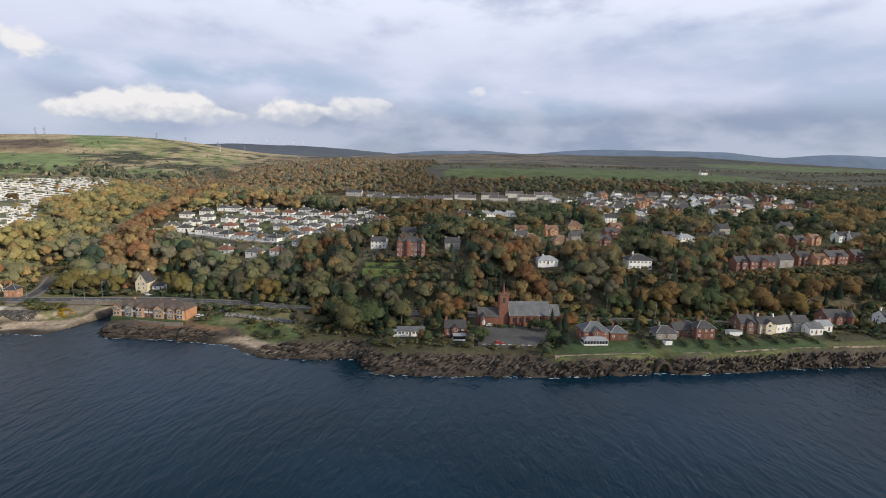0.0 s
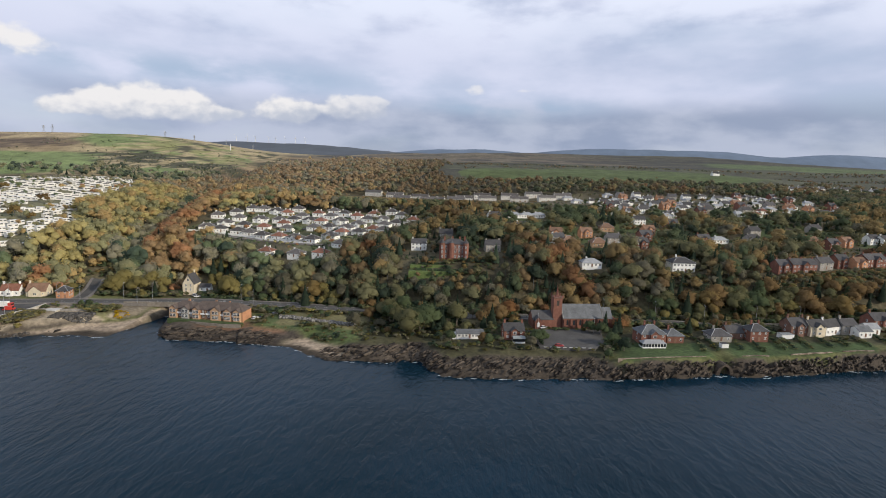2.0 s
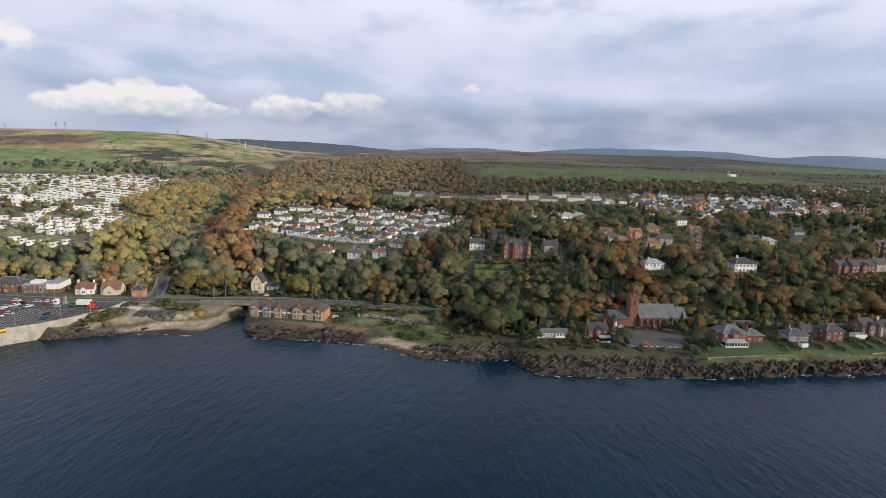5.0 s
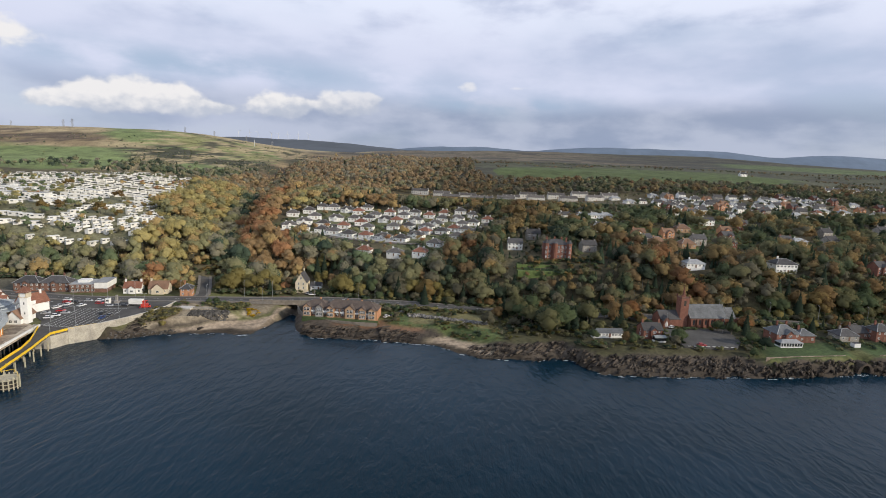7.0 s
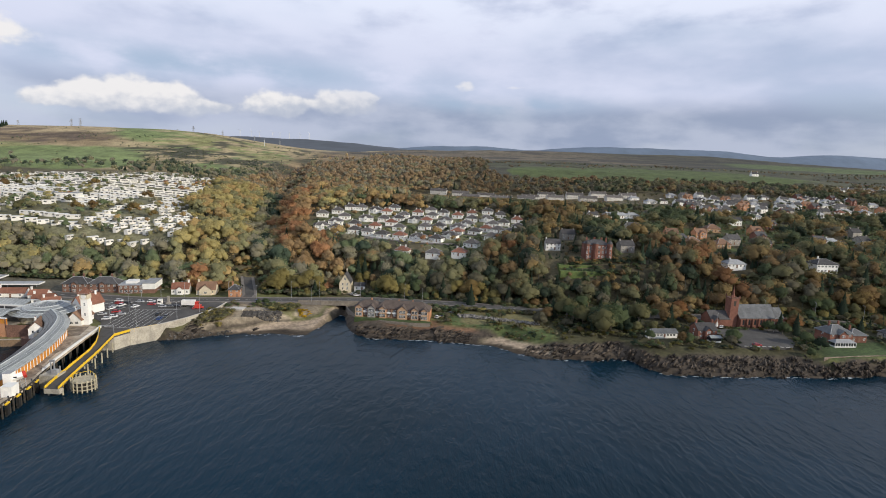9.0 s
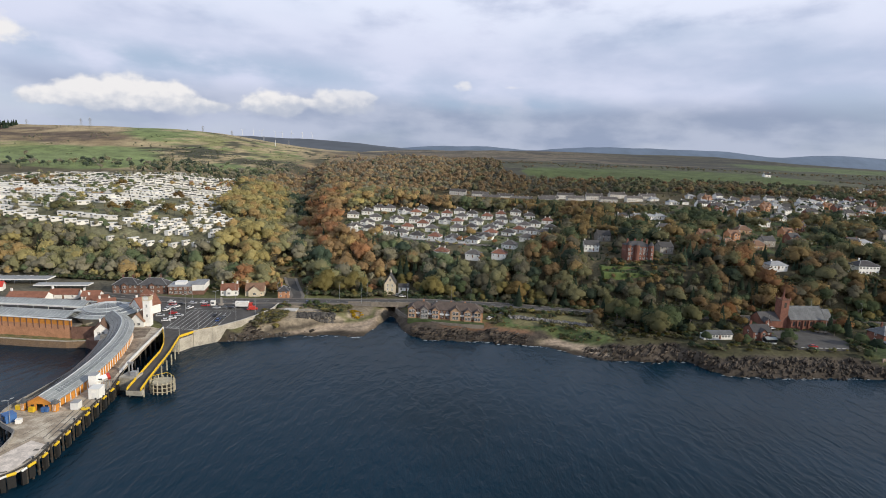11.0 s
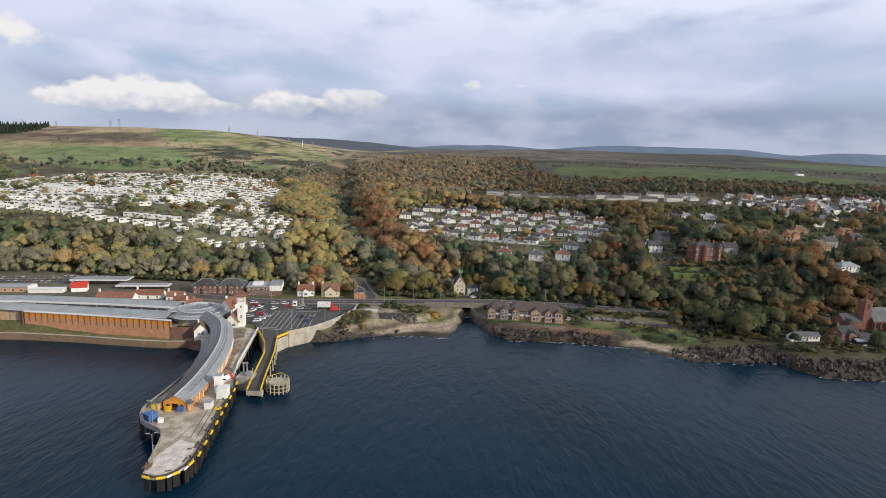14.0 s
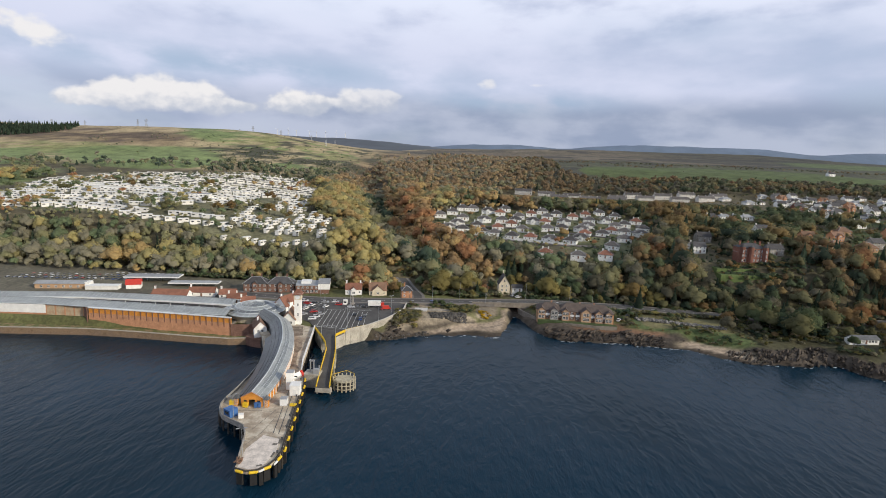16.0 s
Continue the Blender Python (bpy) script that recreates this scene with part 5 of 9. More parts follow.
def make_station():
    stn = thing("station", "railway station with long glazed platform canopies and a brick sea front", "station")
    # the sea-front wall
    line = [(-330.0, 229.5), (-347.0, 230.4), (-376.0, 231.2), (-404.5, 231.6)]
    part("front_wall", Form().band(line, 0.0, 0.5, 3.0, 9.7), ORANGE_BRICK, stn, "orange brick sea-front wall")
    part("boarding", Form().band(line, -0.15, 0.45, 9.7, 12.2), GOLD, stn, "amber boarding below the eaves")
    part("eaves_board", Form().band(line, 0.3, 0.6, 12.2, 12.65), TRIM, stn, "white eaves board")
    for x, y, a in along(line, 3.1, 0.6):
        part("pilaster", Form().box(-0.22, 0.22, -0.1, 0.45, 7.6, 12.2), DARK_STONE, stn, at=pose(x, y, 0, 0, 0, math.degrees(a) + 180))
    # bare bay, recess and hoarding to the north
    bay = [(-408.5, 233.8), (-428.0, 232.8)]
    # the return wall faces away from the sun; its shade is put into darker stone
    part("return_wall", Form().band([(-404.5, 231.0), (-408.5, 234.2)], 0.4, 0.0, 3.0, 12.4), DARK_STONE, stn)
    part("bay_wall", Form().band(bay, 0.0, 0.5, 3.0, 12.3), surface("patched_plaster", (0.50, 0.40, 0.27), 0.9, grain=(0.6, 0.15), stain=(2.5, 0.25), second=(0.36, 0.24, 0.15)), stn, "pale patched plaster bays")
    for x, y, a in along(bay, 4.8, 0.2):
        part("pier", Form().box(-0.35, 0.35, -0.1, 0.5, 3.0, 12.6), ORANGE_BRICK, stn, at=pose(x, y, 0, 0, 0, math.degrees(a) + 180))
    hoard = [(-428.0, 232.6), (-470.0, 228.0), (-520.0, 221.0)]
    part("hoarding", Form().band(hoard, 0.0, 0.4, 7.8, 12.3), WHITE, stn, "long white boarded wall")
    part("plinth", Form().band(hoard, 0.0, 0.5, 2.5, 7.8), ORANGE_BRICK, stn)
    front = [(-334.0, 237.5), (-362.0, 237.6), (-404.0, 237.8), (-430.0, 238.0), (-470.0, 233.5), (-520.0, 226.0)]
    long_roof(stn, front, 5.6, 12.6, 14.3, "front_canopy", GLAZING)
    rear = [(-340.0, 256.5), (-375.0, 256.6), (-420.0, 254.0), (-462.0, 245.5), (-520.0, 236.0)]
    long_roof(stn, rear, 5.2, 12.4, 13.9, "rear_canopy", GLAZING)
    mid = [(x, y - 5.6) for x, y in rear]
    part("valance", Form().band(mid, 0.1, 0.1, 11.7, 12.5), TRIM, stn, "white valance along the platform")
    for x, y, a in along(mid, 8.0, 2.0):
        part("column", Form().cylinder(x, y + 0.4, 6.0, 12.4, 0.15, 0.12, 6), TRIM, stn)
    part("platform", Form().slab([(-332, 233), (-332, 262), (-420, 261), (-462, 252), (-520, 243), (-520, 224), (-470, 231.5), (-428, 236), (-404, 234.5)], 4.0, 8.0), PAVING, stn)
    part("track_bed", Form().slab([(-345, 244.5), (-345, 250.5), (-420, 249.5), (-462, 241.5), (-520, 232.5), (-520, 230.5), (-462, 238.5), (-420, 244.5)], 8.0, 8.03), TIMBER, stn, "dark track bed between the platforms")
    # the round concourse with its tiered glass roof
    hall = thing("concourse", "round station concourse with a tiered glass roof fanning from its hub", "concourse", pose(-327.0, 250.5, 0))
    part("drum", Form().cylinder(0, 0, 5.5, 11.6, 12.0, 12.0, 28), CREAM, hall)
    for k, (r0, r1, z0, z1) in enumerate(((15.5, 12.6, 11.4, 12.1), (12.6, 9.8, 12.3, 13.0), (9.8, 7.0, 13.2, 13.9), (7.0, 0.6, 14.1, 15.6))):
        tier = part("roof_tier", Form().cylinder(0, 0, z0 - 0.25, z0, r0, r0, 32).cylinder(0, 0, z0, z1, r0, r1, 32), GLAZING_DARK if k % 2 else GLAZING, hall)
        bars = Form()
        for i in range(32):
            a = 2 * math.pi * i / 32
            bars.rod((r0 * math.cos(a), r0 * math.sin(a), z0 + 0.05), (r1 * math.cos(a), r1 * math.sin(a), z1 + 0.05), 0.07, n=4)
        for r, z in ((r0, z0), (r1, z1)):
            for i in range(32):
                a, b = 2 * math.pi * i / 32, 2 * math.pi * (i + 1) / 32
                bars.rod((r * math.cos(a), r * math.sin(a), z + 0.05), (r * math.cos(b), r * math.sin(b), z + 0.05), 0.15, n=4)
        part("glazing_bar", bars, ROOF_STEEL, tier)
    # clock tower
    tower = thing("clock_tower", "slim white clock tower with a red tiled cap beside the station", "clock tower", pose(-301.6, 243.6, 6.9, 0, 0, 8))
    part("shaft", Form().box(-1.6, 1.6, -1.6, 1.6, -1, 13.0), WHITE, tower)
    part("belfry", Form().box(-1.8, 1.8, -1.8, 1.8, 13.0, 15.8), CREAM, tower, "tan sandstone clock stage")
    part("cornice", Form().box(-2.35, 2.35, -2.35, 2.35, 15.8, 16.2), TRIM, tower)
    part("cap", Form().hip(-2.1, 2.1, -2.1, 2.1, 16.2, 18.4, run=2.08, over=0.5), RED_TILE, tower)
    part("clock_face", Form().add([(1.2 * math.cos(t), -1.88, 14.4 + 1.2 * math.sin(t)) for t in np.linspace(0, 2 * math.pi, 17)[:-1]] + [(1.2 * math.cos(t), -1.75, 14.4 + 1.2 * math.sin(t)) for t in np.linspace(0, 2 * math.pi, 17)[:-1]],
         [tuple(range(16)), tuple(range(31, 15, -1))] + [(i, 16 + i, 16 + (i + 1) % 16, (i + 1) % 16) for i in range(16)]), TRIM, tower)
    put_windows(tower, [(0.2, -1.602, 4.6), (0.2, -1.602, 9.6)], 0.8, 1.5)
    # lodges with white gables and red or brown tiled roofs
    lodge = thing("station_lodge", "white gabled station lodge with a steep brown tiled roof", "lodge", pose(-305.8, 242.6, 6.9, 0, 0, 100))
    part("wall", Form().gable_wall(-3.0, 9.0, -3.3, 3.3, -1, 3.0, 6.6), WHITE, lodge)
    part("roof", Form().gable(-3.0, 9.0, -3.3, 3.3, 3.0, 6.65, over=0.4), BROWN_TILE, lodge)
    put_windows(lodge, [(-3.002, -1.2, 0.9), (-3.002, 1.2, 0.9)], 1.4, 1.3, -90)
    chimney(lodge, 1.5, 0.6, 6.2, WHITE)
    lodge2 = thing("station_lodge", "white gabled waiting room with a red-brown tiled roof beside the walkway", "lodge", pose(-315.6, 229.6, 5.8, 0, 0, 118))
    part("wall", Form().gable_wall(-2.4, 8.0, -2.9, 2.9, -1.6, 3.2, 6.2), WHITE, lodge2)
    part("roof", Form().gable(-2.4, 8.0, -2.9, 2.9, 3.2, 6.25, over=0.4), BROWN_TILE, lodge2)
    put_windows(lodge2, [(-2.402, -0.8, 1.0), (-2.402, 1.0, 1.0)], 1.1, 1.3, -90)
    chimney(lodge2, 2.5, 0.8, 5.6, WHITE)
    red = thing("station_house", "tall station house with bright orange-red tiled roofs and a white chimney", "house", pose(-314.0, 262.0, 6.9, 0, 0, 70))
    part("wall", Form().gable_wall(-6, 6, -4, 4, -1, 5.2, 9.6), WHITE, red)
    part("roof", Form().gable(-6, 6, -4, 4, 5.2, 9.65, over=0.4), RED_TILE, red)
    part("dormer", Form().box(-3.2, -0.8, -4.4, 0, 4.8, 7.2), WHITE, red)
    part("dormer_roof", Form().hip(-3.2, -0.8, -4.4, 0, 7.2, 8.6), RED_TILE, red)
    chimney(red, -4.5, 0.4, 9.4, WHITE)
    chimney(red, 4.0, -0.4, 9.4, WHITE)
    for x, y, t, w in ((-374, 285, 10, 15), (-358, 284, 14, 9), (-388, 276, 6, 20), (-349, 276, 20, 10), (-340, 270, 30, 8)):
        h = house("station_cottage", "low white station outbuilding with red tiled roof", w, 7, 2.7, 5.0, WHITE, RED_TILE, chimneys=1, bays=3, sides=False, group="red-roofed station buildings")
        settle(h, x, y, t, z=6.9)
    # embankment and lower sea wall
    low = thing("sea_wall", "stained brown masonry sea wall below the station", "sea wall", kind="structure")
    foot = [(-316.5, 231.0), (-322.0, 227.5), (-330.0, 225.4), (-345.0, 225.2), (-376.0, 226.4), (-402.0, 226.2), (-430.0, 222.6), (-470.0, 217.0), (-540.0, 207.0)]
    part("quay", Form().slab([(-322.0, 227.5), (-318.6, 225.6), (-313.4, 224.2), (-309.5, 227.6), (-312.0, 234.0), (-322.0, 236.0)], -2.0, 4.3), DARK_STONE, low)
    part("face", Form().band(foot, 0.0, 0.8, -2.0, 3.2), surface("stained_masonry", (0.25, 0.17, 0.105), 0.95, grain=(0.5, 0.25), stain=(3.0, 0.3), bump=0.03, second=(0.17, 0.12, 0.08)), low)
    part("coping", Form().band(foot, 0.1, 1.0, 3.2, 3.4), CONCRETE, low)
    part("berm", Form().band([(x, y + 0.2) for x, y in foot], 0.0, 6.0, 1.0, 3.35), surface("rough_grass", (0.13, 0.14, 0.05), 0.95, grain=(0.6, 0.3), stain=(3.0, 0.3), second=(0.20, 0.15, 0.08)), low, "rough grass strip")
    under = thing("pier_root_wall", "brick retaining wall where the walkway leaves the station", "wall", kind="structure")
    part("face", Form().band([(-330.0, 229.6), (-322.0, 231.0), (-316.0, 236.0)], 0.0, 0.6, -1.0, 9.2), DARK_STONE, under)


make_forecourt()
make_station()


# ---- roads and bridge ----
def ribbon(name, label, line, half, mat, lift=0.25, deep=1.6, zs=None, marks=True, kind_label="road"):
    """A road that follows the ground, with a kerb each side and a broken centre line."""
    pts = [(x, y) for x, y, _ in along(line, 6.0)] + [line[-1]]
    z = [ground_z(*p) + lift for p in pts] if zs is None else [float(np.interp(p[0], *zs)) for p in pts]
    for _ in range(3):
        z = [(z[max(i - 1, 0)] + z[i] + z[min(i + 1, len(z) - 1)]) / 3 for i in range(len(z))]
    road = thing(name, label, kind_label, kind="structure")
    part("carriageway", Form().band(pts, half, half, [k - deep for k in z], z), mat, road)
    for s in (1, -1):
        a, b = (half + 1.8, -half) if s > 0 else (-half, half + 1.8)
        part("kerb", Form().band(pts, a, b, [k - deep for k in z], [k + 0.12 for k in z]), PAVING, road)
    if marks:
        dash = Form()
        for i in range(0, len(pts) - 1, 1):
            (ax, ay), (bx, by) = pts[i], pts[i + 1]
            mx, my = ax + (bx - ax) * 0.45, ay + (by - ay) * 0.45
            dash.band([(ax, ay), (mx, my)], 0.07, 0.07, [z[i], z[i] * 0.55 + z[i + 1] * 0.45], [z[i] + 0.012, z[i] * 0.55 + z[i + 1] * 0.45 + 0.012])
        part("centre_line", dash, ROAD_PAINT, road)
    for x, y in pts:
        KEEP_CLEAR.append((x, y, half + (5.0 if x < -118 and y < 362 else 1.6)))
    return road


COAST_ROAD = [(-520, 300), (-430, 300), (-350, 292), (-318, 290), (-300, 290), (-275, 294.5), (-250, 300), (-226, 304), (-209, 307.5), (-191, 311), (-170, 316), (-120, 317), (-60, 311), (0, 309), (60, 311), (130, 307), (220, 316), (300, 330), (420, 345)]
COAST_ROAD_X, COAST_ROAD_Y = zip(*COAST_ROAD)
ribbon("road", "grey coast road behind the shore", COAST_ROAD, 3.9, ASPHALT, zs=([-520, -250, -215, -190, -150, -60, 0, 100, 200, 420], [7.2, 7.2, 7.0, 7.0, 6.6, 6.2, 7.6, 8.4, 8.8, 10.5]), deep=1.5)
ribbon("road", "side road climbing into the woods", [(-247, 304), (-249, 316), (-256, 332), (-262, 345), (-266, 354)], 2.6, ASPHALT, lift=0.3, deep=2.0, marks=False)
ribbon("road", "village street along the terrace of bungalows", [(-250, 436), (-228, 439), (-200, 433), (-170, 424), (-140, 413), (-118, 408)], 2.4, PAVING, lift=0.3, deep=1.2, marks=False)
ribbon("road", "village street between rows of bungalows", [(-245, 478), (-205, 478), (-165, 480), (-130, 462), (-85, 440)], 2.4, ASPHALT, lift=0.3, deep=1.2, marks=False)


BRIDGE_STONE = surface("brown_bridge_stone", (0.20, 0.175, 0.145), 0.9, grain=(0.5, 0.22), stain=(2.5, 0.25), bump=0.04)


def make_bridge():
    bridge = thing("bridge", "low stone road bridge over the mouth of a burn", "bridge", kind="structure")
    for x0, x1 in ((-214, -200.5), (-185.5, -172)):
        part("abutment", Form().band([(x0, 302.2 + (x0 + 214) * 0.12), (x1, 302.2 + (x1 + 214) * 0.12)], 0.4, 0.4, -1.0, 8.1), BRIDGE_STONE, bridge)
    part("span", Form().band([(-200.5, 303.6), (-185.5, 305.4)], 0.4, 0.4, 5.2, 8.1), BRIDGE_STONE, bridge, "flat stone span with a parapet")
    part("soffit", Form().slab([(-200.5, 303.8), (-185.5, 305.6), (-185.5, 318), (-200.5, 316)], 5.0, 5.6), DARK_STONE, bridge)
    for x0, y0, x1, y1 in ((-200.5, 303.6, -200.5, 318), (-185.5, 305.4, -185.5, 320)):
        part("side_wall", Form().band([(x0, y0), (x1, y1)], 0.3, 0.3, -1.0, 5.4), DARK_STONE, bridge)
    part("back_wall", Form().box(-201, -185, 318, 319, -1.0, 6.5), DARK_STONE, bridge)
    wing = thing("retaining_wall", "grey stone retaining wall along the burn", "wall", kind="structure")
    part("face", Form().band([(-185.5, 305.0), (-182.0, 297.0), (-177.0, 288.5), (-170.0, 283.0), (-158.0, 279.4), (-145.0, 277.6), (-133.0, 278.0)], 0.3, 0.4, -1.0, 5.0), BRIDGE_STONE, wing)
    wall = thing("promenade_wall", "low grey shore wall above the shingle beach", "wall", kind="structure")
    part("face", Form().band([(-251.0, 285.0), (-244.0, 284.4), (-236.0, 285.4), (-226.0, 287.6), (-214.0, 293.0)], 0.3, 0.3, 2.0, 6.8), GREY_STONE, wall)
    part("block_house", Form().box(-246.4, -239.6, 281.4, 286.0, 2.5, 6.6), CONCRETE, wall, "low flat concrete block house")
    part("block_roof", Form().box(-246.7, -239.3, 281.1, 286.3, 6.6, 6.85), PALE_DECK, wall)


make_bridge()


# ---- vehicles ----
PAINTS = [surface("car_paint_" + n, c, 0.35, grain=(0.5, 0.03), stain=(2.0, 0.06), spec=0.6) for n, c in (("white", (0.72, 0.72, 0.72)), ("silver", (0.40, 0.41, 0.43)), ("black", (0.025, 0.026, 0.03)), ("red", (0.38, 0.02, 0.02)), ("blue", (0.03, 0.07, 0.22)), ("grey", (0.13, 0.135, 0.14)))]
PAINT_NAMES = ["white", "silver", "black", "red", "dark blue", "grey"]


def make_car(k):
    ob = thing("car", "parked " + PAINT_NAMES[k] + " hatchback car", "car", group="parked cars")
    def loft(profile, half, inset):
        f = Form()
        n = len(profile)
        f.add([(x, -half + (inset if z > 1.0 else 0), z) for x, z in profile] + [(x, half - (inset if z > 1.0 else 0), z) for x, z in profile],
              [tuple(range(n - 1, -1, -1)), tuple(range(n, 2 * n))] + [(i, (i + 1) % n, n + (i + 1) % n, n + i) for i in range(n)])
        return f
    body = part("body", loft([(-2.1, 0.32), (2.05, 0.32), (2.12, 0.62), (1.95, 0.86), (1.1, 0.95), (-2.0, 0.95), (-2.14, 0.7)], 0.86, 0.0), PAINTS[k], ob)
    part("glazed_cabin", loft([(1.15, 0.95), (0.45, 1.4), (-1.45, 1.42), (-1.98, 0.95)], 0.82, 0.14), PANE, ob)
    part("roof", loft([(0.45, 1.4), (-1.45, 1.41), (-1.4, 1.48), (0.35, 1.47)], 0.68, 0.0), PAINTS[k], ob)
    for x in (-1.3, 1.3):
        for y in (-0.8, 0.8):
            wheel = part("wheel", Form().rod((x, y - 0.1, 0.32), (x, y + 0.1, 0.32), 0.32, n=10), RUBBER, ob)
            part("rim", Form().rod((x, y - 0.12, 0.32), (x, y + 0.12, 0.32), 0.18, n=8), STEEL, wheel)
    for y in (-0.6, 0.6):
        part("headlight", Form().box(2.0, 2.13, y - 0.16, y + 0.16, 0.62, 0.78), TRIM, ob)
    return ob


CARS = [make_car(k) for k in range(6)]
used = set()


def park_car(x, y, turn, k, z=None):
    z = ground_z(x, y) if z is None else z
    if k in used:
        copy_thing(CARS[k], pose(x, y, z, 0, 0, turn))
    else:
        CARS[k].matrix_basis = pose(x, y, z, 0, 0, turn)
        used.add(k)


rng = random.Random(21)
for x, y, t, k in ((-295.9, 254.8, 20, 0), (-294.9, 260.0, 15, 1), (-296.8, 251.0, 20, 0), (-282.5, 277.0, 8, 1), (-278.6, 277.8, 8, 5), (-275.2, 278.4, 8, 2), (-263.6, 277.4, 30, 3), (-272.1, 255.6, 100, 4), (-271.0, 260.4, 100, 5),
                   (-308.7, 279.5, 5, 3), (-304.4, 280.6, 5, 2), (-310.0, 268.0, 70, 5), (-307.0, 272.0, 70, 1), (-300.0, 263.5, 30, 3), (-276.8, 263.0, 96, 2),
                   (-311.5, 262.5, 70, 1), (-306.2, 268.4, 68, 0), (-303.8, 258.0, 24, 1), (-304.8, 275.6, 70, 0), (-301.4, 269.8, 70, 5), (-299.6, 284.0, 8, 1), (-294.0, 285.6, 8, 0), (-311.8, 284.0, 8, 0), (-290.6, 280.4, 10, 3), (-296.6, 274.6, 72, 0)):
    park_car(x, y, t, k, 7.15)
for i in range(88):
    row = i % 4
    x = -508 + (i // 4) * 3.7 + rng.uniform(-0.3, 0.3) + row * 3.4
    y = 297 + row * 5.6 + (x + 505) * 0.16 + rng.uniform(-0.4, 0.4)
    park_car(x, y, 80 + rng.uniform(-4, 4), (0, 1, 5, 2, 4, 3, 1, 0)[rng.randrange(8)], 7.12)
for x, y, t, k in ((-238, 301.0, 12, 4), (-160, 317.5, 5, 1), (-184, 330.0, 20, 0), (-187, 333.0, 30, 1), (-129.5, 289.0, 60, 0), (-127.0, 293.0, 60, 4), (-122, 299.0, 60, 2), (35.0, 260.0, 4, 3), (31.5, 289.5, 15, 0), (20.0, 268.0, 80, 4)):
    park_car(x, y, t, k, ground_z(x, y) + (0.35 if y > 300 and x < -150 else 0.3))


def make_lorry():
    ob = thing("lorry", "white box lorry with a red cab waiting by the road", "lorry", pose(-268.9, 281.2, 7.15, 0, 0, 8))
    part("box_body", Form().box(-4.6, 2.6, -1.2, 1.2, 1.0, 3.7), WHITE, ob)
    part("cab", Form().box(2.75, 4.6, -1.15, 1.15, 0.6, 2.9), PLASTER_RED, ob, "red cab")
    part("windscreen", Form().box(4.55, 4.64, -1.0, 1.0, 1.7, 2.6), PANE, ob)
    part("chassis", Form().box(-4.5, 4.4, -0.5, 0.5, 0.6, 1.0), DARK_STEEL, ob)
    for x in (-3.4, -2.3, 3.5):
        for y in (-1.0, 1.0):
            part("wheel", Form().rod((x, y - 0.18, 0.5), (x, y + 0.18, 0.5), 0.5, n=12), RUBBER, ob)
    van = thing("van", "small red van with its nose towards the road", "van", pose(-262.4, 277.8, 7.15, 0, 0, 20))
    part("body", Form().box(-2.3, 1.4, -0.95, 0.95, 0.4, 2.2), PLASTER_RED, van)
    part("bonnet", Form().box(1.4, 2.3, -0.9, 0.9, 0.4, 1.2), PLASTER_RED, van)
    part("windscreen", Form().add([(1.4, -0.85, 1.25), (1.4, 0.85, 1.25), (1.4, 0.85, 2.1), (1.4, -0.85, 2.1), (1.75, -0.85, 1.22), (1.75, 0.85, 1.22)], [(4, 5, 2, 3), (0, 3, 2, 1), (0, 4, 3), (1, 2, 5), (0, 1, 5, 4)]), PANE, van)
    for x in (-1.5, 1.5):
        for y in (-0.85, 0.85):
            part("wheel", Form().rod((x, y - 0.1, 0.35), (x, y + 0.1, 0.35), 0.35, n=10), RUBBER, van)


make_lorry()


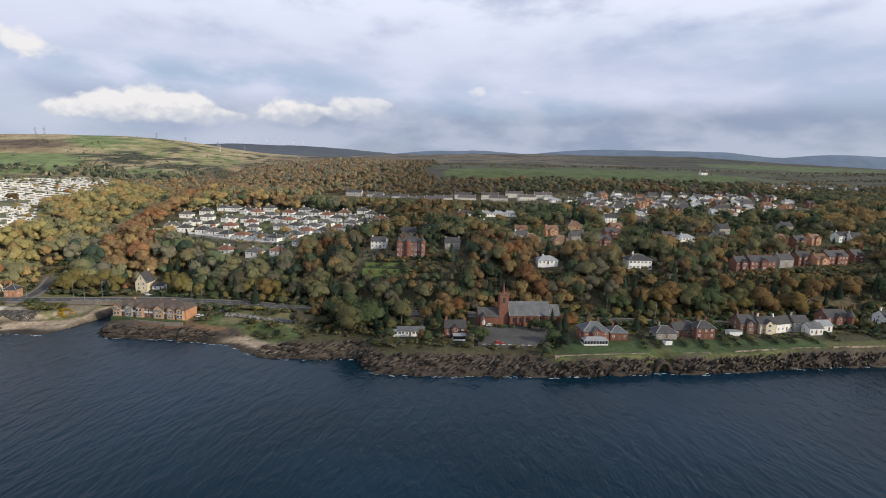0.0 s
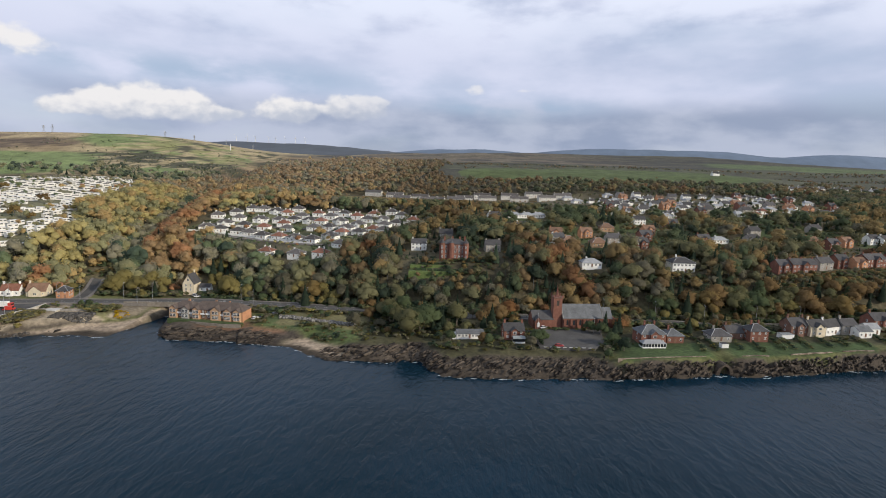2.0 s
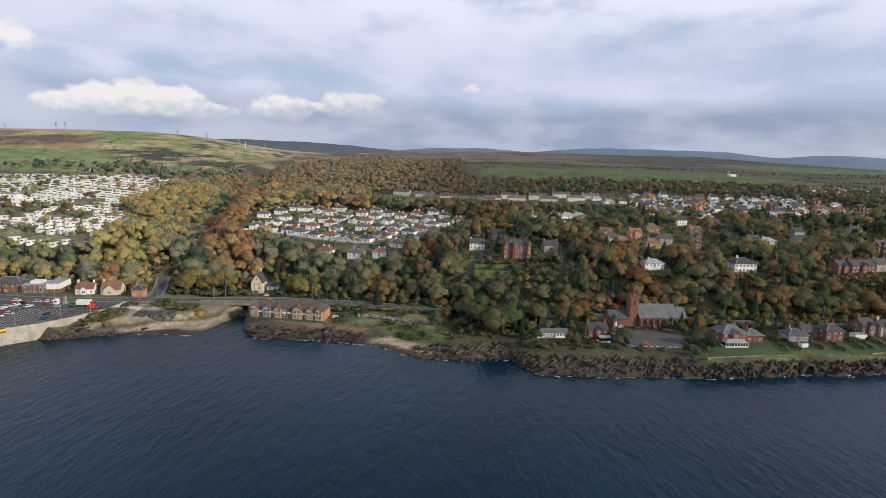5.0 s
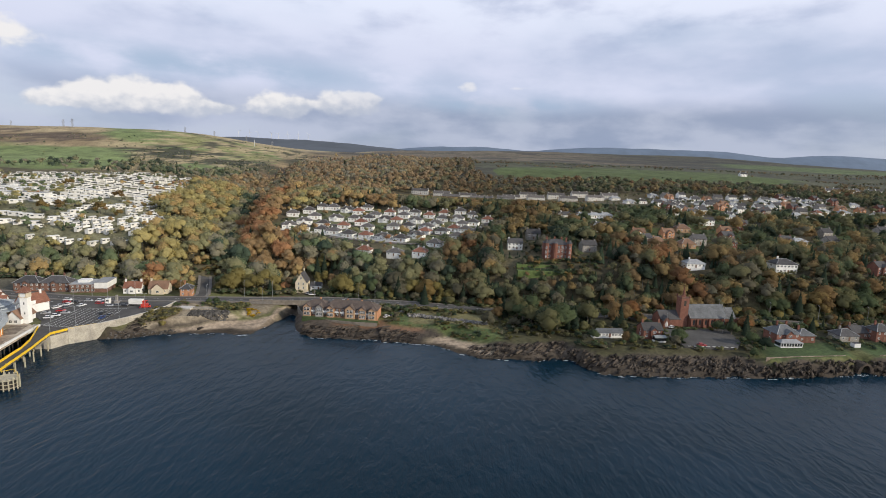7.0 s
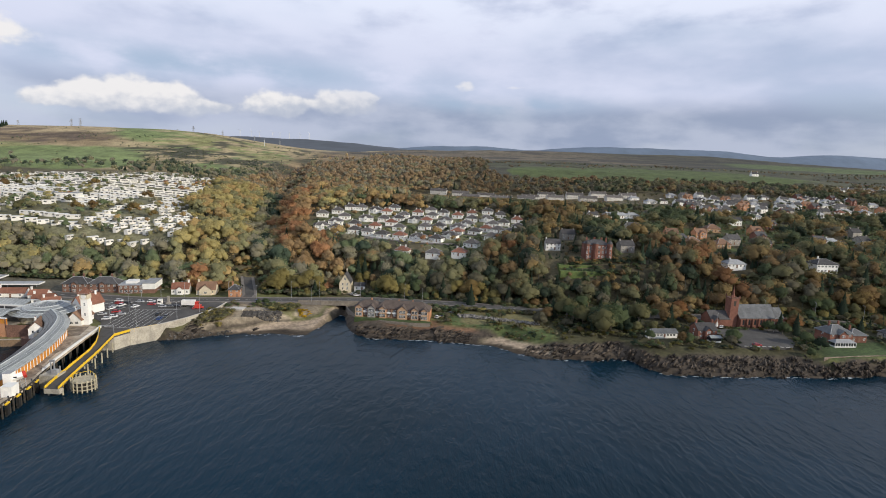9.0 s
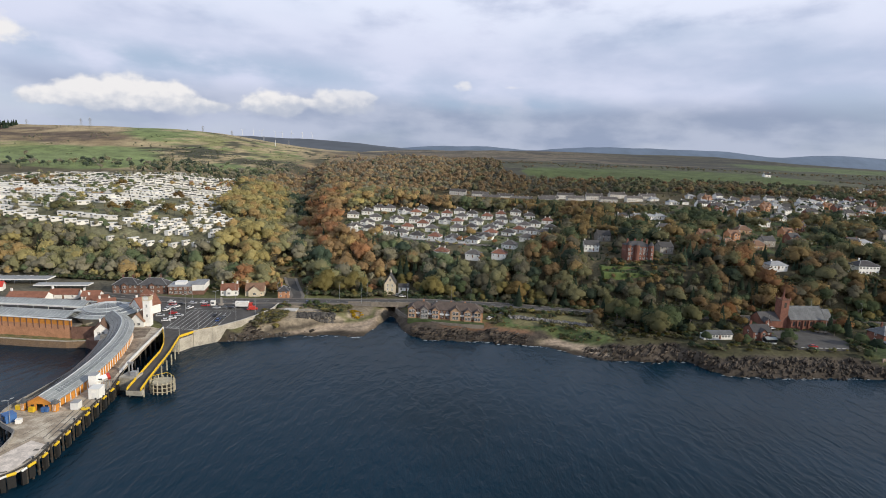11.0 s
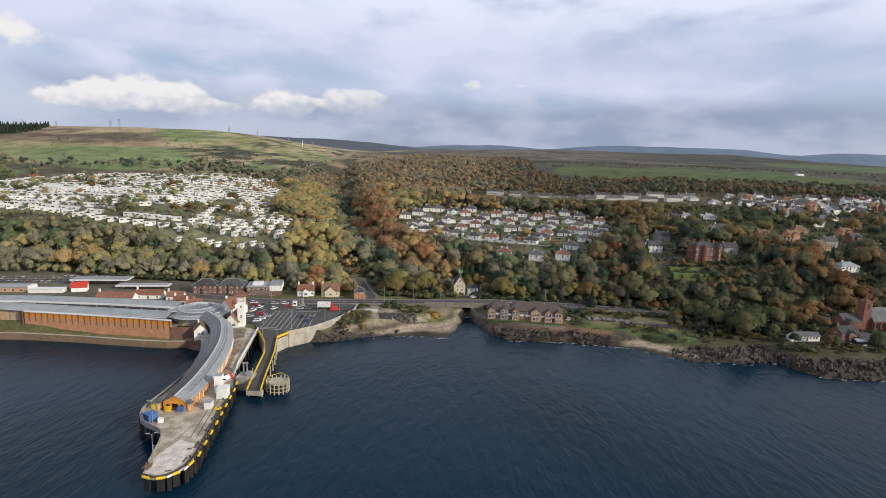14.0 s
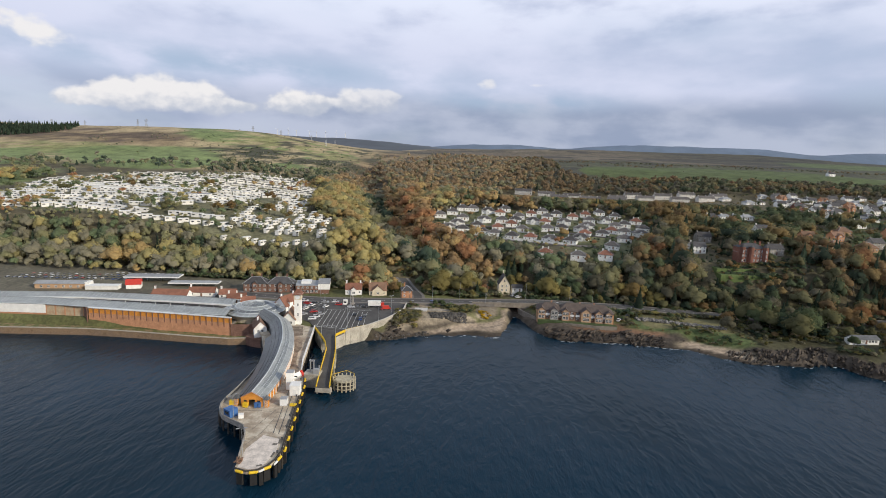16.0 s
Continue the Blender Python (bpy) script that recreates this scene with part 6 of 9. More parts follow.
# ---- houses by the station road ----
def make_station_road():
    yard = thing("parking_ground", "long asphalt car park north of the station", "car park", kind="structure")
    part("surface", Form().slab([(-540, 264), (-470, 268), (-420, 275), (-345, 280), (-330, 298), (-345, 316), (-400, 326), (-440, 330), (-520, 322), (-545, 315)], 4.0, 7.1), ASPHALT, yard)
    KEEP_CLEAR.extend([(-540 + 10 * i, 309 + 0.5 * i, 10) for i in range(20)])
    shed = thing("railway_shed", "long low brick shed with a pale grey roof", "shed", pose(-460.0, 282.5, 7.0, 0, 0, 13))
    part("wall", Form().gable_wall(-13.5, 13.5, -3.6, 3.6, -0.5, 3.4, 4.6), TAN_BRICK, shed)
    part("roof", Form().gable(-13.5, 13.5, -3.6, 3.6, 3.4, 4.62, over=0.4), GREY_ROOF, shed)
    put_windows(shed, [(-10 + 4 * i, -3.602, 1.0) for i in range(6)], 1.4, 1.4)
    part("white_end", Form().box(13.5, 16.0, -3.4, 2.0, -0.5, 4.2), WHITE, shed)
    white = thing("store", "flat-roofed white store beside the railway", "store", pose(-436.0, 284.5, 7.0, 0, 0, 13))
    part("wall", Form().box(-9, 9, -2.6, 2.6, -0.5, 2.6), WHITE, white)
    part("roof", Form().box(-9.2, 9.2, -2.8, 2.8, 2.6, 2.85), TRIM, white)
    red = thing("signal_cabin", "small white cabin with a bright red roof", "cabin", pose(-421.0, 291.0, 7.0, 0, 0, 25))
    part("wall", Form().gable_wall(-4, 4, -3, 3, -0.5, 3.2, 5.6), WHITE, red)
    part("roof", Form().gable(-4, 4, -3, 3, 3.2, 5.65, over=0.4), PLASTER_RED, red)
    for name, x, y, w, d, z in (("canopy", -419.0, 308.0, 33, 10, 4.6), ("canopy", -389.0, 303.0, 30, 7, 3.2)):
        c = thing(name, "flat white filling-station canopy on slim posts", "canopy", pose(x, y, 7.0, 0, 0, 12))
        part("deck", Form().box(-w / 2, w / 2, -d / 2, d / 2, z - 0.7, z), TRIM, c)
        part("top", Form().box(-w / 2 + 0.3, w / 2 - 0.3, -d / 2 + 0.3, d / 2 - 0.3, z, z + 0.06), GREY_ROOF, c)
        for k in (-0.4, -0.13, 0.13, 0.4):
            part("post", Form().box(k * w - 0.15, k * w + 0.15, -0.15, 0.15, -0.3, z - 0.7), STEEL, c)
    for x, y, t, w in ((-349, 303, 12, 14), (-334, 306, 12, 16)):
        h = house("terraced_house", "two-storey red-brown stone terrace with dark slate roofs", w, 9, 5.4, 8.6, DARK_STONE, SLATE, style="hip", rows=2, bays=5, chimneys=2, front_gable=3.2)
        settle(h, x, y, t, z=7.0, clear=12)
    shop = thing("shop", "flat-roofed two-storey shop with a long white parapet", "shop", pose(-315.0, 309.0, 7.0, 0, 0, 14))
    part("wall", Form().box(-10, 10, -6, 8, -0.5, 5.0), DARK_STONE, shop)
    part("upper_wall", Form().box(3.5, 10.6, -6.4, 8.4, 2.6, 6.2), WHITE, shop, "white rendered upper storey")
    part("roof", Form().box(-10.2, 3.5, -6.2, 8.2, 5.0, 5.3), GREY_ROOF, shop)
    part("upper_roof", Form().box(3.3, 10.8, -6.6, 8.6, 6.2, 6.45), GREY_ROOF, shop)
    part("roof_room", Form().box(-7, -1, -2, 4, 5.3, 6.8), TRIM, shop)
    put_windows(shop, [(-8.4 + 2.7 * i, -6.002, 0.7) for i in range(5)], 1.8, 1.5)
    put_windows(shop, [(-8.4 + 2.7 * i, -6.002, 3.2) for i in range(5)], 1.3, 1.2)
    KEEP_CLEAR.append((-315, 311, 15))
    h = house("cottage", "white cottage with red tiled roof beside an orange tree", 10, 7, 3.4, 6.6, WHITE, RED_TILE, rows=1, bays=4, chimneys=2, front_gable=3.4)
    settle(h, -289.0, 309.5, 14, z=7.0, clear=9)
    h = house("villa", "cream roughcast villa with a broad front gable and red-brown roof", 11, 8, 3.2, 7.2, CREAM, BROWN_TILE, rows=1, bays=3, chimneys=1, front_gable=7.0)
    settle(h, -274.0, 312.0, 12, z=7.0, clear=9)
    h = house("cottage", "small orange-brick house with a hipped slate roof", 6.5, 7, 4.6, 7.0, ORANGE_BRICK, SLATE, style="hip", rows=2, bays=2, chimneys=1)
    settle(h, -255.2, 308.5, 14, z=7.2, clear=7)
    # the tall cream lodge by the burn
    h = house("gatehouse", "tall narrow cream stone lodge with steep gables and dark roof", 10.0, 7.4, 5.4, 11.4, CREAM, SLATE, rows=2, bays=3, chimneys=1, glass=(1.0, 1.6))
    settle(h, -193.5, 341.0, -86, z=6.6, clear=11)
    put_windows(h, [(5.002, 0, 7.2)], 1.1, 1.6, 90)
    part("finial", Form().cylinder(5.1, 0, 11.2, 13.2, 0.1, 0.03, 5), STEEL, h)
    wing = house("cottage", "low white wing beside a tall cream lodge", 7, 5, 2.8, 4.6, WHITE, SLATE, chimneys=0, bays=2, sides=False)
    settle(wing, -184.5, 342.0, 6, z=6.6, clear=7)


def make_flats():
    brick = surface("brown_brick", (0.44, 0.275, 0.165), 0.9, grain=(0.35, 0.18), stain=(3.0, 0.18), bump=0.02)
    flats = thing("flats", "long two-storey block of brick flats with dark gabled roofs", "flats", pose(-155.0, 289.6, 5.1, 0, 0, -3.6))
    part("wall", Form().box(-21.2, 21.2, -5, 5, -2.2, 5.6), brick, flats, "brown brick walls")
    part("roof", Form().hip(-9.0, 21.2, -5, 5, 5.6, 8.9, run=4.6, over=0.5), BROWN_SLATE, flats)
    part("wing_roof", Form().hip(-21.2, -7.0, -5, 5, 5.5, 8.3, run=4.6, over=0.5), BROWN_SLATE, flats)
    part("end_wall", Form().box(21.2, 21.5, -5, 5, -2.2, 5.3), ORANGE_BRICK, flats, "warm orange gable end")
    for i, (x, g, mat) in enumerate(((-18.6, 4.2, brick), (-11.5, 4.2, GREY_STONE), (-5.2, 3.6, brick), (6.2, 5.4, TAN_BRICK), (13.2, 4.0, brick), (18.6, 3.6, TAN_BRICK))):
        bay = part("front_bay", Form().gable_wall(-1.6, 6, -g / 2, g / 2, -2.2, 5.4, 5.4 + g * 0.42), mat, flats, at=pose(x, -5.0, 0, 0, 0, 90))
        bay.matrix_basis = pose(x, -5.0, 0, 0, 0, 90)
        part("bay_roof", Form().gable(-1.6, 6, -g / 2, g / 2, 5.4, 5.4 + g * 0.43, over=0.3), BROWN_SLATE, flats, at=pose(x, -5.0, 0, 0, 0, 90))
        put_windows(flats, [(x - 0.9, -6.602, 0.8), (x + 0.9, -6.602, 0.8), (x - 0.9, -6.602, 3.4), (x + 0.9, -6.602, 3.4)], 1.55, 1.7)
    for x in (-15.2, -8.4, -1.6, 1.6, 9.8, 16.0):
        # flat dark panel on the wall; shade of a set-back balcony put into colour
        part("recess", Form().box(x - 1.2, x + 1.2, -5.06, -4.9, 0.2, 5.3), DARK_STONE, flats, "dark panel for the shade of a set-back balcony")
        put_windows(flats, [(x, -5.07, 0.9), (x, -5.07, 3.5)], 1.2, 1.3)
        part("balcony", Form().box(x - 1.2, x + 1.2, -5.9, -5.0, 2.6, 2.75).box(x - 1.2, x + 1.2, -5.9, -5.82, 2.75, 3.6), TRIM, flats)
    for x in (-13.0, 3.0, 11.0):
        chimney(flats, x, 1.0, 8.2, ORANGE_BRICK, h=0.9)
    lawn = thing("lawn", "narrow mown lawn in front of the flats", "lawn", kind="structure")
    part("turf", Form().band([(-176.0, 283.6), (-158.0, 281.0), (-133.0, 279.6)], 1.9, 1.3, 2.5, 5.15), surface("mown_grass", (0.062, 0.088, 0.034), 0.95, grain=(0.5, 0.2), stain=(4.0, 0.2)), lawn)
    KEEP_CLEAR.extend([(-170, 290, 12), (-155, 290, 12), (-140, 290, 13)])


make_station_road()
make_flats()


# ---- church and shore houses ----
def make_church():
    z = 8.2
    church = thing("church", "red sandstone church with a bell tower and grey slate roofs", "church", pose(38.0, 297.0, z, 0, 0, 9))
    part("nave_wall", Form().gable_wall(3.0, 25.6, -6.0, 6.0, -2.5, 5.0, 11.2), RED_STONE, church)
    part("nave_roof", Form().gable(3.0, 25.6, -6.0, 6.0, 5.0, 11.25, over=0.35), PALE_SLATE, church, "streaked pale grey slates")
    part("chancel_wall", Form().gable_wall(25.6, 31.6, -4.6, 4.6, -2.5, 4.4, 9.4), RED_STONE, church)
    part("chancel_roof", Form().gable(25.6, 31.6, -4.6, 4.6, 4.4, 9.45, over=0.3), PALE_SLATE, church)
    part("vestry", Form().box(30.6, 34.4, -5.0, 1.0, -2.5, 4.0), RED_STONE, church)
    part("hall_wall", Form().gable_wall(-13.5, -2.0, -4.6, 4.6, -2.5, 3.8, 7.6), RED_STONE, church)
    part("hall_roof", Form().gable(-13.5, -2.0, -4.6, 4.6, 3.8, 7.65, over=0.3), SLATE, church)
    part("porch_wall", Form().gable_wall(-1.5, 5, -1.7, 1.7, -2.5, 3.4, 5.6), RED_STONE, church, at=pose(-11.0, -5.0, 0, 0, 0, 90))
    part("porch_roof", Form().gable(-1.5, 5, -1.7, 1.7, 3.4, 5.65, over=0.25), SLATE, church, at=pose(-11.0, -5.0, 0, 0, 0, 90))
    part("porch_arch", Form().add([(-0.75, 0, 0), (0.75, 0, 0), (0.75, 0, 2.0), (0, 0, 3.2), (-0.75, 0, 2.0), (-0.75, 0.2, 0), (0.75, 0.2, 0), (0.75, 0.2, 2.0), (0, 0.2, 3.2), (-0.75, 0.2, 2.0)], [(0, 1, 2, 3, 4), (9, 8, 7, 6, 5), (0, 5, 6, 1), (1, 6, 7, 2), (2, 7, 8, 3), (3, 8, 9, 4), (4, 9, 5, 0)]), TRIM, church, "pale stone arch", at=pose(-11.0, -6.62, 0))
    tower = part("tower", Form().box(-2.3, 2.5, -4.4, 0.4, -2.5, 15.6), RED_STONE, church)
    part("parapet", Form().box(-2.55, 2.75, -4.65, 0.65, 15.6, 16.1), DARK_STONE, tower)
    for x in (-2.3, 2.5):
        for y in (-4.4, 0.4):
            part("pinnacle", Form().box(x - 0.35, x + 0.35, y - 0.35, y + 0.35, 16.1, 16.6).hip(x - 0.35, x + 0.35, y - 0.35, y + 0.35, 16.6, 17.5, run=0.34, over=0.02), RED_STONE, tower)
    part("spire", Form().cylinder(0.1, -2.0, 16.1, 17.2, 1.5, 0.8, 8).cylinder(0.1, -2.0, 17.2, 23.2, 0.75, 0.05, 8), RED_STONE, tower, "short stone spire")
    part("belfry_opening", Form().box(-0.6, 0.8, -4.46, -4.3, 11.4, 14.4), TIMBER, tower)
    for i in range(6):
        x = 5.6 + 3.65 * i
        part("buttress", Form().box(x - 2.1, x - 1.55, -6.7, -6.0, -2.5, 4.2), RED_STONE, church)
        part("window", Form().add([(x - 0.5, -6.06, 0.9), (x + 0.5, -6.06, 0.9), (x + 0.5, -6.06, 3.2), (x, -6.06, 4.1), (x - 0.5, -6.06, 3.2), (x - 0.5, -5.9, 0.9), (x + 0.5, -5.9, 0.9), (x + 0.5, -5.9, 3.2), (x, -5.9, 4.1), (x - 0.5, -5.9, 3.2)],
             [(0, 1, 2, 3, 4), (9, 8, 7, 6, 5), (0, 5, 6, 1), (1, 6, 7, 2), (2, 7, 8, 3), (3, 8, 9, 4), (4, 9, 5, 0)]), PANE, church, "tall lancet window")
    part("skew", Form().rod((3.0, -6.2, 5.0), (3.0, 0, 11.6), 0.22, n=4).rod((25.6, -6.2, 5.0), (25.6, 0, 11.6), 0.22, n=4).rod((25.6, 6.2, 5.0), (25.6, 0, 11.6), 0.22, n=4), GREY_STONE, church)
    KEEP_CLEAR.extend([(28, 296, 11), (40, 297, 12), (52, 299, 12), (64, 301, 11), (72, 302, 7), (34, 275, 13), (34, 264, 9), (46, 266, 9), (48, 277, 13), (56, 281, 9)])
    lot = thing("car_park", "small asphalt car park in front of the church", "car park", kind="structure")
    part("surface", Form().slab([(25, 256.5), (52, 258.5), (59, 268), (62, 290), (46, 289), (22, 284)], 5.0, 7.9), ASPHALT, lot)
    for i in range(8):
        part("edge_block", Form().box(27 + 3.1 * i, 28.8 + 3.1 * i, 256.8 + 0.23 * i, 257.05 + 0.23 * i, 7.6, 8.15), ROAD_PAINT, lot)
    for x, y in ((28, 288.5), (57, 284)):
        p = lamp_post(8.0, 1)
        p.matrix_basis = pose(x, y, 7.8, 0, 0, 250)


def make_shore_houses():
    hut = thing("bungalow", "long low white hut with a grey roof and many windows", "hut", pose(-9.8, 269.6, 7.2, 0, 0, 8))
    part("wall", Form().gable_wall(-6.2, 7.4, -2.6, 2.6, -2.5, 2.5, 3.9), WHITE, hut)
    part("roof", Form().gable(-6.2, 7.4, -2.6, 2.6, 2.5, 3.95, over=0.35), PALE_SLATE, hut)
    part("porch", Form().box(-8.4, -6.2, -2.2, 1.6, -2.5, 2.2), TRIM, hut)
    put_windows(hut, [(-5 + 1.75 * i, -2.602, 0.9) for i in range(7) if i != 3], 1.3, 1.2)
    put_windows(hut, [(-7.3, -2.202, 0.7)], 1.7, 1.2)
    part("door", Form().box(-0.2, 0.8, -2.67, -2.58, 0.05, 2.1), DARK_STONE, hut)
    KEEP_CLEAR.extend([(-14, 268, 7.5), (-5, 269, 7.5), (-10, 260, 6)])
    h = house("stone_house", "two-storey red stone house with slate roof and dormers", 10.5, 8, 4.6, 7.6, RED_STONE, SLATE, rows=2, bays=3, chimneys=2, front_gable=3.6)
    settle(h, 13.0, 272.5, 8, z=7.2, clear=10)
    con = thing("conservatory", "white-framed lean-to conservatory against a stone house", "conservatory", pose(15.4, 264.6, 7.2, 0, 0, 8))
    part("frame", Form().box(-3.0, 3.0, -1.6, 1.6, -1.5, 0.7), TRIM, con)
    part("glazing", Form().box(-2.9, 2.9, -1.5, 1.5, 0.7, 2.3), PANE, con)
    part("roof", Form().gable(-3.0, 3.0, -1.6, 1.6, 2.3, 3.2, over=0.15), GLAZING, con)
    steps_ = thing("steps", "stone steps down to the rocks", "steps", pose(22.0, 258.0, 5.0, 0, 0, 20))
    for i in range(7):
        part("step", Form().box(-0.9, 0.9, -0.45 * i - 0.45, -0.45 * i, -3.0, 1.4 - 0.22 * i), GREY_STONE, steps_)
    KEEP_CLEAR.extend([(14, 263, 6), (20, 258, 4)])
    # a big red villa with conservatory on a lawn
    h = house("villa", "large red stone villa with grey hipped roof above a lawn", 13, 10, 5.2, 8.6, RED_STONE, PALE_SLATE, style="hip", rows=2, bays=4, chimneys=2, front_gable=4.2)
    settle(h, 83.0, 275.0, 8, z=7.8, clear=12)
    h2 = house("villa_wing", "lower red stone wing beside a villa", 9, 8, 3.6, 6.0, RED_STONE, PALE_SLATE, style="hip", rows=1, bays=3, chimneys=1)
    settle(h2, 95.5, 278.0, 8, z=7.8, clear=9)
    con = thing("conservatory", "broad white conservatory with glazed roof before a villa", "conservatory", pose(82.2, 266.6, 7.4, 0, 0, 8))
    part("base", Form().box(-6.0, 6.0, -2.0, 2.4, -1.5, 0.6), TRIM, con)
    part("glazing", Form().box(-5.9, 5.9, -1.9, 2.3, 0.6, 2.4), PANE, con)
    for i in range(9):
        part("mullion", Form().box(-6.0 + 1.5 * i - 0.1, -6.0 + 1.5 * i + 0.1, -2.05, -1.85, 0.6, 2.5), TRIM, con)
    part("roof", Form().hip(-6.0, 6.0, -2.0, 2.4, 2.4, 3.7, over=0.2), GREY_ROOF, con)
    settle(house("bungalow", "grey-roofed bungalow among hedges", 11, 8, 2.8, 5.4, GREY_STONE, SLATE, style="hip", bays=3, chimneys=1), 121.0, 283.0, 6, z=8.2, clear=9)
    shed = box_thing("garden_shed", "small pale garden shed on the slope", "shed", 119.0, 271.0, 7.4, 3.6, 2.6, 2.4, TRIM, 10, SLATE)
    settle(house("stone_house", "two-storey red stone house with dark roof", 10, 8, 5.4, 8.2, RED_STONE, SLATE, style="hip", rows=2, bays=3, chimneys=2), 141.5, 286.0, 8, z=8.2, clear=9)
    settle(house("bungalow", "low slate-roofed house joined to a stone villa", 9, 8, 3.0, 6.0, DARK_STONE, SLATE, bays=3, chimneys=1), 131.0, 289.0, 8, z=8.2, clear=7)
    g = box_thing("greenhouse", "white framed greenhouse on a garden terrace", "greenhouse", 160.0, 290.0, 8.2, 7.0, 4.0, 2.4, TRIM, 8, GLAZING)
    settle(house("villa", "red stone villa with a front gable and slate roof", 10, 9, 5.0, 8.4, DARK_STONE, SLATE, rows=2, bays=3, chimneys=2, front_gable=4.0), 170.0, 300.5, 10, z=8.6, clear=10)
    settle(house("villa", "cream-fronted villa with bay windows and slate roof", 9, 8, 5.0, 8.0, CREAM, SLATE, rows=2, bays=2, chimneys=1, front_gable=4.2), 180.0, 300.0, 10, z=8.6, clear=8)
    settle(house("cottage", "long slate-roofed house with a white gable end", 13, 7, 4.4, 7.6, WHITE, SLATE, rows=1, bays=4, chimneys=1), 190.5, 303.5, 24, z=8.6, clear=9)
    settle(house("villa", "grey stone house with slate roof among garden walls", 9, 8, 4.6, 7.6, GREY_STONE, SLATE, rows=2, bays=3, chimneys=1), 201.0, 306.0, 10, z=8.8, clear=8)
    settle(house("cottage", "white cottage with wide windows and grey roof", 8, 7, 3.2, 5.4, WHITE, PALE_SLATE, bays=3, chimneys=0), 206.0, 300.5, 10, z=8.6, clear=7)
    settle(house("boathouse", "white garage with a low grey roof", 8, 7, 3.0, 5.2, WHITE, GREY_ROOF, bays=2, chimneys=0), 215.0, 307.0, 10, z=8.8, clear=7)
    settle(house("villa", "red stone villa with a corner turret above a terrace", 14, 9, 5.6, 9.0, RED_STONE, SLATE, rows=2, bays=4, chimneys=2, front_gable=4.0), 226.0, 316.0, 12, z=9.2, clear=11)
    turret = thing("turret", "round red stone turret with a conical slate roof", "turret", pose(234.0, 312.5, 9.2))
    part("drum", Form().cylinder(0, 0, -2, 6.4, 2.0, 2.0, 14), RED_STONE, turret)
    part("cone", Form().cylinder(0, 0, 6.4, 10.0, 2.4, 0.05, 14), SLATE, turret)
    settle(house("cottage", "white house with slate roof beyond a lawn", 10, 8, 4.4, 7.4, WHITE, SLATE, rows=2, bays=3, chimneys=1), 262.0, 324.0, 12, z=9.6, clear=9)
    # garden walls and hedges' stone steps along the lawns
    for x0, x1 in ((60, 104), (122, 136), (148, 172), (178, 196), (203, 240)):
        y0, y1 = float(coast(x0)) + 6.4, float(coast(x1)) + 6.4
        w = thing("garden_wall", "low stone wall along the edge of a lawn", "wall", group="garden walls")
        part("face", Form().band([(x0, y0), ((x0 + x1) / 2, (y0 + y1) / 2 + 0.4), (x1, y1)], 0.25, 0.25, 2.0, ground_z((x0 + x1) / 2, (y0 + y1) / 2 + 2) + 0.2), ROCK, w)
    KEEP_CLEAR.extend([(70 + 9 * i, 259 + 1.6 * i, 9) for i in range(5)] + [(128 + 13 * i, 270 + 2.6 * i, 7) for i in range(9)])


make_church()
make_shore_houses()


# ---- houses on the slope and in the upper village ----
def make_grand_villa():
    v = thing("mansion", "tall red sandstone mansion with corner turrets and many chimneys", "mansion", pose(-21.5, 371.0, 30.6, 0, 0, 4))
    part("wall", Form().box(-8.5, 8.5, -5.5, 5.5, -3, 10.2), RED_STONE, v)
    part("roof", Form().hip(-8.5, 8.5, -5.5, 5.5, 10.2, 13.2, over=0.2), SLATE, v)
    for x in (-8.3, -2.0, 8.0):
        t = part("turret", Form().cylinder(x, -5.6, -3, 11.2, 1.9, 1.9, 10), RED_STONE, v)
        part("turret_cap", Form().cylinder(x, -5.6, 11.2, 14.0 if x != -2.0 else 12.6, 2.1, 0.06, 10), SLATE, t)
    for z in (0.9, 4.2, 7.4):
        put_windows(v, [(-5.6, -5.502, z), (0.8, -5.502, z), (3.4, -5.502, z), (5.9, -5.502, z)], 1.3, 1.9)
        put_windows(v, [(8.502, -2.5, z), (8.502, 2.5, z)], 1.3, 1.9, 90)
        put_windows(v, [(-8.3, -7.5, z), (8.0, -7.5, z)], 1.0, 1.8)
    part("string_course", Form().box(-8.6, 8.6, -5.6, 5.6, 6.6, 6.85), GREY_STONE, v)
    for x in (-6.5, -1.0, 4.0, 7.5):
        chimney(v, x, 1.5, 12.2, RED_STONE, 1.2, 2.2)
    KEEP_CLEAR.extend([(-28, 368, 7), (-15, 368, 7), (-21, 372, 8.4), (-32, 354, 8), (-18, 356, 8)])
    g = thing("terrace_garden", "clipped green terrace with low hedge rows below a mansion", "garden", kind="structure")
    turf = surface("terrace_grass", (0.105, 0.145, 0.048), 0.95, grain=(0.5, 0.3), stain=(3.0, 0.25))
    for k, (y0, z) in enumerate(((358, 27.6), (350.5, 24.8))):
        part("turf", Form().slab([(-50, y0 - 5), (4, y0 - 0.5), (4, y0 + 7), (-50, y0 + 3)], z - 6, z), turf, g)
        leaf = surface("hedge_leaves", (0.035, 0.055, 0.026), 0.9, grain=(0.3, 0.4), stain=(2.0, 0.3), bump=0.1)
        for x in range(-46, 1, 4):
            part("hedge", Form().box(x, x + 3.2, y0 - 1.4 + (x + 46) * 0.08, y0 - 0.4 + (x + 46) * 0.08, z, z + 1.5), leaf, g)


make_grand_villa()

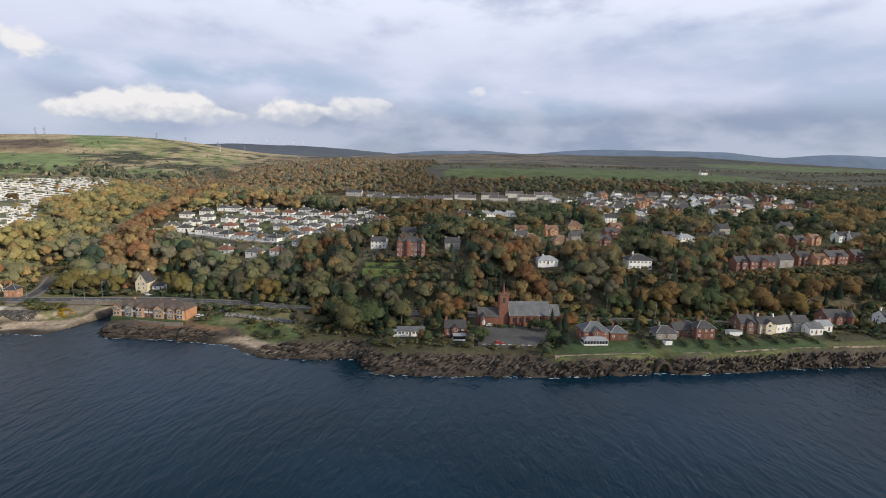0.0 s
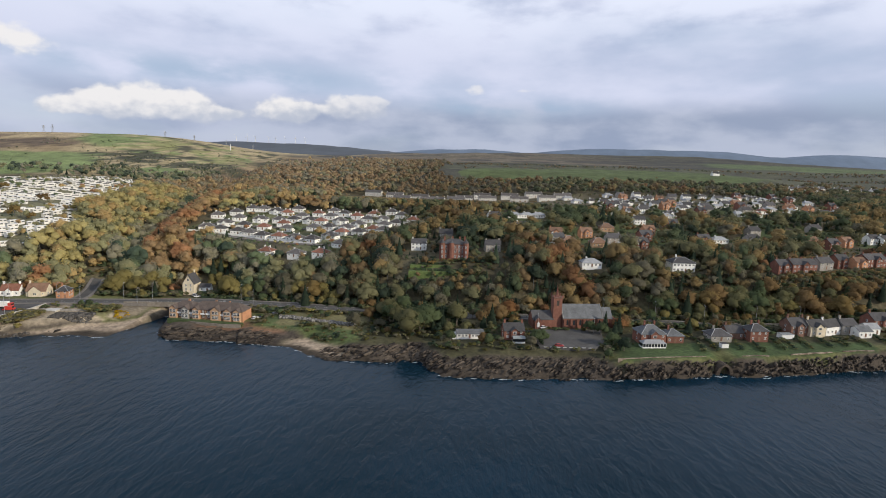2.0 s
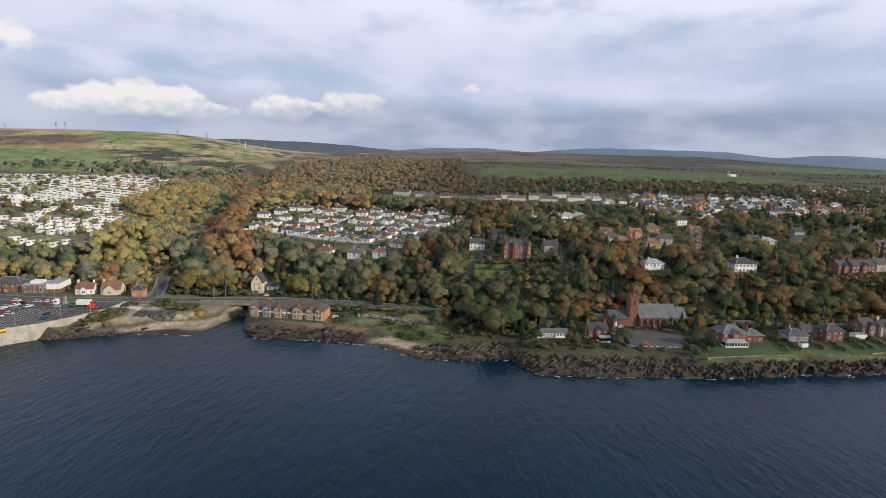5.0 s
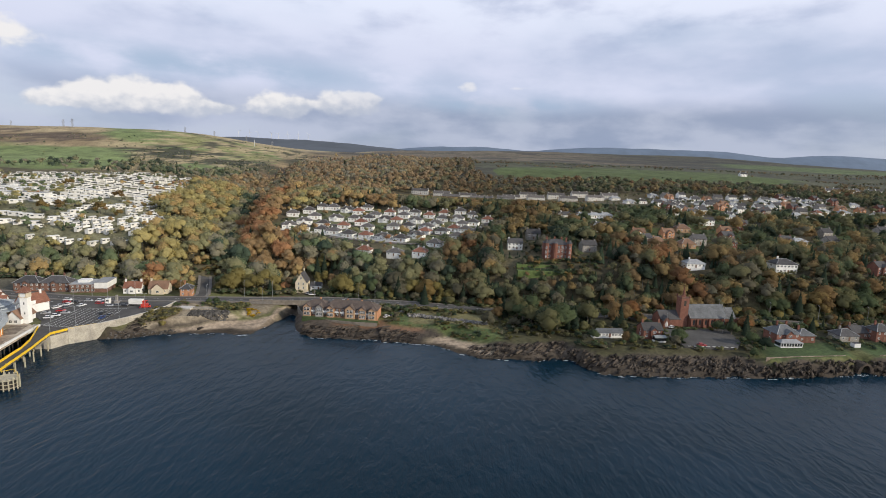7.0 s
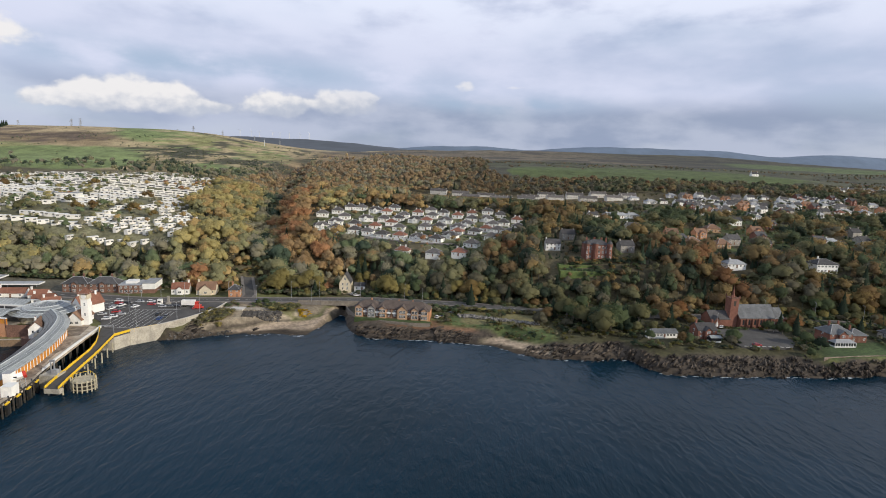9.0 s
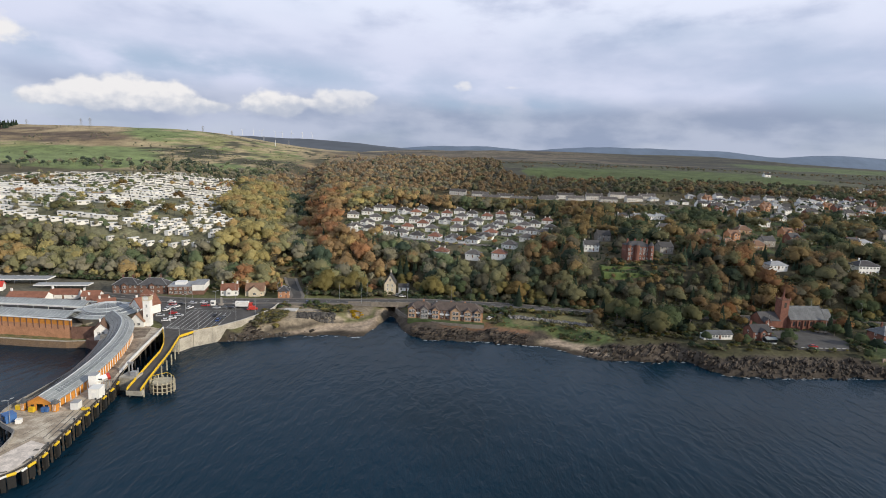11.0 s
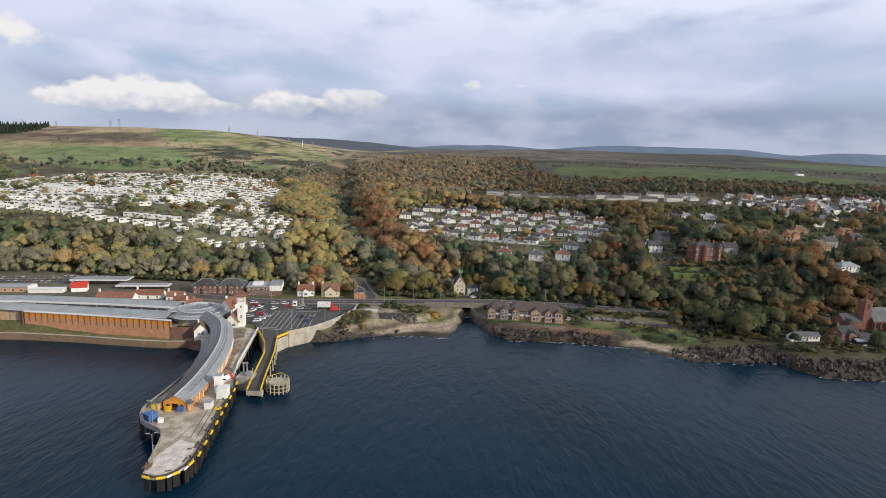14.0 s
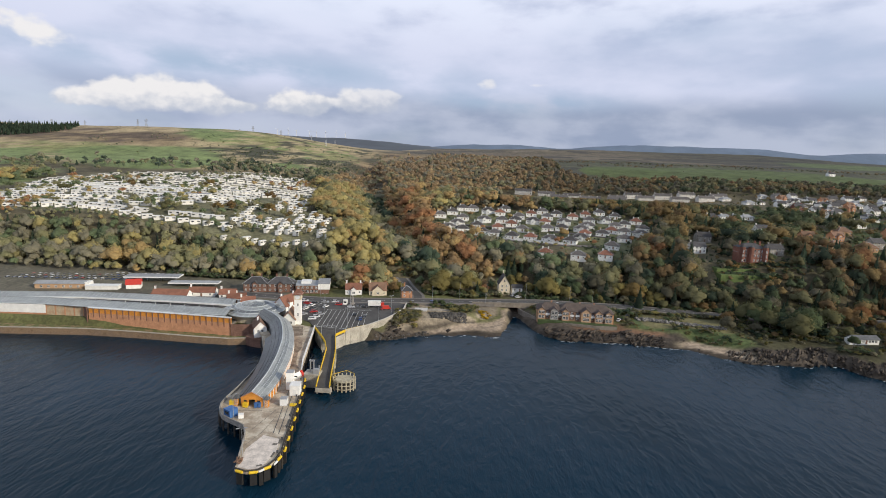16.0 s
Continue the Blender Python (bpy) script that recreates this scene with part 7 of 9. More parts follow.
settle(house("white_villa", "square white two-storey villa with a grey hipped roof", 15.0, 10, 5.8, 8.6, WHITE, SLATE, style="hip", rows=2, bays=6, chimneys=1, glass=(1.5, 1.2)), 128.0, 357.0, 6, clear=12)
SLOPE = {}


def slope_house(kind, x, y, turn, clear=9.0):
    """One of a few designs, built once and copied."""
    if kind not in SLOPE:
        SLOPE[kind] = {
            "red": lambda: house("villa", "two-storey red stone villa with slate roof on the hillside", 10, 8, 5.4, 8.6, RED_STONE, SLATE, rows=2, bays=3, chimneys=2, front_gable=3.8, group="hillside villas", far=True),
            "red_long": lambda: house("terrace", "long red stone terrace with slate roof and chimneys", 18, 9, 5.8, 9.0, RED_STONE, SLATE, rows=2, bays=6, chimneys=3, front_gable=4.4, group="hillside villas", far=True),
            "brick": lambda: house("house", "orange-brick house with brown tiled roof on the hillside", 10, 8, 4.8, 7.8, ORANGE_BRICK, BROWN_TILE, rows=2, bays=3, chimneys=1, front_gable=4.0, group="hillside houses", far=True),
            "white": lambda: house("house", "white rendered house with slate roof on the hillside", 11, 8, 4.8, 7.6, WHITE, SLATE, rows=2, bays=4, chimneys=1, group="hillside houses", far=True),
            "low_white": lambda: house("bungalow", "white bungalow with a grey roof on the hillside", 13, 8, 2.8, 5.0, WHITE, GREY_ROOF, style="hip", bays=5, chimneys=1, group="hillside houses", far=True),
            "brown": lambda: house("house", "tan house with a broad brown hipped roof", 12, 9, 3.2, 6.6, TAN_BRICK, BROWN_TILE, style="hip", bays=4, chimneys=1, group="hillside houses", far=True),
            "grey": lambda: house("house", "grey stone house with slate roof on the hillside", 11, 8, 4.6, 7.8, GREY_STONE, SLATE, rows=2, bays=3, chimneys=2, group="hillside houses", far=True),
            "terrace_row": lambda: house("terrace", "long pale harled terrace with a brown tiled roof", 24, 8, 5.0, 7.8, CREAM_GREY, VILLAGE_ROOF, rows=2, bays=8, chimneys=3, group="upper town terraces", far=True, glass=(1.2, 1.2)),
            "bungalow": lambda: house("bungalow", "white bungalow with a grey-brown hipped roof in a village row", 11.0, 9.0, 2.9, 5.5, WHITE, VILLAGE_ROOF, style="hip", bays=4, chimneys=1, group="village bungalows", far=True, glass=(1.0, 0.9)),
            "bungalow_red": lambda: house("bungalow", "white bungalow with a red tiled roof in a village row", 10.5, 8.5, 2.9, 5.5, WHITE, RED_TILE, style="hip", bays=3, chimneys=2, group="village bungalows", far=True, glass=(1.0, 0.9)),
            "bungalow_grey": lambda: house("bungalow", "pale bungalow with a brown-grey roof in a village row", 11.0, 8.5, 2.9, 5.3, WHITE, VILLAGE_ROOF, style="hip", bays=3, chimneys=1, group="village bungalows", far=True, glass=(1.0, 0.9)),
            "bungalow_wide": lambda: house("bungalow", "wide white bungalow with a slate roof and front bay", 13.0, 8.5, 2.9, 5.3, WHITE, VILLAGE_ROOF, style="hip", bays=4, chimneys=2, front_gable=3.8, group="village bungalows", far=True, glass=(1.0, 0.9)),
        }[kind]()
        first = SLOPE[kind]
    else:
        first = copy_thing(SLOPE[kind], pose(0, 0, 0))
    settle(first, x, y, turn, lift=0.35, clear=clear)
    KEEP_CLEAR.append((x - 1, y - clear * 0.95, clear * 0.75))


for kind, x, y, t in (("red", 173.5, 433, 8), ("low_white", 191, 444, 10), ("grey", 217, 444, 20), ("brick", 261, 441, 14), ("red", 271, 431, 18), ("brick", 290, 444, 22), ("white", 322, 460, 18), ("white", 331, 458, 18),
                      ("red", 194, 360, 12), ("red_long", 207, 362, 12), ("grey", 228, 373, 16), ("red", 243, 379, 16), ("brick", 253, 376, 18), ("red_long", 266, 382, 20), ("red", 284, 388, 22),
                      ("low_white", 70, 359, 6), ("brown", 66, 419, 12), ("white", 58, 424, 30), ("brick", 85, 449, 10), ("brown", 88, 416, 10), ("grey", 102, 428, 12), ("red", 131, 442, 14), ("red", 119, 413, 14), ("brick", 60, 446, 0),
                      ("white", 159, 575, 10), ("low_white", 190, 561, 12), ("white", 12, 520, 30), ("low_white", 33, 538, 10), ("low_white", 46, 541, 10), ("low_white", 58, 545, 10), ("brick", 143, 470, 10), ("grey", 236, 480, 18), ("white", 150, 520, 8), ("red", 175, 505, 8), ("grey", 300, 500, 18), ("brown", 110, 480, 0),
                      ("grey", 6, 392, 10), ("white", -48, 395, 0), ("white", 35, 470, 10), ("grey", -30, 430, 4)):
    slope_house(kind, x, y, t)

ROW_FRONT = [(-240, 455, 24), (-226.6, 452, 12), (-209.5, 449.5, 0), (-198, 446.4, -6), (-183.5, 438, -14), (-168.3, 435, -14), (-152.5, 429, -18), (-136.8, 423, -20)]
ROW_MIDDLE = [(-228, 494, 8), (-207.5, 494, 4), (-190.5, 496, 0), (-177.4, 499, -4), (-161, 497, -4), (-150, 494, -8), (-136.7, 474, -14), (-120, 453, -20), (-108.6, 402, -20), (-105, 452, -16), (-95, 463, -14), (-85, 458, -14), (-73.6, 450, -10)]
ROW_UPPER = [(-239, 513, 6), (-219, 532, 4), (-203.6, 526, 0), (-191.6, 522, 0), (-173.4, 512, -2), (-160.4, 523, -4), (-145.6, 513, -6), (-135, 526, -6), (-120.6, 516, -8), (-107, 503, -10), (-93, 503, -10), (-78, 523, -8), (-78, 487, -12)]
ROW_LOWER = [(-232, 474, 6), (-182, 484, 0), (-66, 470, -10), (-64, 500, -10), (-230, 531, 6), (-148, 536, -4), (-106, 528, -8), (-90, 540, -8), (-132, 495, -10), (-250, 497, 10), (-186, 540, 0), (-120, 470, -14), (-161, 389, -10), (-137, 384, -12), (-118, 381, -14), (-150, 472, -6), (-173, 468, -4), (-195, 470, 0), (-214, 472, 4), (-126, 437, -18), (-92, 430, -14), (-88, 480, -10), (-112, 482, -12)]
def make_village_wall():
    wall = thing("village_wall", "long white garden wall along the village street", "wall", kind="structure")
    line = [(x, y) for x, y, _ in along([(-250, 442.5), (-228, 445.5), (-200, 439.5), (-170, 430.5), (-140, 419.5)], 6.0)]
    z = [ground_z(x, y) for x, y in line]
    part("face", Form().band(line, 0.25, 0.25, [k - 1.0 for k in z], [k + 1.3 for k in z]), WHITE, wall)


make_village_wall()
for i, (x, y, t) in enumerate(ROW_FRONT + ROW_MIDDLE + ROW_UPPER + ROW_LOWER):
    kind = ("bungalow", "bungalow_wide", "bungalow_red", "bungalow_grey", "bungalow_red", "bungalow", "bungalow_grey", "bungalow_red", "bungalow", "bungalow_wide", "bungalow")[i % 11]
    if i < len(ROW_FRONT):
        kind = ("bungalow_wide", "bungalow", "bungalow", "bungalow", "bungalow", "bungalow_red", "bungalow_wide", "bungalow")[i]
    slope_house(kind, x, y, t, 7.0)

wall_line = thing("garden_wall", "pale retaining wall below the terrace of bungalows", "wall", kind="structure")
front = [(x, y) for x, y, _ in along([(-250, 445), (-228, 444), (-205, 440), (-180, 429), (-150, 419), (-130, 413)], 6.0)]
part("face", Form().band(front, 0.2, 0.2, [ground_z(*p) - 1.5 for p in front], [ground_z(*p) + 1.0 for p in front]), WHITE, wall_line)
rng = random.Random(33)
placed = []
for i in range(600):
    x, y = rng.uniform(120, 430), rng.uniform(575, 765)
    if not bool(inside(TOWN, np.array(x), np.array(y))) or any(math.hypot(x - a, (y - b) * 1.3) < 17 for a, b in placed):
        continue
    placed.append((x, y))
    slope_house(("white", "bungalow_wide", "red", "bungalow", "low_white", "brick", "white", "grey", "bungalow_red", "low_white")[rng.randrange(10)], x, y, rng.choice((8, 14, 20)) + rng.uniform(-6, 6), 7.0)
    if len(placed) > 80:
        break
for x, y, t in ((-150, 766, -10), (-118, 758, -6), (-82, 756, 2), (-58, 738, -12), (-20, 748, 4), (-104, 728, -8), (-66, 716, 6), (-30, 712, -6), (6, 770, 8), (44, 756, 2), (78, 762, 12), (12, 730, 10), (54, 718, 4), (92, 730, 14), (116, 748, 6)):
    slope_house("terrace_row", x, y, t, 11.0)
for x, y in ((482, 850), (500, 858), (517, 848), (533, 862), (552, 855), (570, 866), (590, 852), (612, 862)):
    slope_house("white", x, y, 14 + rng.uniform(-5, 5), 7.0)
farm = house("farmhouse", "white farmhouse with slate roof on the moor's edge", 14, 8, 4.4, 7.4, WHITE, SLATE, rows=2, bays=4, chimneys=2)
settle(farm, 470, 1085, 10, lift=0.3)


# ---- the caravan park ----
def make_caravan(kind):
    long = {"wide": 9.2, "middle": 7.6, "small": 5.4}[kind]
    words = {"wide": "long white static caravan with a low pitched roof", "middle": "cream-white static caravan on a grass pitch", "small": "small white touring caravan on a hillside pitch"}[kind]
    ob = thing("caravan", words, "caravan", group="caravans of the holiday park")
    w, h = 3.1 if kind != "small" else 2.3, 2.0
    part("body", Form().gable_wall(-long / 2, long / 2, -w / 2, w / 2, -1.0, h + 0.4, h + 0.75), CARAVAN_WHITE, ob)
    part("roof", Form().gable(-long / 2, long / 2, -w / 2, w / 2, h + 0.4, h + 0.78, thick=0.12, over=0.12), CARAVAN_ROOF, ob)
    for x, ww in ((-long * 0.28, 2.0), (long * 0.3, 2.0)):
        part("window", Form().box(x - ww / 2, x + ww / 2, -w / 2 - 0.03, -w / 2 + 0.02, 1.1, 1.9), PANE, ob)
    part("end_window", Form().box(long / 2 - 0.02, long / 2 + 0.03, -w * 0.36, w * 0.36, 1.0, 1.9), PANE, ob)
    return ob


VANS = {}


def pitch(kind, x, y, turn):
    if kind not in VANS:
        VANS[kind] = make_caravan(kind)
        ob = VANS[kind]
    else:
        ob = copy_thing(VANS[kind], pose(0, 0, 0))
    settle(ob, x, y, turn, lift=0.45, clear=3.2)


def fill_park():
    rng = random.Random(44)
    taken = []
    clearings = [(-430, 420, 20), (-392, 432, 15), (-415, 492, 16), (-470, 408, 12), (-372, 425, 9), (-560, 500, 18), (-610, 470, 16), (-505, 545, 14), (-420, 640, 14), (-450, 560, 12), (-640, 600, 24), (-560, 640, 16), (-500, 700, 16), (-452, 438, 9)]
    free = lambda x, y: bool(inside(PARK, np.array(x), np.array(y))) and not any(math.hypot(x - a, y - b) < s for a, b, s in clearings) and all(abs(x - a) > 5.5 or abs(y - b) > 6.5 for a, b in taken)
    # the close-set pitches above the station woods
    for r in range(9):
        for c in range(13):
            x = -402 + c * 7.8 + rng.uniform(-1.4, 1.4) - r * 1.5
            y = 368 + r * 10.5 + rng.uniform(-1.5, 1.5)
            if free(x, y) and rng.random() > 0.16:
                taken.append((x, y))
                pitch("small" if rng.random() < 0.6 else "middle", x, y, rng.choice((75, 82, 70, 60)) + rng.uniform(-8, 8))
    # long terraces of static caravans; the farthest are too small to pick apart
    far = Form()
    for r in range(30):
        y0 = 390 + r * 13.6
        x = -735 + rng.uniform(0, 6)
        while x < -372:
            y = y0 - (x + 500) * 0.10 + 4 * math.sin(x * 0.03 + r) + rng.uniform(-1.0, 1.0)
            x += rng.uniform(8.0, 10.5) if r % 3 else rng.uniform(9.0, 13.0)
            if (x > -398 and y < 458) or not free(x, y) or rng.random() < 0.07 + 0.14 * (y > 600):
                continue
            taken.append((x, y))
            turn = (14 if r % 3 else 40) + rng.uniform(-8, 8)
            if y < 600 and len(taken) < 296:
                pitch("wide" if r % 2 else "middle", x, y, turn)
            else:
                z = ground_z(x, y)
                far.box(x - 4.4, x + 4.4, y - 1.5, y + 1.5, z - 0.8, z + 2.7, 0, radians(turn), (x, y))
                far.box(x - 3.0, x + 3.0, y - 1.54, y + 1.4, z + 1.3, z + 2.1, 1, radians(turn), (x, y))
                KEEP_CLEAR.append((x, y, 3.2))
    tagged(new("far_caravans", far.mesh("far_caravans", [CARAVAN_WHITE, PANE])), "far terraces of small white static caravans", "caravans", kind="stuff")
    club = thing("club_house", "long flat-roofed white club house among the caravans", "club house", pose(-478, 460, ground_z(-478, 460) + 0.5, 0, 0, 10))
    part("wall", Form().box(-17, 17, -4.5, 4.5, -3, 3.6), WHITE, club)
    part("roof", Form().box(-17.3, 17.3, -4.8, 4.8, 3.6, 3.9), GREY_ROOF, club)
    put_windows(club, [(-14 + 4 * i, -4.502, 1.0) for i in range(8)], 2.2, 1.6)


fill_park()


# ---- pylons, masts and far turbines ----
def lattice_tower(x, y, high, base=0.9):
    ob = thing("pylon", "distant grey lattice power pylon on the hill", "pylon", pose(x, y, ground_z(x, y) - 0.5), group="hilltop pylons")
    half = high * 0.10
    for sx in (-1, 1):
        for sy in (-1, 1):
            part("leg", Form().rod((sx * half, sy * half, 0), (sx * 0.5, sy * 0.5, high), 0.30, 0.16, n=4), STEEL, ob)
    for k, w in ((0.62, 0.26), (0.76, 0.22), (0.90, 0.18)):
        part("cross_arm", Form().rod((-high * w, 0, high * k), (high * w, 0, high * k), 0.26, n=4), STEEL, ob)
    brace = Form()
    for i in range(5):
        a, b = i / 5, (i + 1) / 5
        ra, rb = half * (1 - a) + 0.5 * a, half * (1 - b) + 0.5 * b
        brace.rod((-ra, -ra, high * a), (rb, -rb, high * b), 0.14, n=3).rod((ra, -ra, high * a), (-rb, -rb, high * b), 0.14, n=3)
    part("brace", brace, STEEL, ob)


for x, y, h in ((-1118, 1345, 19), (-1098, 1350, 21), (-840, 1420, 16), (-770, 1440, 15), (-690, 1460, 14), (-1420, 1420, 18), (-1330, 1430, 18), (-640, 1520, 14)):
    lattice_tower(x, y, h)
mast = thing("radio_mast", "white radio mast on the shoulder of the hill", "mast", pose(-594, 1275, ground_z(-594, 1275) - 0.5))
part("pole", Form().cylinder(0, 0, 0, 15, 0.9, 0.6, 6), TRIM, mast)
part("aerial", Form().cylinder(0, 0, 15, 19, 0.25, 0.1, 5), STEEL, mast)
for x, y in ((-1660, 3690), (-1590, 3710), (-1520, 3680), (-1440, 3720), (-1380, 3690), (-1320, 3710), (-1240, 3690), (-1180, 3720)):
    t = thing("wind_turbine", "distant pale wind turbine on the moor at rest", "wind turbine", pose(x, y, ground_z(x, y) - 1), group="far wind farm")
    part("mast", Form().cylinder(0, 0, 0, 38, 1.5, 0.9, 6), TRIM, t)
    for k in range(3):
        a = 2.1 * k + 0.3 + x
        part("blade", Form().rod((0, -1.2, 38), (20 * math.sin(a), -1.2, 38 + 20 * math.cos(a)), 0.9, 0.25, n=4), TRIM, t)

# street lamps along the coast road
lamp = lamp_post(9.5, 1)
lamp.matrix_basis = pose(-238, 298.5, 6.9, 0, 0, 90)
for x, y in ((-222, 314), (-205, 316), (-206, 302.5), (-180, 321), (-152, 322.5), (-140, 312), (-110, 322), (70, 317), (100, 316), (127, 313), (158, 316), (185, 320), (215, 323), (245, 328), (-258, 306)):
    copy_thing(lamp, pose(x, y, 6.4 if x < 0 else 8.6, 0, 0, 90))


# ---- shore rocks, foam and shrubs ----
def make_rocks():
    rng = np.random.default_rng(15)
    verts, quads = [], []
    cube = np.array([(x, y, z) for z in (-1, 1) for x, y in ((-1, -1), (1, -1), (1, 1), (-1, 1))], float)
    faces = np.array([(0, 3, 2, 1), (4, 5, 6, 7), (0, 1, 5, 4), (1, 2, 6, 5), (2, 3, 7, 6), (3, 0, 4, 7)])

    def add(x, y, z, sx, sy, sz, spin, tilt):
        p = cube * (1 + rng.uniform(-0.45, 0.25, (8, 3)))
        p[4:, :2] *= rng.uniform(0.45, 0.85)
        p = p * (sx, sy, sz)
        c, s = math.cos(tilt), math.sin(tilt)
        p = np.stack([p[:, 0] * c + p[:, 2] * s, p[:, 1], -p[:, 0] * s + p[:, 2] * c], 1)
        c, s = math.cos(spin), math.sin(spin)
        p = np.stack([x + p[:, 0] * c - p[:, 1] * s, y + p[:, 0] * s + p[:, 1] * c, z + p[:, 2]], 1)
        quads.append(faces + 8 * len(verts))
        verts.append(p)

    for _ in range(4200):
        x = rng.uniform(-258, 330)
        beach = (-250 < x < -196) or (-110 < x < -84)
        if -200 < x < -172 or (beach and rng.random() < 0.985):
            continue
        reach = 4.5 if x > 56 else 14 if x > -80 else 11
        d = rng.uniform(-0.6, reach)
        y = float(coast(x)) + d
        if y > 297 and x < -150:
            continue
        big = rng.random() ** 3
        s = 0.20 + 0.70 * big
        z = ground_z(x, y)
        if z > 6.0 or z < -1.0:
            continue
        strata = radians(-37) + rng.normal(0, 0.16)
        add(x, y, z + 0.05 * s, s * rng.uniform(0.5, 1.0), s * rng.uniform(2.0, 5.0), s * rng.uniform(0.35, 0.65), strata, rng.normal(0.45, 0.15))
    v, q = np.concatenate(verts), np.concatenate(quads)
    me = bpy.data.meshes.new("shore_rocks")
    fill_mesh(me, v, q)
    stone = surface("broken_rock", (0.030, 0.024, 0.020), 0.95, grain=(0.6, 0.35), stain=(4.0, 0.35), bump=0.08, island=0.45, second=(0.062, 0.051, 0.041))
    me.materials.append(stone)
    tagged(new("shore_rocks", me), "tilted ridges of brown rock and boulders along the tide line", "rocks", kind="stuff")
    # leaning ribs of paler rock above the weed
    verts.clear()
    quads.clear()
    for x in np.arange(-172, 330, 1.6):
        for _ in range(2):
            xx = x + rng.uniform(-0.8, 0.8)
            if abs(xx - 111) < 4.5 or -116 < xx < -80 or vnoise(xx, 0, 17, 91) < -0.55:
                continue
            y = float(coast(xx)) + (rng.uniform(0.5, 4.5) if xx > 56 else rng.uniform(3.5, 12.0))
            z = ground_z(xx, y)
            if 0.3 < z < 6.5:
                s = rng.uniform(0.35, 0.75)
                add(xx, y, z + 0.2 * s, s * rng.uniform(0.5, 1.0), s * rng.uniform(3.0, 6.5), s * rng.uniform(0.5, 1.0), radians(-34) + rng.normal(0, 0.12), rng.normal(0.5, 0.12))
    v, q = np.concatenate(verts), np.concatenate(quads)
    me = bpy.data.meshes.new("rock_ribs")
    fill_mesh(me, v, q)
    me.materials.append(surface("pale_brown_rock", (0.090, 0.072, 0.056), 0.95, grain=(0.5, 0.35), stain=(3.0, 0.3), bump=0.08, island=0.22, second=(0.080, 0.064, 0.049)))
    tagged(new("rock_ribs", me), "leaning ribs of pale brown rock above the tide line", "rocks", kind="stuff")
    # rubble bank beside the path
    verts.clear()
    quads.clear()
    for _ in range(700):
        x = rng.uniform(-118, -72)
        y = 296 - (x + 118) * 0.26 + rng.normal(0, 1.0)
        s = rng.uniform(0.25, 0.7)
        add(x, y, ground_z(x, y) + 0.15 + rng.uniform(0, 0.8), s, s * 1.2, s * 0.8, rng.uniform(0, 6), rng.normal(0, 0.4))
    v, q = np.concatenate(verts), np.concatenate(quads)
    me = bpy.data.meshes.new("rubble")
    fill_mesh(me, v, q)
    me.materials.append(surface("grey_rubble", (0.20, 0.19, 0.175), 0.95, grain=(0.4, 0.25), stain=(2.0, 0.25), island=0.4))
    tagged(new("rubble", me), "bank of loose grey rubble above the shore", "rubble", kind="stuff")
    # dark armour stones on the bank above the shingle, and loose rocks at the foot of the sea wall
    verts.clear()
    quads.clear()
    for _ in range(420):
        u, w = rng.random(), rng.random()
        x, y = -236 + 20 * u - 2 * w, 271 + 4 * u + 10 * w
        s = rng.uniform(0.35, 0.8)
        add(x, y, ground_z(x, y) + 0.1, s, s * 1.2, s * 0.8, rng.uniform(0, 6), rng.normal(0, 0.4))
    for _ in range(120):
        x = rng.uniform(-263, -236)
        y = float(coast(x)) + rng.uniform(-1.5, 4.0)
        s = rng.uniform(0.2, 0.55)
        add(x, y, ground_z(x, y) + 0.1, s, s * 1.3, s * 0.7, rng.uniform(0, 6), rng.normal(0, 0.4))
    v, q = np.concatenate(verts), np.concatenate(quads)
    me = bpy.data.meshes.new("armour_stones")
    fill_mesh(me, v, q)
    me.materials.append(surface("dark_armour_stone", (0.085, 0.078, 0.070), 0.95, grain=(0.4, 0.25), stain=(2.0, 0.25), island=0.4))
    tagged(new("armour_stones", me), "dark boulders guarding the bank above the shingle", "boulders", kind="stuff")
    # broken water at the rocks
    verts, quads = [], []
    for _ in range(420):
        x = rng.uniform(-255, 330)
        y = float(coast(x)) - abs(rng.normal(0, 1.2)) - 0.2
        if rng.random() > 0.35 + 0.5 * (vnoise(x, 0, 14, 71) > 0.1):
            continue
        a, r = rng.uniform(-0.3, 0.5), rng.uniform(0.2, 0.9)
        ring = [(x + r * (1.8 * math.cos(t) * math.cos(a) - 0.35 * math.sin(t) * math.sin(a)) * rng.uniform(0.6, 1.2), y + r * (1.8 * math.cos(t) * math.sin(a) + 0.35 * math.sin(t) * math.cos(a)) * rng.uniform(0.6, 1.2), 0.05) for t in np.linspace(0, 2 * math.pi, 9)[:-1]]
        quads += [(len(verts), len(verts) + 1, len(verts) + 2, len(verts) + 3), (len(verts), len(verts) + 3, len(verts) + 4, len(verts) + 7), (len(verts) + 4, len(verts) + 5, len(verts) + 6, len(verts) + 7)]
        verts += ring
    me = bpy.data.meshes.new("surf")
    fill_mesh(me, np.array(verts), np.array(quads))
    me.materials.append(surface("foam", (0.55, 0.58, 0.60), 0.8, grain=(0.3, 0.3), stain=(1.0, 0.3)))
    tagged(new("surf", me), "thin flecks of white surf along the rocks", "surf", kind="stuff")



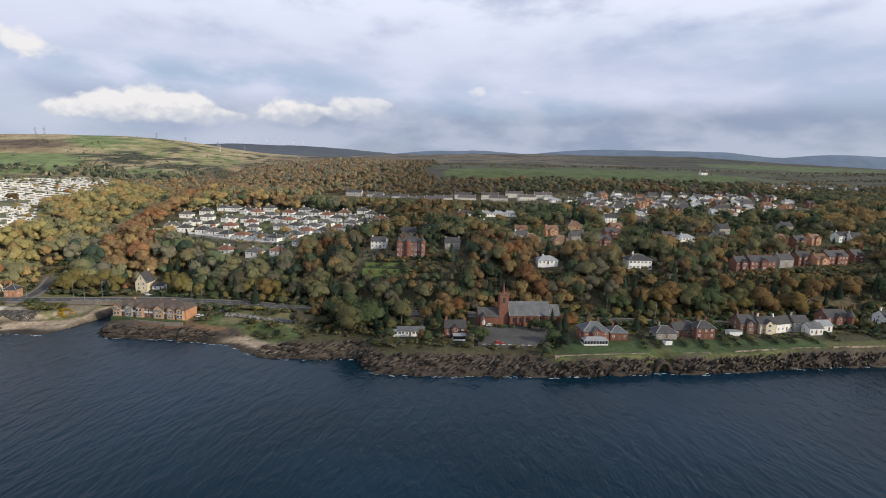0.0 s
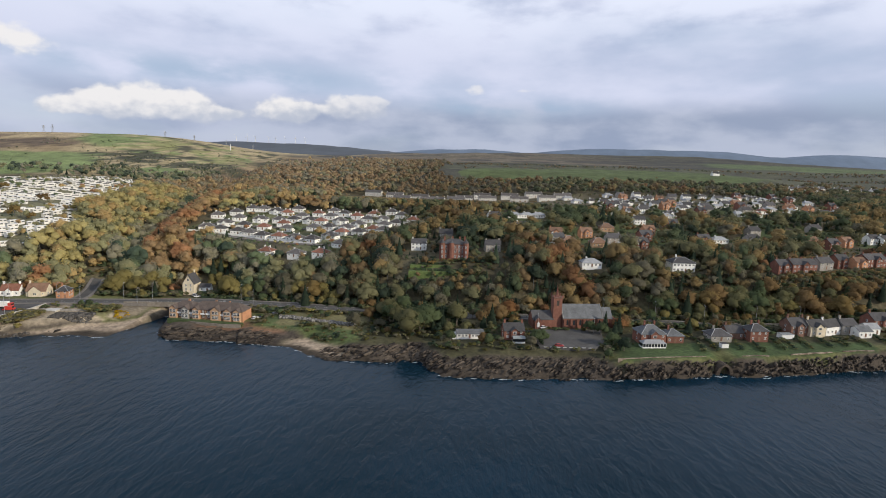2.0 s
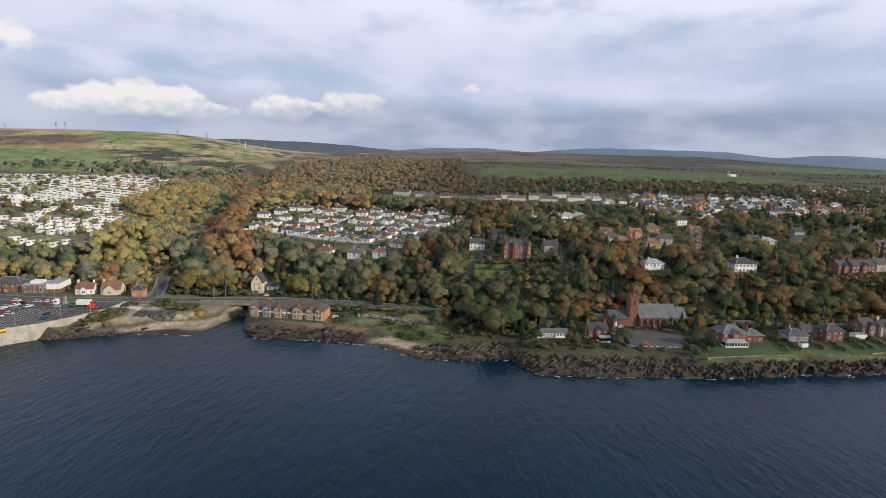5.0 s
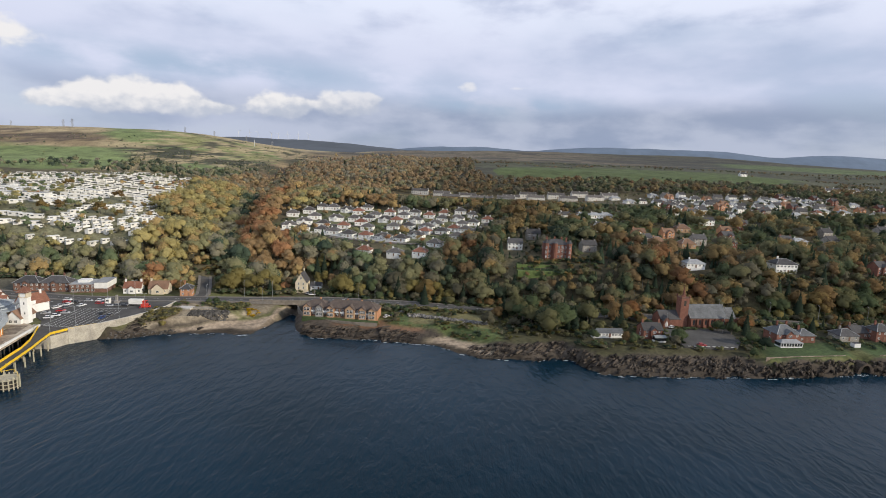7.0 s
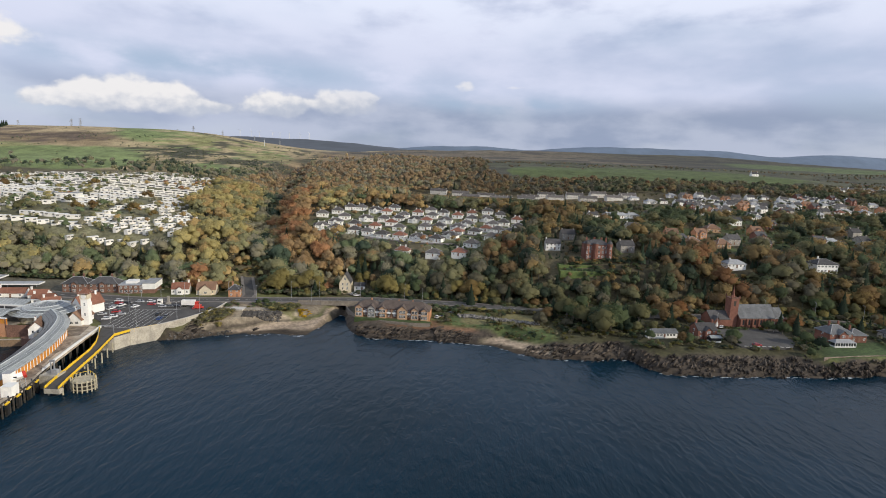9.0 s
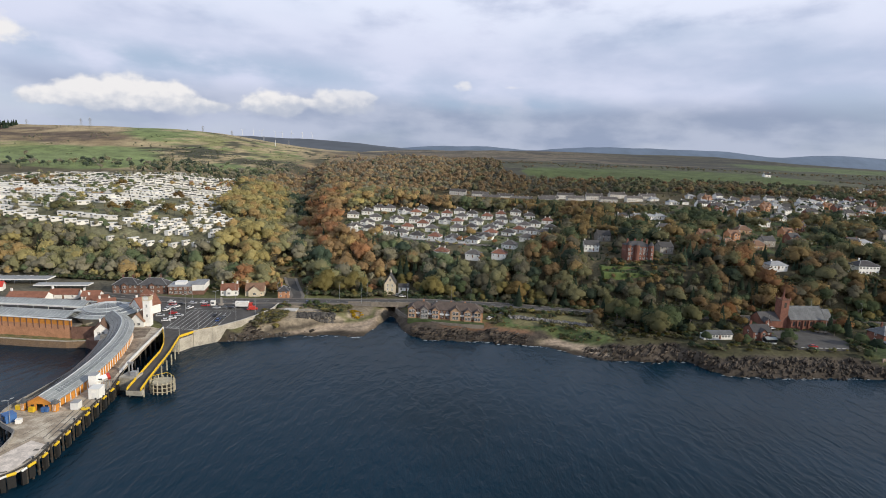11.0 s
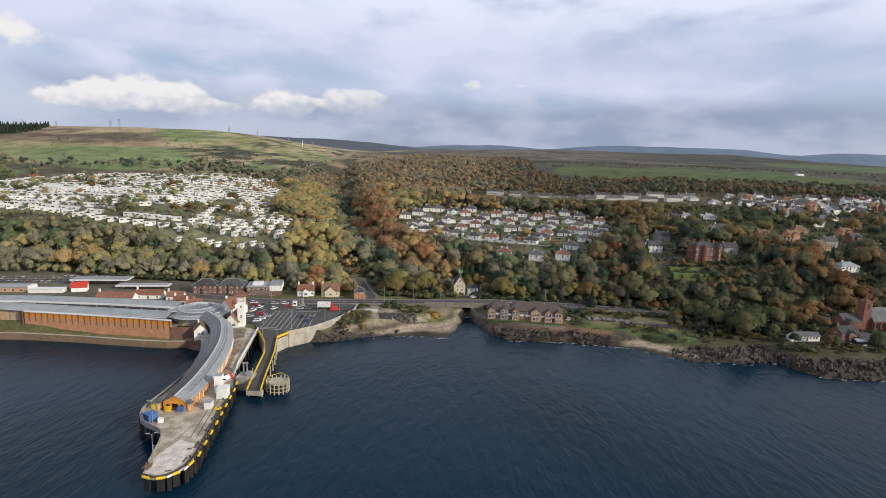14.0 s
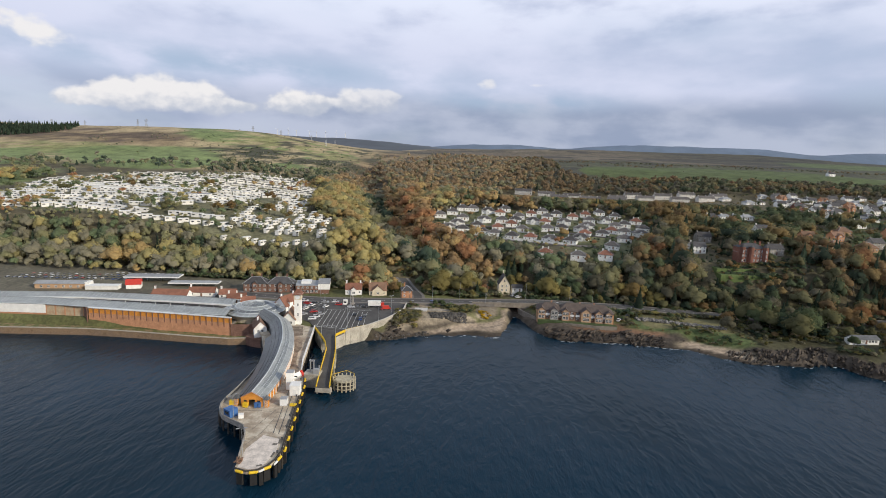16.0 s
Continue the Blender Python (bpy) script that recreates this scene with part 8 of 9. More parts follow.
def make_boat_cave():
    cave = thing("boat_cave", "dark arched opening in the shore rock below the lawns", "cave", pose(111.2, 254.6, 0.4, 0, 0, 8))
    # the cave's inner shade is put into a near-black wall colour
    wet_dark = surface("cave_shade_rock", (0.014, 0.012, 0.011), 0.9, grain=(0.5, 0.3), stain=(2.0, 0.3))
    stone = surface("cave_rock", (0.07, 0.055, 0.043), 0.95, grain=(0.5, 0.35), stain=(2.0, 0.35), bump=0.1)
    ring = [(math.cos(t), math.sin(t)) for t in np.linspace(0, math.pi, 9)]
    f = Form()
    n = len(ring)
    for y, k in ((-2.6, 1.0), (3.0, 1.0)):
        f.v += [(4.3 * c, y + 0.3 * math.sin(5 * c), -1.0 + 6.0 * s) for c, s in ring] + [(2.7 * c, y, -1.0 + 5.0 * s) for c, s in ring]
    for i in range(n - 1):
        f.f += [(i, n + i, n + i + 1, i + 1), (i, i + 1, 2 * n + i + 1, 2 * n + i), (n + i, 3 * n + i, 3 * n + i + 1, n + i + 1)]
    f.m = [0] * len(f.f)
    part("arch", f, stone, cave, "rough brown rock arch")
    part("inner_wall", Form().box(-3.4, 3.4, 1.0, 1.6, -1.5, 4.6), wet_dark, cave, "inner wall blackened for the shade inside")


make_rocks()
make_boat_cave()


# ---- trees ----
GOLD_T, RUSSET_T, OLIVE_T, GREEN_T, DARK_T, BARE_T, RED_T, YELLOW_T = (
    (0.295, 0.212, 0.085), (0.240, 0.162, 0.076), (0.185, 0.180, 0.088), (0.108, 0.140, 0.070),
    (0.055, 0.080, 0.052), (0.180, 0.168, 0.112), (0.270, 0.140, 0.062), (0.275, 0.235, 0.090))


def ball_mesh(fine):
    """A unit icosphere's corners and triangles."""
    bm = bmesh.new()
    bmesh.ops.create_icosphere(bm, subdivisions=2 if fine else 1, radius=1.0)
    v, f = np.array([p.co[:] for p in bm.verts]), np.array([[p.index for p in q.verts] for q in bm.faces])
    bm.free()
    return v, f


BALLS = {fine: ball_mesh(fine) for fine in (False, True)}


def crown_form(rng, shape, count, size, lumps=5, fine=False):
    """A crown one metre high and about one wide on the origin: lumpy inner masses under many small leaf clumps, with outward normals, and each corner's shade of the tree's own colour."""
    verts, tris, norms, shade = [], [], [], []
    at = 0
    if shape == "conifer":
        t = rng.random(count) ** 0.75
        a = rng.random(count) * 2 * np.pi
        tier = 0.72 + 0.28 * np.cos(t * 40)
        r = (1 - t) * 0.25 * tier * (0.75 + 0.35 * rng.random(count))
        c = np.stack([r * np.cos(a), r * np.sin(a), 0.08 + 0.9 * t], 1)
        out = np.stack([np.cos(a), np.sin(a), 0.25 + 0 * a], 1)
        k = size * (1.2 - 0.7 * t)
        soft = out
        n = 7
        ring = np.array([(0.19 * math.cos(2 * math.pi * i / n), 0.19 * math.sin(2 * math.pi * i / n), 0.10) for i in range(n)] + [(0, 0, 0.93)])
        verts.append(ring)
        norms.append(ring * (4, 4, 0) + (0, 0, 0.3))
        tris.append(np.array([(i, (i + 1) % n, n) for i in range(n)]))
        shade.append(np.full(n + 1, 0.85))
        at = n + 1
    else:
        tall = shape == "tall"
        spread, lift = (0.15, 0.26) if tall else (0.29, 0.20)
        turns = np.arange(lumps) * 2.4 + rng.random() * 6
        reach = spread * np.sqrt((np.arange(lumps) + 0.3) / lumps) * rng.uniform(0.8, 1.2, lumps)
        bz = 0.66 - 0.30 * (reach / spread) ** 2 * (0.8 if not tall else 0.2) + lift * rng.uniform(-0.6, 0.6, lumps)
        bc = np.stack([reach * np.cos(turns), reach * np.sin(turns), bz], 1)
        br = rng.uniform(0.19, 0.27, lumps) * (0.78 if tall else 1.0)
        top = (bc[:, 2] + br).max()
        bc[:, 2] += 0.98 - top
        ball, faces = BALLS[fine]
        for j in range(lumps):
            p = ball * (1 + 0.20 * rng.normal(size=(len(ball), 1))) * br[j] * 0.80
            verts.append(p * (1, 1, 0.9) + bc[j])
            norms.append(ball * 0.8 + (p + bc[j] - (0, 0, 0.5)) + (0, 0, 0.32))
            tris.append(faces + at)
            shade.append(np.full(len(ball), 0.90) * rng.uniform(0.92, 1.08))
            at += len(ball)
        pick = rng.integers(0, lumps, count)
        out = rng.normal(size=(count, 3)) + np.array((0, 0, 0.30))
        out /= np.linalg.norm(out, axis=1)[:, None]
        c = bc[pick] + out * (br[pick] * rng.uniform(0.78, 1.26, count))[:, None] * (1, 1, 0.95)
        c[:, 2] = np.maximum(c[:, 2], 0.16)
        k = np.full(count, size)
        whole = c - (0, 0, 0.45)
        whole /= np.linalg.norm(whole, axis=1)[:, None] + 1e-6
        soft = out * 0.6 + whole * 0.5 + (0, 0, 0.32)
    nrm = out + rng.normal(0, 0.35, (count, 3))
    nrm /= np.linalg.norm(nrm, axis=1)[:, None]
    side = np.cross(nrm, rng.normal(0, 0.6, (count, 3)) + (0, 0, 1))
    side /= np.linalg.norm(side, axis=1)[:, None]
    up = np.cross(nrm, side)
    k = (k * rng.uniform(0.6, 1.3, count))[:, None]
    pts = np.stack([c - side * k - up * k * 0.6, c + side * k - up * k * 0.5, c + up * k * 1.15 + nrm * k * 0.3], 1).reshape(-1, 3)
    soft = soft / np.linalg.norm(soft, axis=1)[:, None] + 0.12 * nrm
    verts.append(pts)
    norms.append(np.repeat(soft, 3, axis=0))
    tris.append(np.arange(len(pts)).reshape(-1, 3) + at)
    shade.append(np.repeat(rng.uniform(0.88, 1.14, count), 3))
    norms = np.concatenate(norms)
    return np.concatenate(verts), norms / (np.linalg.norm(norms, axis=1)[:, None] + 1e-9), np.concatenate(tris), np.concatenate(shade)


def soften(me, normals):
    me.polygons.foreach_set("use_smooth", np.ones(len(me.polygons), bool))
    me.normals_split_custom_set_from_vertices(normals.astype(np.float32))


def trunk_form(rng, shape, limbs=6):
    """A tapered trunk with limbs, for a tree one metre high."""
    f = Form()
    if shape == "conifer":
        f.rod((0, 0, -0.03), (0, 0, 0.95), 0.022, 0.003, 6)
        return f
    f.rod((0, 0, -0.05), (0.01, 0, 0.34), 0.03, 0.021, 6)
    f.rod((0.01, 0, 0.34), (-0.01, 0.01, 0.82), 0.021, 0.005, 5)
    for i in range(limbs):
        a, z = 2.4 * i + rng.random(), 0.26 + 0.05 * i
        r = 0.2 + 0.1 * rng.random()
        f.rod((0, 0, z), (r * math.cos(a), r * math.sin(a), z + 0.2 + 0.12 * rng.random()), 0.012, 0.003, 4)
    return f


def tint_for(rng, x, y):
    """A tree's leaf colour: gold and russet along the glen and to the north, greens and browns to the south, with sun
    and cloud shade put into the tint.
    """
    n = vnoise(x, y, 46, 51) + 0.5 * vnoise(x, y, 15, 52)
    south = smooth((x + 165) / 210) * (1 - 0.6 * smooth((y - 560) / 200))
    if y > 620 and -440 < x < 60:
        pool = [RUSSET_T, GOLD_T, BARE_T, RUSSET_T, OLIVE_T, RUSSET_T]
    elif x < -420 and y > 640:
        pool = [OLIVE_T, BARE_T, DARK_T, GREEN_T]
    elif y > 470 and -420 < x < 20 and (x < -150 or n > 0.0):
        pool = [GOLD_T, OLIVE_T, YELLOW_T, RUSSET_T, OLIVE_T, GOLD_T, BARE_T] if x < -225 and y < 610 else [GOLD_T, RUSSET_T, OLIVE_T, BARE_T, GOLD_T, RUSSET_T] if n > -0.25 else [OLIVE_T, GREEN_T, GOLD_T, RUSSET_T]
    elif x < -300 and y < 380:
        pool = [OLIVE_T, BARE_T, OLIVE_T, YELLOW_T, BARE_T, GREEN_T] if n < 0.45 else [GOLD_T, YELLOW_T, OLIVE_T]
    elif x > 40 and y < 410:
        pool = [RUSSET_T, GOLD_T, OLIVE_T, RED_T, RUSSET_T, GOLD_T] if n > -0.15 else [OLIVE_T, BARE_T, GREEN_T, OLIVE_T, RUSSET_T, GOLD_T]
    elif -215 < x < 60 and y < 405 and n > -0.45:
        pool = [RUSSET_T, GOLD_T, OLIVE_T, RED_T, BARE_T, GREEN_T, RUSSET_T, DARK_T] if n > 0.15 else [OLIVE_T, BARE_T, GREEN_T, DARK_T, RUSSET_T, OLIVE_T]
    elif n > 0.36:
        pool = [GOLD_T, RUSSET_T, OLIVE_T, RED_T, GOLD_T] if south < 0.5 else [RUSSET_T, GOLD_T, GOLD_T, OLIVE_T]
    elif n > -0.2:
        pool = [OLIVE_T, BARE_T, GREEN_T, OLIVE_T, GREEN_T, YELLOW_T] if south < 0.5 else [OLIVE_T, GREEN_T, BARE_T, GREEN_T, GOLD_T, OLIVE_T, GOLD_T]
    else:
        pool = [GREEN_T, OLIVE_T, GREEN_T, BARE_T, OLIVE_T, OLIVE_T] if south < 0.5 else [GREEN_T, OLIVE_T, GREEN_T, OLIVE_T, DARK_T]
    beside = x - float(np.interp(y, GLEN_Y, GLEN_X))
    if 360 < y < 620 and 12 < beside < 52:
        pool = [RED_T, RUSSET_T, GOLD_T, RUSSET_T]
    elif 345 < y < 660 and -80 < beside < -12:
        pool = [GOLD_T, YELLOW_T, OLIVE_T, YELLOW_T, GOLD_T, OLIVE_T]
    elif 360 < y < 700 and abs(beside) < 13:
        # the glen bottom's shade is put into a darker choice of leaf colours
        pool = [BARE_T, DARK_T, OLIVE_T]
    tint = np.array(pool[int(rng.random() * len(pool))])
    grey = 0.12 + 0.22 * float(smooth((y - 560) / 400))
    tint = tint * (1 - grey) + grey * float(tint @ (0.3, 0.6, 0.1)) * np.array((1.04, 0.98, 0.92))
    # sun to the north and cloud shade to the south, put into the tint
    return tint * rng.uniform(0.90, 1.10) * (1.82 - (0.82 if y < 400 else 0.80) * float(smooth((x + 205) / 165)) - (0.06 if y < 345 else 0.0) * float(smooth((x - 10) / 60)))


def wood_density(x, y):
    """How thickly trees stand, 0 to 1."""
    d = y - coast(x)
    y0 = np.interp(x, [-700, -350, -310, -240, -212, -190, -150, -120, -100, -75, -62, -50, -40, 20, 60, 130, 220, 420], [321, 320, 321, 322, 320, 350, 322, 321, 319, 312, 300, 282, 277, 300, 308, 296, 306, 318])
    w = np.where(y > y0, 1.0, 0.0)
    w = np.where((x > -46) & (x < -20) & (d > 20), 0.85, w)
    w = np.where((x > -20) & (x < 66) & (d > 19) & (y < 308), 0.45, w)
    w = np.where(inside(PARK, x, y), 0.10 + 0.15 * (y < 440) + 0.6 * (vnoise(x, y, 30, 61) > 0.45), w)
    w = np.where(inside(ROWS, x, y), 0.20, w)
    w = np.where(inside(TOWN, x, y), 0.30, w)
    upper = (y > 395) & (y < 600) & (x > 0)
    w = np.where(upper, 0.55 + 0.3 * vnoise(x, y, 45, 62), w)
    glen = np.abs(x - np.interp(y, GLEN_Y, GLEN_X))
    w = np.where((y > 600) & (x < -95 + 70 * vnoise(x, y, 55, 67) + 25 * vnoise(x, y, 17, 68)), np.where(glen < 95, 1.0, np.where(x > -330, 0.9, 0.25)), w)
    w = np.where((y > 775) & (x > -70), np.where(y < 890, 0.9, np.where(vnoise(x * 0.4, y, 34, 63) > 0.42, 1.0, 0.0)), w)
    w = np.where((y > 600) & (y < 870) & (x > -150) & (w < 0.85) & ~inside(TOWN, x, y), 0.7 * (vnoise(x, y, 45, 66) > -0.25), w)
    w = np.where((y > 1000) & (x < -330), np.where(vnoise(x, y, 40, 64) > 0.5, 0.5, 0.03), w)
    w = np.where((y > 860) & field_mask(x, y), np.where((x > -660) & (x < -300), 0.03, 0.006), w)
    w = np.where((y > 745) & (y < 885) & (x < -330) & ~field_mask(x, y) & ~inside(PARK, x, y), 0.7, w)
    w = np.where(inside(PLANTATION, x, y), 1.0, np.where((x < -1170) & (y > 1050), 0.0, w))
    w = np.where((x < -640) & (y < 860) & (y > 400), np.where(vnoise(x, y, 60, 65) > 0.1, 0.5, 0.05), w)
    w = np.where((np.abs(y - 1180 - 0.03 * x) < 16) & (x > -60), 0.9, w)
    return w


def plant_spots():
    rng = np.random.default_rng(7)
    spots = []
    views = [(cx, cy, ground_z(cx, cy)) for cx, cy, r in KEEP_CLEAR if cy > 352 and 8.5 < r < 13 and cx > -60]
    views += [(cx, cy - 9, ground_z(cx, cy - 9) - 1.0) for cx, cy, _ in ROW_FRONT]
    for y_lo, y_hi, x_lo, x_hi, gap in ((262, 385, -700, 440, 6.0), (385, 470, -700, 440, 6.4), (470, 700, -800, 560, 7.6), (700, 1000, -950, 900, 9.5), (1000, 1250, -1100, 1000, 11.0), (1050, 1290, -1700, -1170, 10.0)):
        gx, gy = np.meshgrid(np.arange(x_lo, x_hi, gap), np.arange(y_lo, y_hi, gap))
        gx = gx + rng.uniform(-0.45, 0.45, gx.shape) * gap
        gy = gy + rng.uniform(-0.45, 0.45, gy.shape) * gap
        keep = rng.random(gx.shape) < wood_density(gx, gy)
        gx, gy = gx[keep], gy[keep]
        clear = np.ones(len(gx), bool)
        for cx, cy, r in KEEP_CLEAR:
            clear &= (gx - cx) ** 2 + (gy - cy) ** 2 > r * r
        gx, gy = gx[clear], gy[clear]
        for x, y in zip(gx, gy):
            shape = "conifer" if rng.random() < (0.03 if y > 620 else 0.20 if x > -80 else 0.13 if x > -215 else 0.07) else ("tall" if rng.random() < 0.35 else "round")
            high = (8.0 + 8.5 * rng.random() ** 1.3) if y < 640 else rng.uniform(8.0, 12.5)
            if bool(inside(PARK, x, y)) or bool(inside(ROWS, x, y)) or bool(inside(TOWN, x, y)):
                high *= 0.55
            if y > 880 and x > -60:
                high *= 0.42
            if -1270 < x < -420 and y > 900:
                high *= 0.35
            near_house = min((math.hypot(x - cx, y - cy) - r for cx, cy, r in KEEP_CLEAR if abs(x - cx) < 30 and -30 < y - cy < 30), default=99)
            if near_house < 7:
                high = min(high, 6.5)
            if -62 < x < 12 and 318 < y < 356:
                high = min(high, 0.36 * (354 - y) + 3.0)
            if -190 < x < 130 and 560 < y < 765:
                high = min(high, max(2.5, 92.0 - 0.0585 * (y - 5) - ground_z(x, y)))
            if x < -435 and 330 < y < 395:
                high = min(high, max(4.0, 43.0 - 0.15 * (y - 340) - ground_z(x, y)))
            for cx, cy, floor_z in views:
                if abs(x - cx) < 11 and 0 < cy - y < 34:
                    high = min(high, max(3.0, floor_z + 2.6 - ground_z(x, y) - 0.12 * (cy - y)))
            if bool(inside(PLANTATION, x, y)):
                shape, high = "conifer", rng.uniform(11, 15)
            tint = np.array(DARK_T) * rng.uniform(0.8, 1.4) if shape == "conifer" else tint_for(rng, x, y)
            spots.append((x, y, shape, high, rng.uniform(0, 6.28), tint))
    # dark conifers by the hut and the church
    for x, y, high in ((-24, 284, 13), (-29, 291, 15), (-18, 290, 12), (-35, 298, 14), (-2, 283, 11), (3, 291, 13), (-40, 288, 11), (67, 280, 10), (71, 287, 12), (65, 292, 11), (110, 292, 10), (-62, 300, 13), (-110, 318, 15), (-128, 330, 16), (-86, 326, 14)):
        spots.append((x, y, "conifer", high, rng.uniform(0, 6.28), np.array(DARK_T)))
    for x, y, high, tint in ((55, 286, 7, OLIVE_T), (60, 281, 8, GREEN_T), (24, 263, 8, OLIVE_T), (28, 268, 7, OLIVE_T), (21, 258, 6, BARE_T), (62, 264, 8, GREEN_T), (57, 252, 5, OLIVE_T), (66, 259, 7, DARK_T), (73, 291, 8, RUSSET_T), (76, 296, 9, GOLD_T), (-66, 296, 8, GOLD_T), (-72, 283, 9, BARE_T), (-58, 281, 6, BARE_T), (-52, 272, 4, GOLD_T), (-430, 416, 11, GOLD_T), (-424, 426, 10, RUSSET_T), (-392, 430, 11, GOLD_T), (-398, 438, 9, OLIVE_T), (-415, 490, 11, RUSSET_T), (-372, 424, 8, GOLD_T), (-470, 406, 10, OLIVE_T), (-562, 498, 11, RUSSET_T), (-505, 545, 10, GOLD_T), (-452, 437, 9, OLIVE_T), (-610, 470, 11, OLIVE_T), (-554, 506, 10, OLIVE_T), (-283.4, 315, 8, RED_T), (-298, 318, 7, OLIVE_T), (-265, 318, 7, GOLD_T), (-236, 297, 4, OLIVE_T), (-232, 298, 4, OLIVE_T), (8, 300, 11, GOLD_T), (14, 305, 12, RUSSET_T), (2, 302, 12, GOLD_T)):
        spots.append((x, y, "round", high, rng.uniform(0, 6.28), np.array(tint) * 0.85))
    return spots


HUES = (GOLD_T, RUSSET_T, OLIVE_T, GREEN_T, DARK_T, BARE_T, RED_T, YELLOW_T)


class Grove:
    """Many plants joined into one mesh."""

    def __init__(self):
        self.v, self.n, self.t, self.c, self.count = [], [], [], [], 0

    def plant(self, form, x, y, z, wide, high, spin, tint):
        pts, nr, tris, shade = form
        c, s = math.cos(spin), math.sin(spin)
        self.v.append(np.stack([x + wide * (c * pts[:, 0] - s * pts[:, 1]), y + wide * (s * pts[:, 0] + c * pts[:, 1]), z + high * pts[:, 2]], 1))
        self.n.append(np.stack([c * nr[:, 0] - s * nr[:, 1], s * nr[:, 0] + c * nr[:, 1], nr[:, 2]], 1))
        self.c.append(np.asarray(tint)[None] * shade[:, None])
        self.t.append(tris + self.count)
        self.count += len(pts)

    def stem(self, x, y, z, high, r):
        ring = np.array([(x + dx * r * k, y + dy * r * k, z + dz) for dz, k in ((-0.4, 1.0), (high, 0.3)) for dx, dy in ((1, 0), (-0.5, 0.87), (-0.5, -0.87))])
        self.v.append(ring)
        self.n.append(np.tile(np.array(((1, 0, 0), (-0.5, 0.87, 0), (-0.5, -0.87, 0))), (2, 1)))
        self.c.append(np.full((6, 3), 0.13))
        self.t.append(np.array([(0, 1, 4), (0, 4, 3), (1, 2, 5), (1, 5, 4), (2, 0, 3), (2, 3, 5)]) + self.count)
        self.count += 6

    def mesh(self, name):
        me = bpy.data.meshes.new(name)
        fill_mesh(me, np.concatenate(self.v), np.concatenate(self.t))
        me.materials.append(LEAF)
        color_layer(me, "tint", np.concatenate(self.c))
        soften(me, np.concatenate(self.n))
        return me


def make_trees():
    rng = np.random.default_rng(11)
    spots = plant_spots()
    spots.sort(key=lambda s: (s[1] - coast(s[0]) if -420 < s[0] < 260 else 999))
    singles, rest = spots[:300], spots[300:]
    crowns, trunks = {}, {}
    for shape in ("round", "tall", "conifer"):
        for i in range(3):
            crowns[shape, i] = crown_form(rng, shape, 620 if shape != "conifer" else 560, 0.030, 7, True)
            trunks[shape, i] = trunk_form(rng, shape).mesh("trunk", BARK)
    made = {}
    names = {"round": ("broadleaf_tree", "broad-crowned tree with autumn leaves above the shore"), "tall": ("slender_tree", "slender autumn tree with a tall narrow crown"),
             "conifer": ("conifer", "dark green conifer with drooping branches")}
    for k, (x, y, shape, high, spin, tint) in enumerate(singles):
        i = k % 3
        hue = min(range(8), key=lambda n: float(np.abs(np.array(HUES[n]) - tint).sum()))
        key = (shape, i, hue)
        if key not in made:
            grove = Grove()
            grove.plant(crowns[shape, i], 0, 0, 0, 1, 1, 0, HUES[hue])
            made[key] = grove.mesh("crown")
        name, label = names[shape]
        tree = thing(name, label, "tree", group="trees along the shore")
        part("trunk", trunks[shape, i], None, tree)
        part("crown", made[key], None, tree)
        wide = rng.uniform(0.95, 1.2)
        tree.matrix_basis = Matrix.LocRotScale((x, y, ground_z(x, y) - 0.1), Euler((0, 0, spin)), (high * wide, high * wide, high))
    groups = {"scarp_woods": [], "upper_woods": [], "far_woods": []}
    for s in rest:
        groups["scarp_woods" if s[1] < 392 else "upper_woods" if s[1] < 640 else "far_woods"].append(s)
    detail = {"scarp_woods": (320, 0.031, 7), "upper_woods": (130, 0.050, 4), "far_woods": (46, 0.085, 3)}
    for name, some in groups.items():
        count, size, lumps = detail[name]
        stock = {sh: [crown_form(rng, sh, count, size, lumps) for _ in range(7)] for sh in ("round", "tall", "conifer")}
        grove = Grove()
        for x, y, shape, high, spin, tint in some:
            z = ground_z(x, y)
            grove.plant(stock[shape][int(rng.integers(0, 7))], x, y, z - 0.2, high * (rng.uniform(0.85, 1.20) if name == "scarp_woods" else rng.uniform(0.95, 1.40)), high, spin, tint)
            grove.stem(x, y, z, high * 0.7, high * 0.018)
        tagged(new(name, grove.mesh(name)), "dense mixed autumn woodland in gold, russet and green", "woods", kind="stuff")


make_trees()


